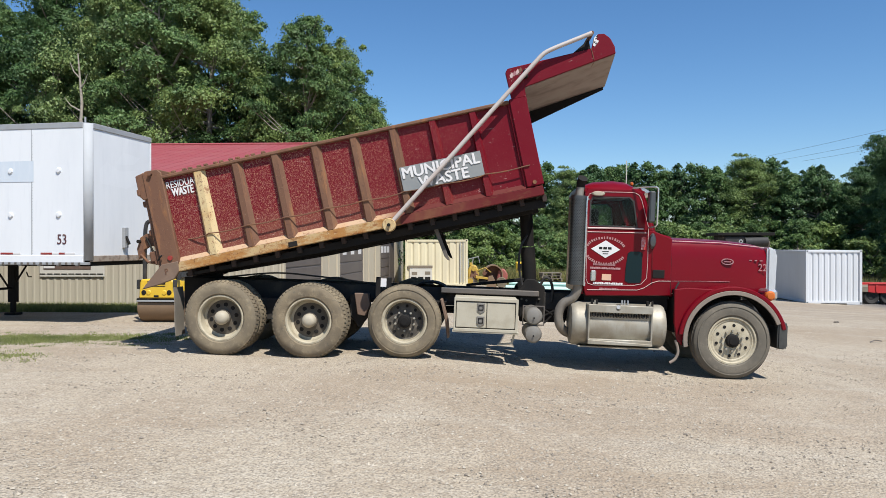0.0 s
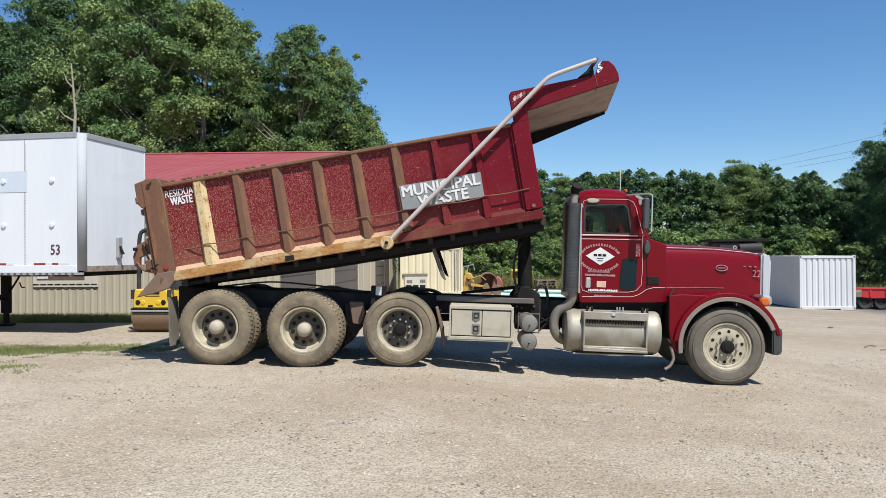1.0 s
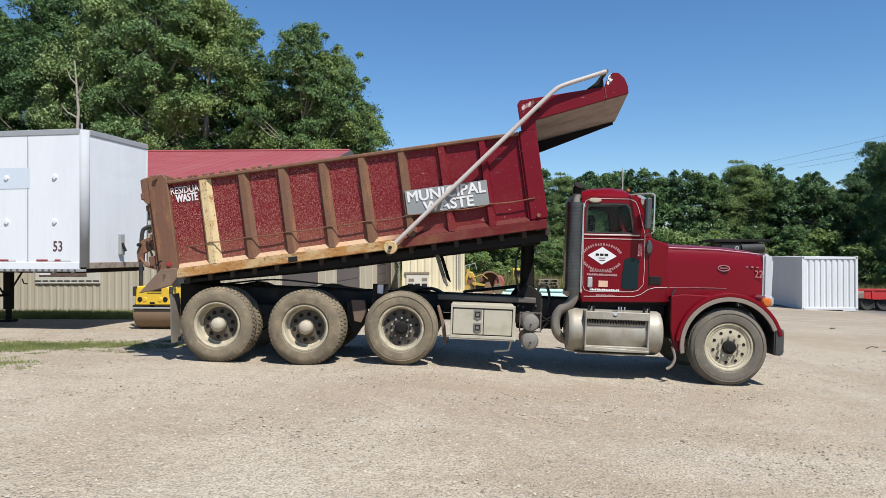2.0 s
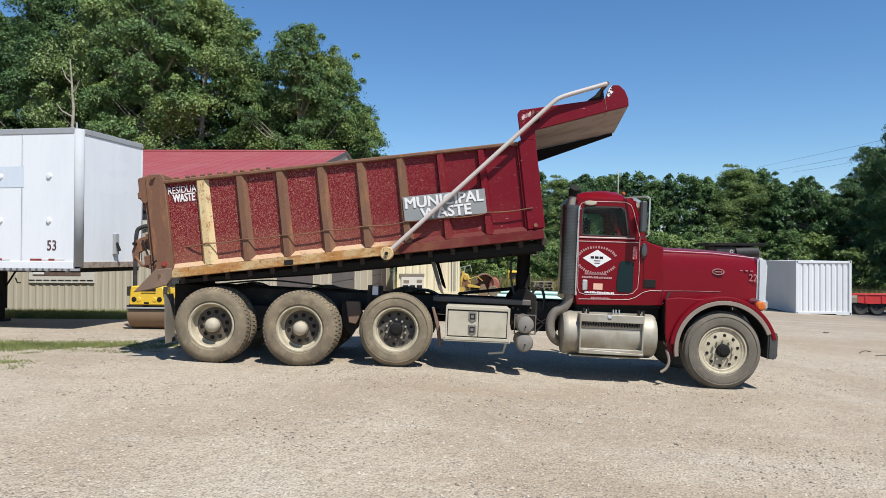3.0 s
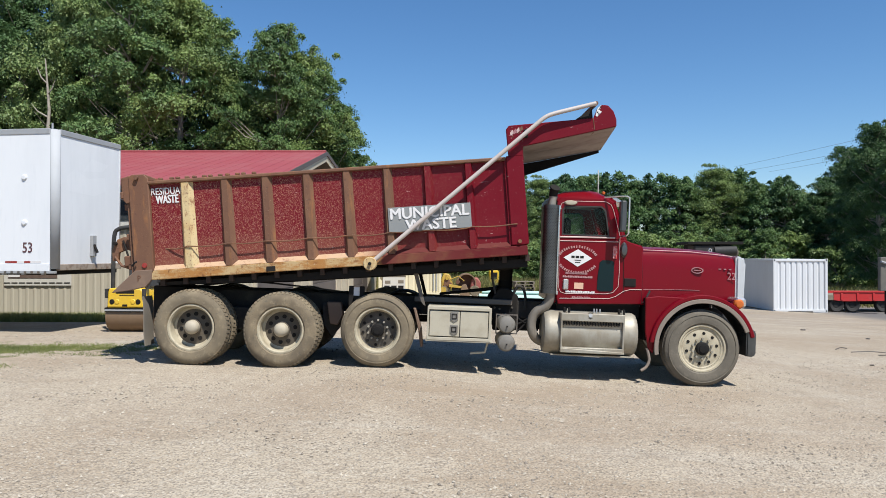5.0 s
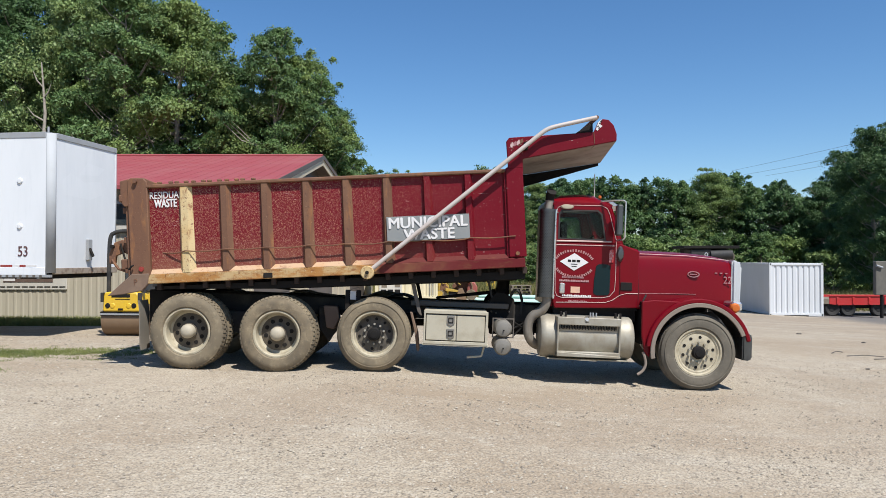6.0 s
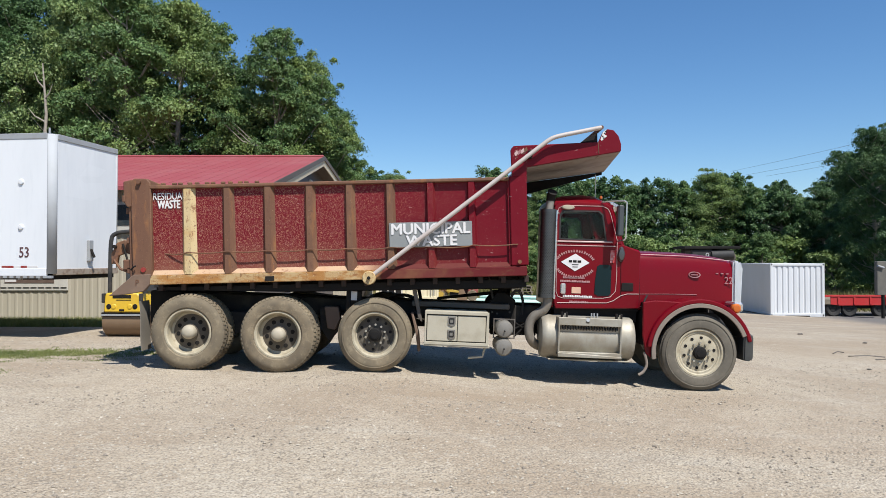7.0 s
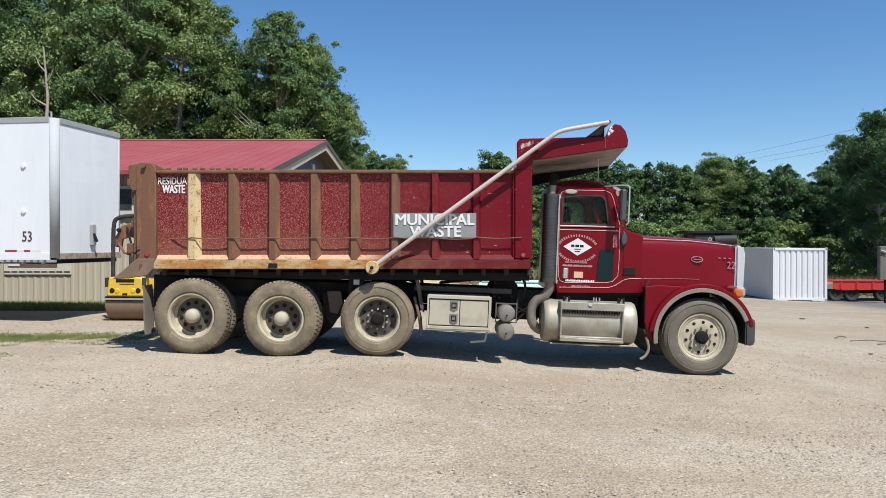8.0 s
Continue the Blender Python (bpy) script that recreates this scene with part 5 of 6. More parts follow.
def build_trailer():
    m = pose(-7.91, 4.0, 0, 0, 0, -8)
    tr = thing("semi_trailer", m, "long white box semi trailer parked on landing legs", "trailer")
    zb, zt, L, W = 1.44, 4.35, 14.2, 2.4
    part("side_panel", box(-L, -0.125, 0.0, 0.04, zb + 0.12, zt - 0.10, 0.0), WHITE, tr, "white side panels with rivet rows")
    part("side_panel", box(-L, -0.125, W - 0.04, W, zb + 0.12, zt - 0.10, 0.0), WHITE, tr)
    part("nose_panel", box(-0.06, -0.02, 0.135, W - 0.12, zb + 0.12, zt - 0.10, 0.0), WHITE, tr, "white nose wall with faint old decals")
    part("rear_panel", box(-L, -L + 0.06, 0.04, W - 0.04, zb, zt, 0.0), WHITE, tr)
    part("roof", box(-L, -0.05, 0.04, W - 0.04, zt - 0.05, zt - 0.01, 0.0), TRIMALU, tr)
    for y, a0, a1 in ((0.135, 180, 270), (W - 0.135, 90, 180)):
        b = bmesh.new()
        sg = 1 if y < 1 else -1
        pts = [(-0.135 + 0.125 * math.sin(a), y - sg * 0.125 * math.cos(a)) for a in [radians(k * 9) for k in range(11)]]
        for (xa, ya), (xb, yb) in zip(pts, pts[1:]):
            b.faces.new([b.verts.new(p) for p in ((xa, ya, zb + 0.02), (xb, yb, zb + 0.02), (xb, yb, zt - 0.02), (xa, ya, zt - 0.02))])
        bmesh.ops.remove_doubles(b, verts=b.verts, dist=1e-4)
        c = part("corner_post", b, CORNER, tr, "rounded bare aluminium corner post")
        md = c.modifiers.new("thick", "SOLIDIFY")
        md.thickness = 0.012
    part("top_rail", box(-L, -0.14, -0.012, 0.05, zt - 0.12, zt, 0.008), TRIMALU, tr, "aluminium top rail")
    part("top_rail", box(-0.06, 0.0, 0.15, W - 0.1, zt - 0.12, zt - 0.005, 0.008), TRIMALU, tr)
    part("top_rail", box(-L, -0.14, W - 0.05, W + 0.012, zt - 0.12, zt, 0.008), TRIMALU, tr)
    part("bottom_rail", box(-L, -0.14, -0.015, 0.05, zb - 0.02, zb + 0.13, 0.006), WHITE, tr)
    part("rail_base", box(-L, -0.02, -0.02, 0.06, zb - 0.07, zb - 0.018, 0.004), TRIMALU, tr, "dull lower rail edge")
    part("nose_sill", box(-0.08, 0.0, 0.12, W - 0.06, zb - 0.01, zb + 0.12, 0.008), simple("chipped_nose_sill", (0.36, 0.3, 0.24), 0.6, 0.0, (0.16, 0.09, 0.055), 0.9, 7), tr, "chipped rusty nose sill")
    part("underframe", box(-L, -0.1, 0.1, W - 0.1, zb - 0.10, zb + 0.02, 0.0), BLACK, tr)
    for k in range(30):
        x = -0.35 - 0.45 * k
        part("underframe_beam", box(x, x + 0.06, 0.03, W - 0.03, zb - 0.10, zb - 0.02, 0.0), TRIMALU if k < 10 else BLACK, tr)
    for k in range(46):
        x = -0.25 - 0.15 * k
        part("rail_lug", box(x, x + 0.05, -0.03, -0.018, zb - 0.065, zb - 0.02, 0.0), PROP, tr)
    # seams with rivets
    for x in (-1.36, -2.58, -3.80):
        part("panel_seam", box(x, x + 0.012, -0.004, 0.0, zb + 0.13, zt - 0.12, 0.0), TRIMALU, tr)
        for k in range(44):
            z = zb + 0.16 + k * 0.058
            part("rivet", box(x + 0.022, x + 0.034, -0.006, 0.0, z, z + 0.012, 0.0), TRIMALU, tr)
    for x in (-0.71, -1.85, -2.99):
        for z in (2.42, 3.35):
            part("vent_cap", lathe([(0.0, -0.035), (0.045, -0.03), (0.062, -0.01), (0.064, 0.002)], (x, 0, z), 16), WHITE, tr, "round white bolt cover")
    part("side_decal", box(-2.45, -1.30, -0.007, -0.0065, 3.12, 3.56, 0.0), siding_material("faded_blue_grey_decal", (0.62, 0.68, 0.74), (0.78, 0.79, 0.8), 0.9), tr, "faded patch of an old decal")
    lettering("trailer_number", "53", -0.745, -0.535, 1.80, 2.01, -0.002, simple("dark_maroon_lettering", (0.10, 0.035, 0.04), 0.5), tr, "dark maroon painted number", 0.01)
    for x0, x1, mm in ((-1.14, -0.87, REDLENS), (-0.87, -0.71, LETTER), (-0.71, -0.57, REDLENS), (-0.57, -0.33, LETTER), (-2.10, -1.80, REDLENS), (-1.80, -1.62, LETTER)):
        part("reflector_tape", box(x0, x1, -0.006, -0.001, zb + 0.145, zb + 0.185, 0.0), mm, tr)
    # nose fittings
    gb = part("gladhand_box", box(-0.02, 0.05, 1.15, 1.30, 1.72, 2.18, 0.01), TRIMALU, tr, "metal air line coupling box")
    part("gladhand", rod((0.05, 1.2, 1.98), (0.12, 1.22, 1.80), 0.03, 8), BLACK, gb)
    ghost = siding_material("ghost_of_old_decal", (0.815, 0.825, 0.835), (0.66, 0.68, 0.70), 0.5)
    for pts in (((0.40, 3.10), (1.30, 3.05), (1.75, 3.20), (1.70, 3.50), (1.10, 3.42), (0.62, 3.58), (0.36, 3.40)), ((0.90, 3.56), (1.60, 3.62), (1.85, 3.80), (1.20, 3.86))):
        b = bmesh.new()
        b.faces.new([b.verts.new((-0.0192, y, z)) for y, z in pts])
        part("nose_decal", b, ghost, tr, smooth=False)
    part("roof_pipe", rod((-0.16, 0.1, zt), (-0.16, 0.1, zt + 0.12), 0.02, 8), TRIMALU, tr)
    # landing gear
    lx = -3.46
    for y in (0.45, W - 0.45):
        g = gz(-8.03 + lx, 4.5)
        leg = part("landing_leg", box(lx - 0.10, lx + 0.10, y - 0.07, y + 0.07, g + 0.30, zb - 0.05, 0.01), BLACK, tr, "black landing gear leg")
        part("inner_leg", box(lx - 0.05, lx + 0.05, y - 0.05, y + 0.05, g + 0.04, g + 0.4, 0.008), BLACK, leg)
        part("foot", box(lx - 0.15, lx + 0.15, y - 0.13, y + 0.13, g - 0.02, g + 0.05, 0.01), BLACK, leg)
        part("leg_brace", rod((lx + 0.05, y, g + 0.75), (lx + 0.42, y, zb - 0.06), 0.025, 6), BLACK, leg)
        part("leg_brace", rod((lx - 0.05, y, g + 0.55), (lx - 0.6, y, zb - 0.06), 0.025, 6), BLACK, leg)
        part("leg_plate", box(lx - 0.25, lx + 0.4, y - 0.1, y + 0.1, zb - 0.14, zb - 0.08, 0.01), BLACK, leg)
    part("crank", tube([(lx + 0.28, 2.05, zb - 0.30), (lx + 0.33, 2.05, zb - 0.42), (lx + 0.42, 2.05, zb - 0.42)], 0.015, 6), BLACK, tr)
    part("cross_brace", rod((lx, 0.45, 0.75), (lx, W - 0.45, 0.75), 0.03, 6), BLACK, tr)
    # rear bogie, out of view
    for x in (-11.6, -12.85):
        for y in (0.05, W - 0.05 - 0.5):
            gy = gz(-8 + x, 5.5)
            part("trailer_wheel", lathe([(0.0, 0.0), (0.28, 0.02), (0.45, 0.0), (0.52, 0.06), (0.52, 0.44), (0.45, 0.5), (0, 0.5)], (x, y, gy + 0.52), 24), TYRE, tr)
    part("bogie_frame", box(-13.4, -11.0, 0.6, W - 0.6, 0.75, zb - 0.05, 0.02), BLACK, tr)


build_trailer()


# ---- small roller ----
def build_roller():
    x, y = -6.72, 4.55
    g = gz(x, y)
    ro = thing("road_roller", pose(x, y, g, 0, 0, -4), "small yellow tandem road roller with brown drum", "roller")
    for yy in (0.34, 1.75):
        part("drum", rod((-0.45, yy, 0.335), (0.45, yy, 0.335), 0.34, 40), DRUM, ro, "smooth brown steel drum")
    part("drum_frame", box(-0.46, 0.46, -0.02, 0.72, 0.44, 0.53, 0.01), BLACK, ro)
    part("scraper_bar", box(-0.45, 0.45, -0.035, 0.0, 0.455, 0.49, 0.004), TRIMALU, ro)
    body = part("front_hood", prism([(-0.40, 0.53), (0.40, 0.53), (0.38, 0.86), (0.35, 0.94), (-0.35, 0.94), (-0.38, 0.86)], -0.03, 0.62, 0.025), YELLOW, ro, "yellow front housing with round lamps")
    for lx in (-0.285, -0.175, 0.175, 0.285):
        dark = abs(lx) > 0.2
        part("lamp", lathe([(0.0, -0.015), (0.045, -0.012), (0.056, 0.0), (0.056, 0.03)], (lx, -0.03, 0.655), 16), BLACK if dark else YELLOW, body)
    part("lettering_bar", box(-0.2, 0.2, -0.036, -0.028, 0.83, 0.90, 0.0), BLACK, body)
    part("lettering_bar", box(-0.12, 0.2, -0.036, -0.028, 0.785, 0.80, 0.0), BLACK, body)
    part("tow_eye", box(-0.05, 0.05, -0.06, -0.02, 0.555, 0.60, 0.006), BLACK, body)
    for lx in (-0.41, 0.40):
        part("side_pad", box(lx - 0.03, lx + 0.03, -0.045, 0.05, 0.73, 0.93, 0.01), RUBBER, body)
    part("platform", box(-0.40, 0.40, 0.62, 1.4, 0.50, 0.62, 0.02), YELLOW, ro)
    part("rear_hood", box(-0.40, 0.40, 1.4, 2.0, 0.55, 0.98, 0.05), YELLOW, ro)
    part("console", box(-0.10, 0.40, 0.30, 0.62, 0.93, 1.42, 0.04), CONSOLE, ro, "dark grey operator console")
    part("seat", box(-0.25, 0.22, 1.0, 1.4, 0.9, 1.0, 0.03), RUBBER, ro)
    part("seat_back", box(-0.25, 0.22, 1.38, 1.48, 0.95, 1.4, 0.03), RUBBER, ro)
    part("roll_bar", tube(curve([(-0.36, 0.15, 0.92), (-0.36, 0.16, 1.4), (-0.35, 0.18, 2.05), (-0.26, 0.20, 2.20), (-0.05, 0.22, 2.24), (0.20, 0.22, 2.24), (0.36, 0.20, 2.16), (0.42, 0.18, 1.98), (0.42, 0.15, 0.92)], 6), 0.045, 10), RUBBER, ro, "black bent roll bar")
    part("steering_column", rod((0.02, 0.5, 1.3), (0.0, 0.72, 1.5), 0.025, 8), BLACK, ro)
    part("levers", tube([(0.1, 0.45, 1.35), (0.16, 0.42, 1.52), (0.13, 0.40, 1.6)], 0.02, 6), DRUM, ro)


build_roller()


# ---- red-roofed building ----
def build_shop():
    EX, RD, WD, FD = -4.85, 16.0, 7.7, 25.3       # end at the ridge; y of ridge, near wall, far wall
    zr, pitch = 5.53, 0.222
    ze = zr - pitch * 8.45

    def end(y):
        return EX + 0.09 * max(y - RD, 0.0)
    x0 = -17.0
    grow = Matrix.Translation(EYE) @ Matrix.Scale(1.0856, 4) @ Matrix.Translation(-Vector(EYE))
    sh = thing("shop_building", grow, "tan metal shop building with a faded red metal roof", "building")
    g = gz(-8, WD) - 0.15
    # near wall of tan ribbed sheet
    part("wall", ribbed(x0, end(WD), g, ze, WD, 0.19, 0.012, 0.5), TAN, sh, "tan ribbed metal wall", smooth=False)
    part("wall", box(x0, end(FD), FD - 0.1, FD, g - 0.2, ze, 0.0), TAN, sh)
    part("wall", box(x0, x0 + 0.1, WD + 0.06, FD - 0.1, g, ze, 0.0), TAN, sh)
    # end wall, running back at a slant
    sk = (end(FD) - EX) / (FD - WD)
    d = Vector((sk, 1, 0)).normalized()
    a = Vector((end(WD), WD, 0))
    L = (FD - WD) * math.sqrt(1 + sk * sk)
    M = Matrix.Translation(a) @ Matrix(((d.x, d.y, 0, 0), (d.y, -d.x, 0, 0), (0, 0, 1, 0), (0, 0, 0, 1)))
    gg = gz(-4, 14) - 0.1
    # local u along the wall, v out of it; doors between columns

    def local(bm):
        bm.transform(M)
        return bm
    part("end_wall", local(box(0.0, L, -0.12, 0.0, gg - 0.3, ze, 0.0)), TAN, sh, "tan end wall with dark doors")
    for u0, u1 in ((0.25, 4.0), (6.6, 10.7), (14.9, 17.5)):
        dr = part("overhead_door", local(box(u0, u1, 0.0, 0.03, gg, 2.55, 0.0)), BROWN, sh, "dark grey-brown panelled overhead door")
        for k in range(6):
            z = gg + 0.06 + k * 0.42
            if z + 0.38 < 2.55:
                part("door_panel", local(box(u0 + 0.03, u1 - 0.03, 0.03, 0.05, z, z + 0.385, 0.01)), BROWN, dr)
        for k in range(3):
            c = u0 + (k + 0.5) * (u1 - u0) / 3
            part("door_window", local(box(c - 0.3, c + 0.3, 0.05, 0.056, 1.45, 1.75, 0.0)), LETTER, dr)
    for u, w in ((0.12, 0.1), (4.45, 0.4), (5.45, 0.5), (6.35, 0.2), (11.3, 0.5), (12.6, 0.6), (14.2, 0.6)):
        part("door_trim", local(box(u - w, u + w, 0.0, 0.06, gg, 2.75, 0.01)), COLUMN, sh)
    # low lean-to carrying the end wall on
    part("lean_to_wall", local(box(L, 22.3, -0.12, 0.0, gg - 0.3, 2.9, 0.0)), TAN, sh, "low tan lean-to wall")
    part("lean_to_door", local(box(L, 19.2, 0.0, 0.04, gg, 2.55, 0.0)), BROWN, sh)
    part("door_trim", local(box(19.2, 22.3, 0.0, 0.07, gg - 0.3, 2.85, 0.01)), COLUMN, sh)
    # gable
    gb = bmesh.new()
    n = gb.faces.new([gb.verts.new(p) for p in ((end(WD), WD, ze), (end(RD), RD, zr - 0.12), (end(FD), FD, ze))])
    r = bmesh.ops.extrude_face_region(gb, geom=[n])
    bmesh.ops.translate(gb, vec=(-0.12, 0, 0), verts=[v for v in r["geom"] if isinstance(v, bmesh.types.BMVert)])
    gab = part("gable", gb, DARKWALL, sh, "dark brown gable end", smooth=False)
    part("flood_lamp", box(end(RD) + 0.02, end(RD) + 0.22, RD - 0.75, RD - 0.35, 4.3, 4.62, 0.02), TRIMW, gab, "pale box flood lamp")
    part("lamp_arm", box(end(RD) + 0.0, end(RD) + 0.12, RD - 0.95, RD - 0.72, 4.35, 4.75, 0.02), BLACK, gab)
    # roof planes with ribs
    ov = 0.55
    for yo, side in ((WD - 0.5, -1), (FD + 0.5, 1)):
        zo = zr - pitch * abs(yo - RD)
        b = bmesh.new()
        v = [(x0 - 0.4, RD, zr), (end(RD) + ov, RD, zr), (end(yo) + ov, yo, zo), (x0 - 0.4, yo, zo)]
        top = [b.verts.new(p) for p in v]
        low = [b.verts.new((p[0], p[1], p[2] - 0.10)) for p in v]
        b.faces.new(top)
        b.faces.new(low[::-1])
        for k in range(4):
            b.faces.new((top[k], low[k], low[(k + 1) % 4], top[(k + 1) % 4]))
        rf = part("roof", b, ROOF, sh, "faded red metal roof plane", smooth=False)
        if side < 0:
            for k in range(70):
                x = end(RD) + ov - 0.15 - 0.36 * k
                if x < x0:
                    break
                p, q = Vector((x, RD, zr + 0.008)), Vector((x, yo, zo + 0.008))
                if x > end(yo) + ov:
                    f = (x - (end(RD) + ov)) / ((end(yo) + ov) - (end(RD) + ov))
                    q = p.lerp(q, max(f, 0.02))
                part("roof_rib", tube([p, q], 0.0025, 4), ROOF, rf)
        # fascia along the rake, one pale board and dark edge
        p, q = Vector((end(RD) + ov, RD, zr)), Vector((end(yo) + ov, yo, zo))
        b = bmesh.new()
        for dx, z0, z1, mat in ((0.004, -0.13, 0.02, 0), ):
            b.faces.new([b.verts.new(w) for w in (p + Vector((0.02, 0, z0)), q + Vector((0.02, 0, z0)), q + Vector((0.02, 0, z1)), p + Vector((0.02, 0, z1)))])
        e = part("rake_edge", b, DARKWALL, rf, smooth=False)
        e.modifiers.new("thick", "SOLIDIFY").thickness = 0.03
        b = bmesh.new()
        b.faces.new([b.verts.new(w) for w in (p + Vector((-0.02, 0, -0.34)), q + Vector((-0.02, 0, -0.34)), q + Vector((-0.02, 0, -0.13)), p + Vector((-0.02, 0, -0.13)))])
        e = part("fascia", b, COLUMN, rf, "cream fascia board", smooth=False)
        e.modifiers.new("thick", "SOLIDIFY").thickness = 0.03
        b = bmesh.new()
        b.faces.new([b.verts.new(w) for w in (p + Vector((-0.03, 0, -0.2)), q + Vector((-0.03, 0, -0.2)), q + Vector((-ov, 0, -0.2)), p + Vector((-ov, 0, -0.2)))])
        e = part("soffit", b, DARKWALL, rf, smooth=False)
        e.modifiers.new("thick", "SOLIDIFY").thickness = 0.02
    part("ridge_cap", tube([(x0 - 0.4, RD, zr + 0.02), (end(RD) + ov, RD, zr + 0.02)], 0.05, 6), ROOF, sh)
    # long window in the near wall
    w = part("window_strip", box(-11.16, -9.45, WD - 0.045, WD - 0.014, 0.97, 1.36, 0.006), TRIMW, sh, "long pale framed window")
    part("window_pane", box(-11.05, -9.80, WD - 0.054, WD - 0.046, 1.16, 1.27, 0.0), simple("dull_brown_pane", (0.12, 0.075, 0.06), 0.3), w)
    part("window_glass", box(-11.04, -10.75, WD - 0.060, WD - 0.055, 1.19, 1.26, 0.0), LETTER, w)
    # black dashes drawn for the row of shadows along the sill
    for k in range(9):
        x = -11.15 + k * 0.19
        part("sill_vent", box(x, x + 0.15, WD - 0.054, WD - 0.046, 1.03, 1.055, 0.0), BLACK, w)
    part("window_strip", box(-8.9, -7.78, WD - 0.10, WD - 0.035, 2.45, 3.22, 0.006), TRIMW, sh, "pale framed window with dark glass")
    part("window_pane", box(-8.8, -7.88, WD - 0.115, WD - 0.098, 2.62, 3.14, 0.0), simple("dark_window_glass", (0.03, 0.04, 0.045), 0.1), sh)


build_shop()


# ---- containers and far clutter ----
def build_container(name, m, W, D, H, mat, label, pitch, open_gap=True):
    c = thing(name, m, label, "container")
    part("front_wall", ribbed(0.10, W - 0.10, 0.14, H - 0.10, 0.03, pitch, -0.04, 0.55), mat, c, "ribbed white steel wall", smooth=False)
    part("side_wall", box(0.02, 0.06, 0.1, D - 0.1, 0.14, H - 0.10, 0.0), mat, c)
    part("side_wall", box(W - 0.06, W - 0.02, 0.1, D - 0.1, 0.14, H - 0.10, 0.0), mat, c)
    part("back_wall", box(0.1, W - 0.1, D - 0.06, D - 0.02, 0.14, H - 0.1, 0.0), mat, c)
    part("roof", box(0.05, W - 0.05, 0.05, D - 0.05, H - 0.08, H - 0.02, 0.0), mat, c)
    for x in (0, W - 0.12):
        for y in (0, D - 0.12):
            p = part("corner_post", box(x, x + 0.12, y, y + 0.12, 0.0, H, 0.008), mat, c)
            for z in (0.07, H - 0.07):
                part("corner_hole", box(x + 0.035, x + 0.085, y - 0.004, y + 0.01, z - 0.04, z + 0.04, 0.0), BLACK, p)
    for z in (0.05, H - 0.13):
        part("rail", box(0.12, W - 0.12, 0.0, 0.08, z, z + 0.11, 0.006), mat, c)
        part("rail", box(0.0, 0.08, 0.12, D - 0.12, z, z + 0.11, 0.006), mat, c)
    for x0, x1 in ((0.12, W * 0.27), (W * 0.73, W - 0.12)):
        part("base_beam", box(x0, x1, 0.0, 0.1, 0.0, 0.05, 0.0), mat, c)
    return c


build_container("shipping_container", pose(16.45, 25.6, gz(17.8, 26), 0, 0, -4), 2.62, 4.8, 2.66, WHITE2, "white ribbed steel container standing on gravel", 0.268)
shed = build_container("storage_container", pose(-3.35, 27.0, gz(-1.8, 27) - 0.02, 0, 0, 4), 3.25, 4.5, 2.45, CREAMSIDE, "cream ribbed storage container with a worn window", 0.37)
part("window_board", box(0.12, 1.42, -0.07, 0.0, 0.96, 1.09, 0.01), WOOD, shed)
part("window", box(0.22, 1.38, -0.05, 0.0, 0.2, 0.96, 0.01), TRIMW, shed, "broken pale window")
for x, z in ((0.30, 0.26), (0.66, 0.26), (1.02, 0.26), (0.34, 0.60), (1.02, 0.62)):
    part("pane", box(x, x + 0.28, -0.06, -0.045, z, z + (0.24 if z < 0.5 else 0.16), 0.0), BLACK if z < 0.5 else WOOD, shed)
for x in (2.85, 3.0):
    part("lock_rod", rod((x, -0.03, 0.2), (x, -0.03, 2.3), 0.025, 6), TRIMALU, shed)


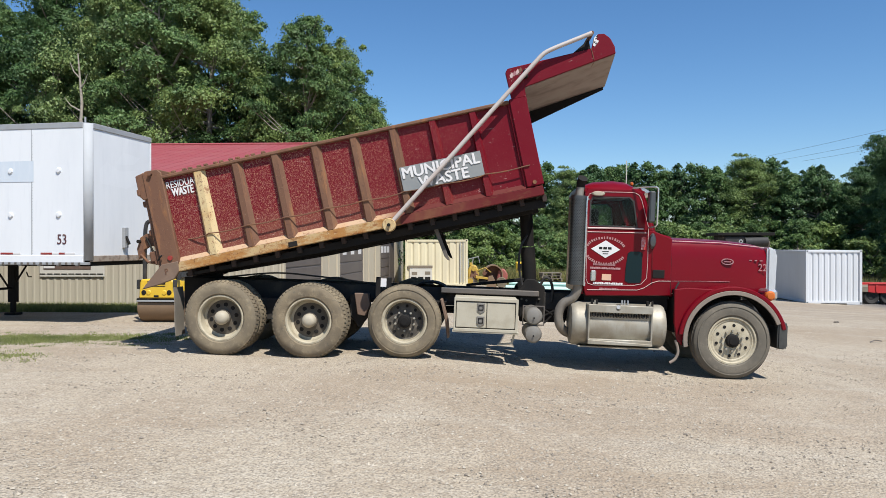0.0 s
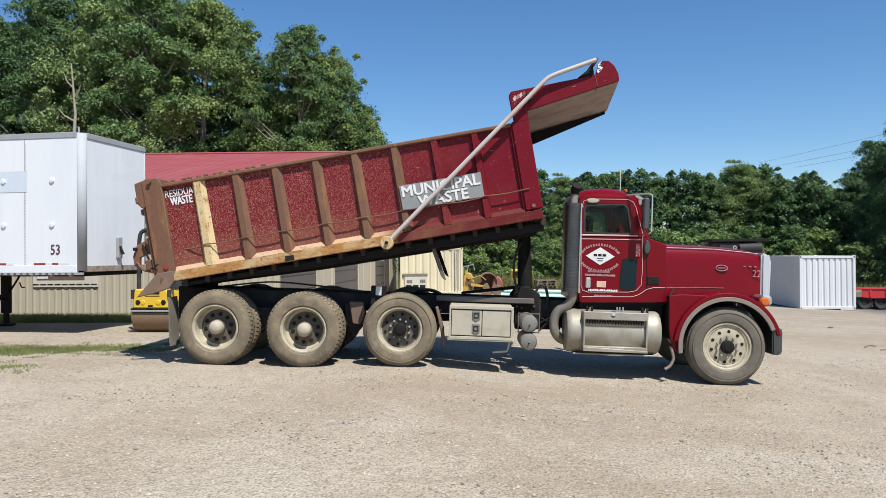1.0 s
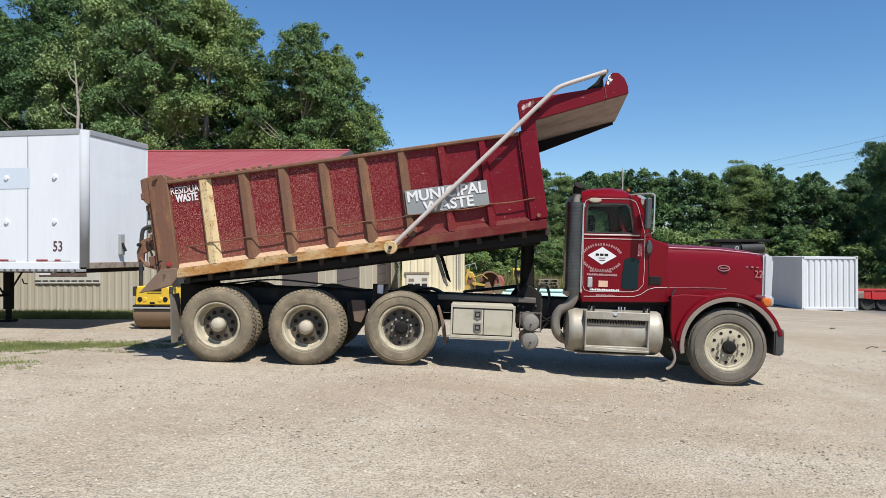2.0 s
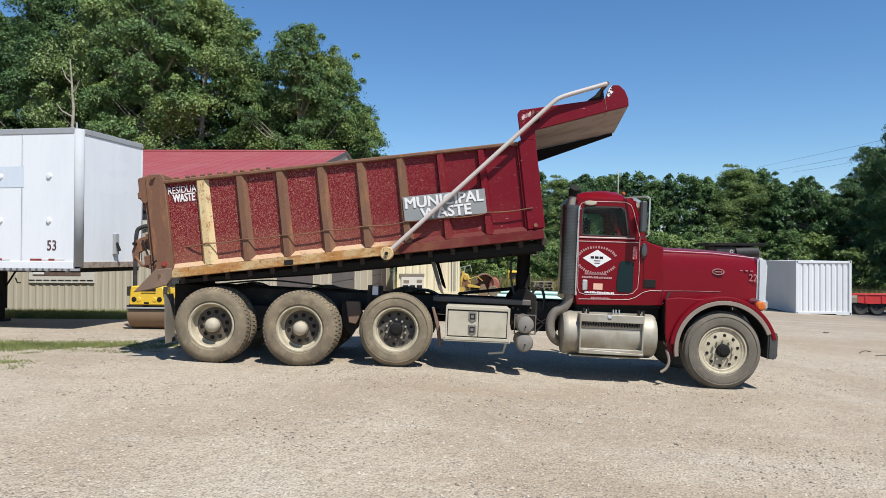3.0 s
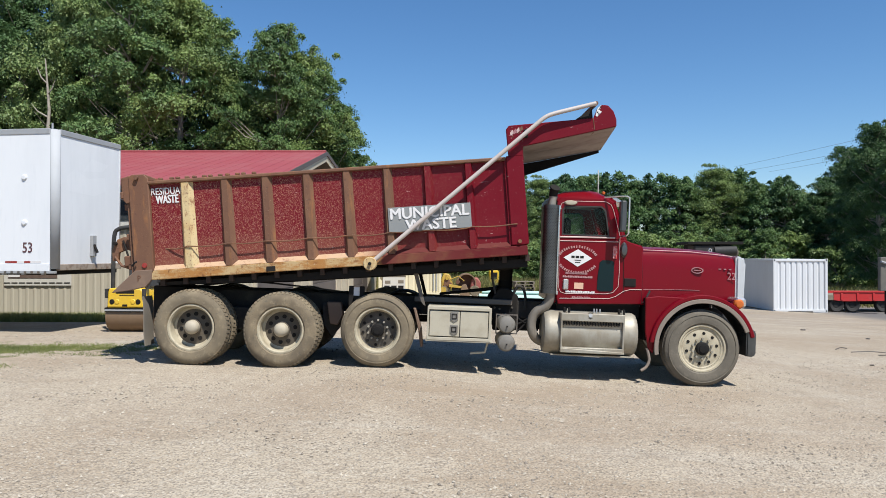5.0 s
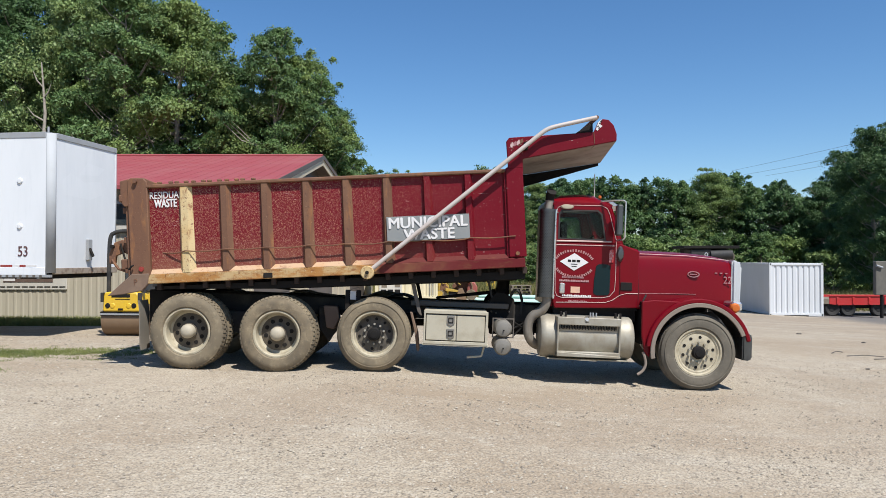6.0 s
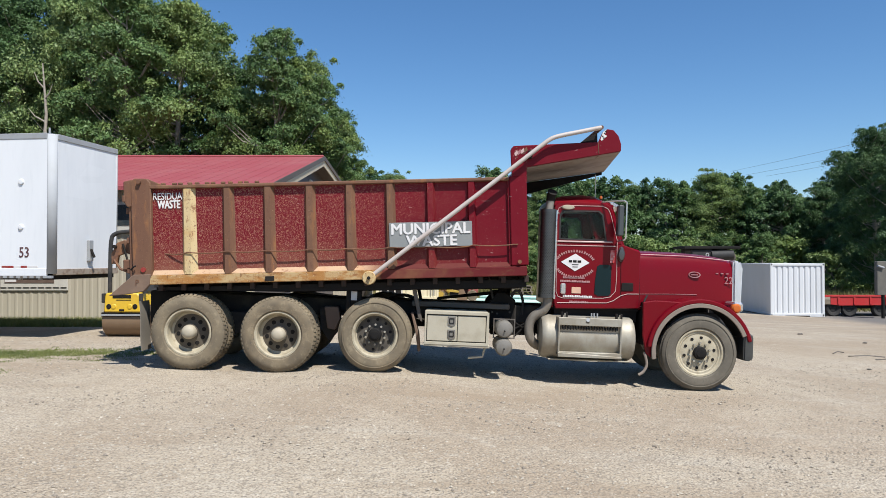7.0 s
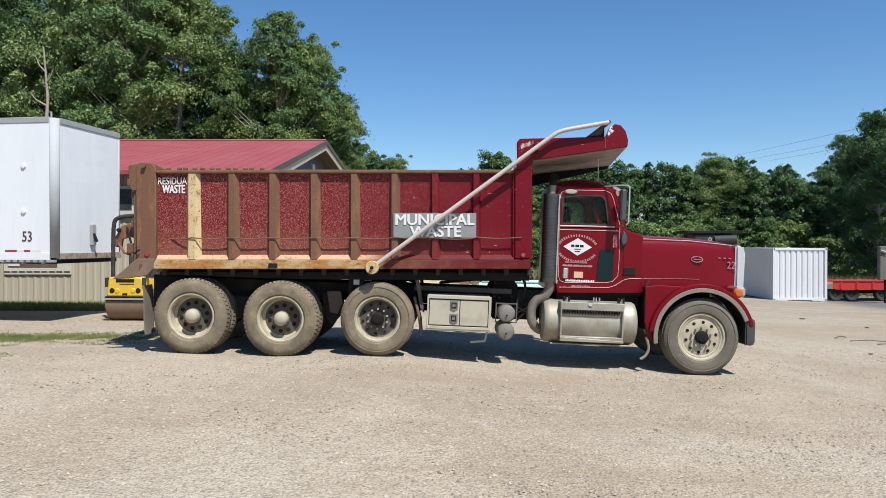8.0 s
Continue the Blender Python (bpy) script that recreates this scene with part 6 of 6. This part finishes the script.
def build_tractor():
    g = gz(0.7, 27)
    t = thing("yellow_tractor", pose(-0.1, 27.5, g), "dirty yellow machine with a rusty red drum on its front", "machine")
    part("engine_body", prism([(0.0, 0.45), (0.55, 0.35), (0.6, 0.75), (0.45, 1.15), (0.15, 1.2), (0.0, 0.9)], 0.0, 0.9, 0.06), OLDYELLOW, t)
    part("seat_post", box(0.08, 0.24, 0.2, 0.7, 1.15, 1.32, 0.03), OLDYELLOW, t)
    part("side_cover", prism([(0.1, 0.5), (0.4, 0.5), (0.45, 0.85), (0.2, 1.0)], -0.08, 0.0, 0.02), RUST, t)
    for k, (x, z, r) in enumerate(((0.1, 0.35, 0.16), (0.42, 0.62, 0.13), (0.75, 0.4, 0.2), (0.30, 0.95, 0.09), (0.85, 0.75, 0.1), (0.95, 0.3, 0.12))):
        part("fitting", rod((x, -0.15, z), (x + 0.05, 0.2, z), r, 9), (OLDYELLOW, RUST, BLACK)[k % 3], t)
    for p in (((0.0, 0.1, 1.0), (0.03, 0.1, 1.5), (0.55, 0.1, 1.62), (0.62, 0.1, 1.3)), ((0.2, 0.6, 1.0), (0.28, 0.6, 1.55)), ((0.5, 0.0, 0.9), (0.9, 0.0, 1.05), (1.2, 0, 0.8))):
        part("frame_bar", tube(list(p), 0.025, 6), TRIMALU if p[0][0] < 0.3 else OLDYELLOW, t)
    part("drum_shell", arch(1.32, 0.68, 0.46, 0.52, -20, 200, 0.0, 1.2, 20), DRUM, t, "rusty open drum shell")
    part("drum_face", rod((1.32, 0.5, 0.68), (1.32, 0.55, 0.68), 0.47, 20), RUST, t)
    part("red_hood", prism([(1.5, 0.3), (2.05, 0.35), (2.1, 0.7), (1.9, 1.0), (1.6, 0.9)], 0.1, 1.0, 0.06), OLDRED, t)
    part("blade", prism([(0.95, 0.05), (1.5, 0.0), (1.42, 0.35), (1.28, 0.65), (1.08, 0.62)], -0.35, -0.28, 0.01), DRUM, t)
    part("arm", prism([(0.4, 0.5), (1.1, 0.42), (1.1, 0.52), (0.4, 0.66)], -0.2, -0.1, 0.01), OLDYELLOW, t)
    for x in (0.2, 1.75):
        part("wheel", lathe([(0.0, 0.0), (0.15, 0.02), (0.25, 0.0), (0.28, 0.05), (0.28, 0.2), (0.25, 0.25), (0, 0.25)], (x, -0.1, 0.28), 20), TYRE, t)


build_tractor()
for k, (x0, x1, y, r) in enumerate(((1.9, 5.6, 28.5, 0.12), (1.7, 5.2, 28.9, 0.12), (2.1, 5.4, 28.7, 0.11), (2.6, 6.2, 28.1, 0.09))):
    z = gz(3.5, 28.5) + (0.12 if k < 2 else 0.33 if k == 2 else 0.09)
    p = part("plastic_pipe", rod((x0, y, z), (x1, y + 0.3, z - 0.03 * (x1 - x0)), r, 16), MINT if k != 1 else TRIMW)
    tagged(p, "pale green plastic pipe lying on the ground", "pipe", "pipe stack")
for k in range(6):
    z = gz(4.3, 30.0)
    pal = thing("pallet", pose(4.0 + 0.05 * (k % 2), 30.0, z + k * 0.15, 0, 0, 3 * (k % 3)), "grey weathered wooden pallet in a stack", "pallet", "pallet stack")
    for j in range(6):
        part("slat", box(0.0, 1.1, j * 0.19, j * 0.19 + 0.13, 0.115, 0.14, 0.0), WOOD, pal)
    for j in range(3):
        part("stringer", box(j * 0.5, j * 0.5 + 0.08, 0.0, 1.08, 0.0, 0.115, 0.0), WOOD, pal)
ex = thing("excavator", pose(3.25, 36.0, gz(3.25, 36)) @ Matrix.Scale(0.62, 4), "small yellow excavator by the trees", "excavator")
part("cab", box(-0.5, 0.5, 0, 1.2, 0.8, 2.3, 0.08), YELLOW, ex)
part("cab_window", box(-0.35, 0.35, -0.02, 0.0, 1.4, 2.1, 0.0), BLACK, ex)
for x in (-0.6, 0.3):
    part("track", box(x, x + 0.3, -0.4, 1.6, 0.0, 0.55, 0.12), RUBBER, ex)
part("upper_deck", box(-0.7, 0.8, -0.3, 1.5, 0.55, 0.95, 0.05), YELLOW, ex)


def build_flatbed():
    g = gz(22, 27)
    f = thing("flatbed_trailer", pose(19.6, 27.0, g, 0, 0, -3), "low red flatbed trailer with dark wheels", "trailer")
    part("deck", box(0, 9.0, 0, 2.3, 0.80, 0.88, 0.01), WOOD, f)
    part("side_rail", box(0.0, 0.55, -0.05, 0.0, 0.62, 0.88, 0.01), WOOD, f)
    part("side_rail", prism([(0.55, 1.02), (4.95, 1.02), (4.95, 0.86), (4.6, 0.60), (1.0, 0.56), (0.55, 0.62)], -0.06, 0.0, 0.01), REDMACH, f, "red steel side rail")
    for x in (0.9, 1.7, 2.5, 3.3, 4.1):
        part("stake_pocket", box(x, x + 0.10, -0.10, -0.06, 0.62, 0.98, 0.006), REDMACH, f)
    part("rail_lip", box(0.55, 4.95, -0.10, 0.0, 1.02, 1.06, 0.006), REDMACH, f)
    part("side_rail", prism([(5.55, 0.98), (9.0, 0.98), (9.0, 0.45), (5.9, 0.42), (5.55, 0.62)], -0.06, 0.0, 0.01), REDMACH, f)
    part("side_rail", box(0.0, 9.0, 2.3, 2.36, 0.6, 1.0, 0.01), REDMACH, f)
    part("frame_beam", box(0.1, 5.0, 0.25, 0.40, 0.42, 0.80, 0.01), BLACK, f)
    part("axle_beam", box(0.3, 4.6, 0.9, 1.1, 0.35, 0.6, 0.01), BLACK, f)
    for x in (0.75, 1.55, 3.1, 3.95, 7.6):
        wh = part("trailer_wheel", lathe([(0.2, 0.05), (0.33, 0.0), (0.39, 0.05), (0.39, 0.24), (0.2, 0.25)], (x, 0.02, 0.37), 22), PEAT, f)
        part("rim", lathe([(0.0, 0.05), (0.08, 0.04), (0.17, 0.07), (0.2, 0.05)], (x, 0.02, 0.37), 18), PEAT, wh)
    for x in (4.98, 5.30):
        part("jack_leg", box(x, x + 0.15, -0.12, 0.05, 0.0, 1.05, 0.01), BLACK, f)
        part("jack_foot", box(x - 0.06, x + 0.21, -0.18, 0.1, -0.02, 0.03, 0.0), BLACK, f)
    plate = part("round_plate", lathe([(0.13, -0.08), (0.24, -0.08), (0.25, -0.04), (0.13, -0.02)], (5.85, -0.06, 0.50), 20), REDMACH, f)
    part("hub_pin", rod((5.85, -0.16, 0.50), (5.85, -0.06, 0.50), 0.06, 10), BLACK, plate)
    part("chain", tube(curve([(5.4, -0.1, 0.9), (5.5, -0.14, 0.6), (5.66, -0.12, 0.55), (5.75, -0.1, 0.8)], 5), 0.022, 6), PROP, f)


build_flatbed()
pst = thing("utility_box", pose(21.9, 25.2, gz(21.5, 25.2) + 0.1), "grey post with a weathered steel box", "post")
part("post", box(-0.35, 0.35, 0, 0.25, 1.05, 2.72, 0.02), simple("weathered_grey_steel", (0.13, 0.12, 0.10), 0.7), pst)
part("post_leg", rod((0, 0.12, -0.2), (0, 0.12, 1.1), 0.08, 10), BLACK, pst)
part("lamp_arm", rod((-0.35, -0.05, 2.5), (-0.05, -0.05, 2.4), 0.06, 8), TRIMALU, pst)

# dark flat deck seen over the hood
dk = thing("equipment_deck", pose(7.4, 9.0, gz(8.2, 9) + 0.13), "black flat steel deck on dark supports behind the truck", "machine")
part("deck_plate", box(-0.75, 0.78, 0.0, 1.0, 2.36, 2.44, 0.01), BLACK, dk)
part("support", prism([(-0.5, -0.2), (-0.2, -0.2), (-0.25, 2.36), (-0.55, 2.36)], 0.1, 0.9, 0.01), BLACK, dk)
part("support", prism([(0.25, -0.2), (0.6, -0.2), (0.62, 2.30), (0.45, 2.36), (0.15, 2.36)], 0.1, 0.9, 0.03), RUBBER, dk)
part("cylinder", rod((0.0, 0.1, 2.18), (0.6, 0.1, 2.2), 0.14, 14), RUBBER, dk)
part("housing", box(-0.55, 0.05, 0.05, 0.6, 2.05, 2.355, 0.04), RUBBER, dk)
part("drum_end", lathe([(0.0, -0.02), (0.10, -0.015), (0.16, 0.02), (0.17, 0.3)], (0.52, 0.05, 2.14), 18), HUBDARK, dk)


# ---- trees ----
def leaf_faces(rng, centres, radii, per, size):
    """Small leaf blades scattered round clump centres, thinning outwards."""
    n = len(centres) * per
    c = np.repeat(centres, per, 0)
    r = np.repeat(radii, per)
    d = rng.normal(size=(n, 3)) * np.array([0.80, 0.80, 0.36])
    p = c + d * r[:, None]
    p[:, 2] -= 0.25 * r * (d[:, 0] ** 2 + d[:, 1] ** 2)
    nrm = d * 0.6 + rng.normal(size=(n, 3)) * 0.5 + np.array([0, 0, 0.4])
    nrm /= np.linalg.norm(nrm, axis=1)[:, None]
    a = np.cross(nrm, rng.normal(size=(n, 3)))
    a /= np.linalg.norm(a, axis=1)[:, None]
    b = np.cross(nrm, a)
    s = size * rng.uniform(0.5, 1.4, n)[:, None]
    return np.stack([p - a * s, p + a * s * 0.5 - b * s * 0.55, p + a * s * 0.8 + b * s * 0.6], 1)


def make_tree(seed, h, rx, low, clumps, per, size, mat, name="tree", lean=0.0, ragged=0.5):
    rng = np.random.RandomState(seed)
    tr = thing(name, Matrix.Identity(4), "tall leafy green deciduous tree", "tree")
    # trunk and limbs
    bm = bmesh.new()
    sway = [(lean * h * u * u + 0.25 * math.sin(3 * u + seed), 0.25 * math.cos(2 * u + seed) - 0.25 * math.cos(seed), h * 0.9 * u) for u in np.linspace(0, 1, 8)]
    off = sway[0][0]
    sway = [(x - off, y, z - 0.2) for x, y, z in sway]
    r0 = 0.017 * h + 0.05
    tube(sway, [r0 * (1 - 0.92 * k / 7) for k in range(8)], 8, bm)
    centres, radii = [], []
    lobes = []
    nl = 38
    for k in range(nl):
        u = low + 0.06 + (0.97 - low) * ((k + 0.5 + rng.uniform(-0.4, 0.4)) / nl)
        v = min((u - low) / (1 - low), 1.0)
        wide = rx * (0.42 + 0.6 * math.sin(math.pi * min(v * 0.8 + 0.16, 1.0))) * (1 - 0.6 * v ** 3)
        a = 2.4 * k + rng.uniform(-0.5, 0.5)
        t = sway[min(int(u * 7), 7)]
        rad = wide * rng.uniform(0.45, 1.0 + 0.25 * ragged)
        lobes.append((t[0] + rad * math.cos(a), t[1] + rad * math.sin(a), h * u * 0.93, rx * rng.uniform(0.20, 0.40) * (1 - 0.25 * v)))
    for k in range(clumps):
        lx, ly, lz, lr = lobes[rng.randint(nl)]
        d = rng.normal(size=3)
        d /= np.linalg.norm(d)
        if d[2] < -0.35:
            d[2] *= -0.6
        f = lr * (rng.uniform(0.3, 1.2) if k % 7 else rng.uniform(1.1, 1.5))
        if k % 7 == 0:
            d[2] = abs(d[2]) + 0.2
        centres.append((lx + d[0] * f * 1.15, ly + d[1] * f * 1.15, max(lz + d[2] * f * 0.75, 0.3)))
        radii.append(rx * (rng.uniform(0.05, 0.13) if k % 7 else rng.uniform(0.035, 0.075)))
    centres = np.array(centres)
    order = rng.permutation(clumps)[:min(clumps // 3, 90)]
    for i in order:
        c = Vector(centres[i])
        z = max(c.z - 0.45 * math.hypot(c.x, c.y) - 0.4, 0.12 * h)
        t = sway[min(int(z / (h * 0.9) * 7), 7)]
        s = Vector((t[0], t[1], z))
        mid = s.lerp(c, 0.5) + Vector((0, 0, -0.12 * (c - s).length))
        tube([s, mid, c], [0.035 + 0.0015 * h, 0.028, 0.009], 5, bm)
    part("trunk", bm, BARK, tr, "grey-brown trunk and limbs")
    me = quads("crown", leaf_faces(rng, centres, np.array(radii), per, size))
    link("crown", me, mat, tr, "dense uneven leaf crown")
    return tr


def plant(proto, x, y, s, turn, sink=0.0):
    m = pose(x, y, gz(x, y) - sink, 0, 0, turn)
    c = copy_thing(proto, m @ Matrix.Diagonal((s[0], s[0], s[1], 1)))
    c.scale = (s[0], s[0], s[1])
    return c


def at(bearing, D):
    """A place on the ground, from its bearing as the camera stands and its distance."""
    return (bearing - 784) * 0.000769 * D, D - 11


P1 = make_tree(11, 15.0, 4.4, 0.08, 640, 210, 0.078, LEAF3)
P2 = make_tree(12, 15.0, 3.7, 0.08, 520, 185, 0.078, LEAF2, lean=0.02)
P3 = make_tree(13, 15.0, 3.2, 0.05, 480, 180, 0.078, LEAF, lean=0.02, ragged=0.9)
P4 = make_tree(14, 10.0, 3.6, 0.02, 300, 120, 0.115, LEAF2)
P5 = make_tree(15, 10.0, 3.0, 0.05, 290, 120, 0.115, LEAF, ragged=0.9)
P6 = make_tree(16, 3.2, 2.2, 0.0, 90, 230, 0.075, LEAF3, name="shrub")
tagged(P6, "low bushy green shrub at the wood's edge", "shrub")


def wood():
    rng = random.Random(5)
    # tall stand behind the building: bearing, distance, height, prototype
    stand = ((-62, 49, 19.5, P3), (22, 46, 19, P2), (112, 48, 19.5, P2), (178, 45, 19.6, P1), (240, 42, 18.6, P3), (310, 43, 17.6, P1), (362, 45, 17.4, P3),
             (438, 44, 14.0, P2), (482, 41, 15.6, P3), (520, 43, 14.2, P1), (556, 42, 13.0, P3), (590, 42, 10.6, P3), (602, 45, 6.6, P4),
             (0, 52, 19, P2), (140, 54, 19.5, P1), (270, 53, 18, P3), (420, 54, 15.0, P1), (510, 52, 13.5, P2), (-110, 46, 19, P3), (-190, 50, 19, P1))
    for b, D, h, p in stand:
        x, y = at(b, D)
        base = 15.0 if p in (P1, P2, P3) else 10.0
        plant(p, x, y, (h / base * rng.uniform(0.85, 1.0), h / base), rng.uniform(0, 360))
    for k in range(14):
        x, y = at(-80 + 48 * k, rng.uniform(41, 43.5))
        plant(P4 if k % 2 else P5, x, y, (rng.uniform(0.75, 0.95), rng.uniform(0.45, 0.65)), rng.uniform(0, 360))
    # far line to the right; near pair at 1560 and 1625 added to cast shade
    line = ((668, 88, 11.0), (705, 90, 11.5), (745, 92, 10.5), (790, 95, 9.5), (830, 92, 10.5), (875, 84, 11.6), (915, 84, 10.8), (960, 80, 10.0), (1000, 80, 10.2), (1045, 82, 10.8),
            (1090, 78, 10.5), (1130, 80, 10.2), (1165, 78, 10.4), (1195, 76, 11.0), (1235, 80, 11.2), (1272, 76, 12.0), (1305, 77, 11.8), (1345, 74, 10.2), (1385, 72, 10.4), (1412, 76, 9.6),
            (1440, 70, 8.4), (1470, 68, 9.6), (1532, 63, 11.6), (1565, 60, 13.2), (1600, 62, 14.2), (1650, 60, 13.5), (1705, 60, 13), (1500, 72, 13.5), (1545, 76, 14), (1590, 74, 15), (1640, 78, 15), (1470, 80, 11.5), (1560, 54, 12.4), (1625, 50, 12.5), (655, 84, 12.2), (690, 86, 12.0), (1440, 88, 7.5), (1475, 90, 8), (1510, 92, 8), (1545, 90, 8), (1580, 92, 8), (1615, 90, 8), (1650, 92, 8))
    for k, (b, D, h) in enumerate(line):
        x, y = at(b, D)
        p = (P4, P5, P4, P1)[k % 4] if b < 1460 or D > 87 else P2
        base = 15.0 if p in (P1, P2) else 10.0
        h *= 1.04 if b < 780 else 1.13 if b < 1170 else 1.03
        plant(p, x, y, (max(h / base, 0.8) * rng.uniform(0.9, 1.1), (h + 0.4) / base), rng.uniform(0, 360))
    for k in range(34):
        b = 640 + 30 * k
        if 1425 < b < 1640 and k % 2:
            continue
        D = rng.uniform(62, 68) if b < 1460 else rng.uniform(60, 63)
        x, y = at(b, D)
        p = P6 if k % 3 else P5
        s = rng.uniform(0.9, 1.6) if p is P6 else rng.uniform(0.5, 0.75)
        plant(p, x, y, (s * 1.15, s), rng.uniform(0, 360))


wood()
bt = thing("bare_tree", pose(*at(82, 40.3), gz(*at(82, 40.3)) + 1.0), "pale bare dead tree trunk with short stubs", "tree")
part("trunk", tube([(0, 0, -1.4), (0.12, 0, 3), (-0.10, 0.05, 6), (0.10, 0, 9), (-0.12, 0, 11.8)], [0.15, 0.13, 0.11, 0.08, 0.03], 8), BARK, bt)
for z, dx, dz in ((7.4, 0.7, 0.5), (8.6, -0.8, 0.7), (9.8, 0.5, 0.8), (10.4, -0.5, 0.9)):
    part("branch", tube([(0, 0, z), (dx * 0.6, -0.1, z + dz * 0.4), (dx, -0.15, z + dz)], [0.05, 0.035, 0.012], 6), BARK, bt)
for p in (P1, P2, P3, P4, P5, P6):
    for ob in (*p.children_recursive, p):
        bpy.data.objects.remove(ob)


# ---- grass and loose stones ----
def blades(name, rng, pts, h, w, mat, label):
    n = len(pts)
    a = rng.uniform(0, 2 * np.pi, n)
    u = np.stack([np.cos(a), np.sin(a), np.zeros(n)], 1) * w
    hh = h * rng.uniform(0.4, 1.2, n)[:, None]
    tip = np.stack([rng.normal(0, 0.35, n), rng.normal(0, 0.35, n), np.ones(n)], 1) * hh
    q = np.stack([pts - u, pts + u, pts + tip * 0.6 + u * 0.6, pts + tip], 1)
    tagged(link(name, quads(name, q), mat), label, "grass", kind="stuff")


def patch(rng, n, cx, cy, sx, sy):
    x, y = rng.normal(cx, sx, n), rng.normal(cy, sy, n)
    return np.stack([x, y, ground_z(x, y) - 0.01], 1)


def strip(rng, n, x0, x1, y0, y1):
    x, y = rng.uniform(x0, x1, n), rng.uniform(y0, y1, n)
    return np.stack([x, y, ground_z(x, y) - 0.02], 1)


rng = np.random.RandomState(8)
lawn = np.concatenate([patch(rng, 13000, -7.9, 1.75, 1.0, 0.34), patch(rng, 3600, -6.3, 1.9, 0.8, 0.2), patch(rng, 6000, -7.8, -0.35, 0.5, 0.26), patch(rng, 900, -8.5, 0.6, 0.8, 0.5),
                       patch(rng, 500, -5.2, 2.5, 0.6, 0.15), patch(rng, 300, -6.0, 0.9, 0.8, 0.3)])
tufts = np.repeat(lawn[::22], 26, 0) + rng.normal(0, 1, (len(lawn[::22]) * 26, 3)) * (0.075, 0.05, 0)
tufts[:, 2] = ground_z(tufts[:, 0], tufts[:, 1]) - 0.01
blades("grass_patch", rng, tufts, 0.042, 0.007, GRASS, "short patchy grass on the gravel edge")
blades("wall_weeds", rng, np.concatenate([strip(rng, 24000, -16, -6.2, 7.2, 8.75), strip(rng, 6000, -16, -5.0, 8.75, 9.25)]), 0.17, 0.009, GRASS, "green weeds along the building wall")
blades("dry_grass", rng, np.concatenate([strip(rng, 9000, -6, 18, 33, 46), strip(rng, 12000, 20, 36, 31, 46), strip(rng, 3000, 0, 6, 31, 36)]), 1.0, 0.022, WEED, "tall dry grass before the trees")
for x, y, l, t in ((9.15, 5.50, 0.75, -0.5), (9.5, 5.05, 0.85, -0.4), (9.05, 5.95, 0.35, 0.6)):
    z = gz(x, y) + 0.02
    tagged(part("stick", tube([(x, y, z), (x + l * 0.5, y + t * 0.2, z + 0.03), (x + l, y + t * 0.3, z)], 0.012, 5), PROP), "dark fallen stick lying on gravel", "stick", "fallen sticks")
for k, (x, y, q) in enumerate(((11.35, 12.2, 0.065), (11.9, 9.6, 0.05), (8.4, 3.4, 0.035))):
    b = bmesh.new()
    bmesh.ops.create_icosphere(b, subdivisions=2, radius=q, matrix=Matrix.Translation((x, y, gz(x, y) + 0.25 * q)) @ Matrix.Diagonal((1.3, 0.9, 0.55, 1)))
    rn = random.Random(k)
    for v in b.verts:
        v.co += Vector((rn.uniform(-1, 1), rn.uniform(-1, 1), rn.uniform(-0.6, 0.6))) * q * 0.16
    tagged(part("dirt_clod", b, PROP, smooth=False), "dark lump of dirt lying on gravel", "dirt clod", "dirt clods")


def build_stones():
    rng = np.random.RandomState(4)
    n = 44000
    x = rng.uniform(-9, 9, n)
    y = -7.5 + 12.5 * rng.uniform(0, 1, n) ** 1.5
    keep = np.abs(x) < (y + 11) * 0.72
    x, y = x[keep], y[keep]
    n = len(x)
    s = 0.0055 + 0.016 * rng.uniform(0, 1, n) ** 4
    z = ground_z(x, y) + s * 0.1
    base = np.array([(1, 0, 0), (0, 1, 0), (-1, 0, 0), (0, -1, 0), (0, 0, 0.7), (0, 0, -0.5)])
    v = base[None] * s[:, None, None] * rng.uniform(0.6, 1.4, (n, 6, 1))
    a = rng.uniform(0, 2 * np.pi, n)
    c, sn = np.cos(a)[:, None], np.sin(a)[:, None]
    vx, vy = v[..., 0] * c - v[..., 1] * sn, v[..., 0] * sn + v[..., 1] * c
    v = np.stack([vx + x[:, None], vy + y[:, None], v[..., 2] + z[:, None]], -1).reshape(-1, 3)
    f = np.array([(0, 1, 4), (1, 2, 4), (2, 3, 4), (3, 0, 4), (1, 0, 5), (2, 1, 5), (3, 2, 5), (0, 3, 5)])
    f = (f[None] + 6 * np.arange(n)[:, None, None]).reshape(-1, 3)
    tagged(link("loose_stones", mesh_from("loose_stones", v, f), STONE), "loose pale stones strewn over the yard", "gravel", kind="stuff")


build_stones()

# overhead wires, running from behind the trees over the yard's side
for p, q in (((35.7, 79, 12.55), (34.8, 49, 11.7)), ((36.1, 79, 11.86), (33.6, 49, 10.6)), ((37.8, 74, 11.4), (35.45, 54, 10.6))):
    p, q = Vector(p), Vector(q)
    pts = [p.lerp(q, 2.2 * i / 16) + Vector((0, 0, -0.3 * math.sin(math.pi * i / 16))) for i in range(17)]
    tagged(part("overhead_wire", tube(pts, 0.011, 5), PROP), "thin dark overhead power wire", "wire", "overhead wires")

motions()
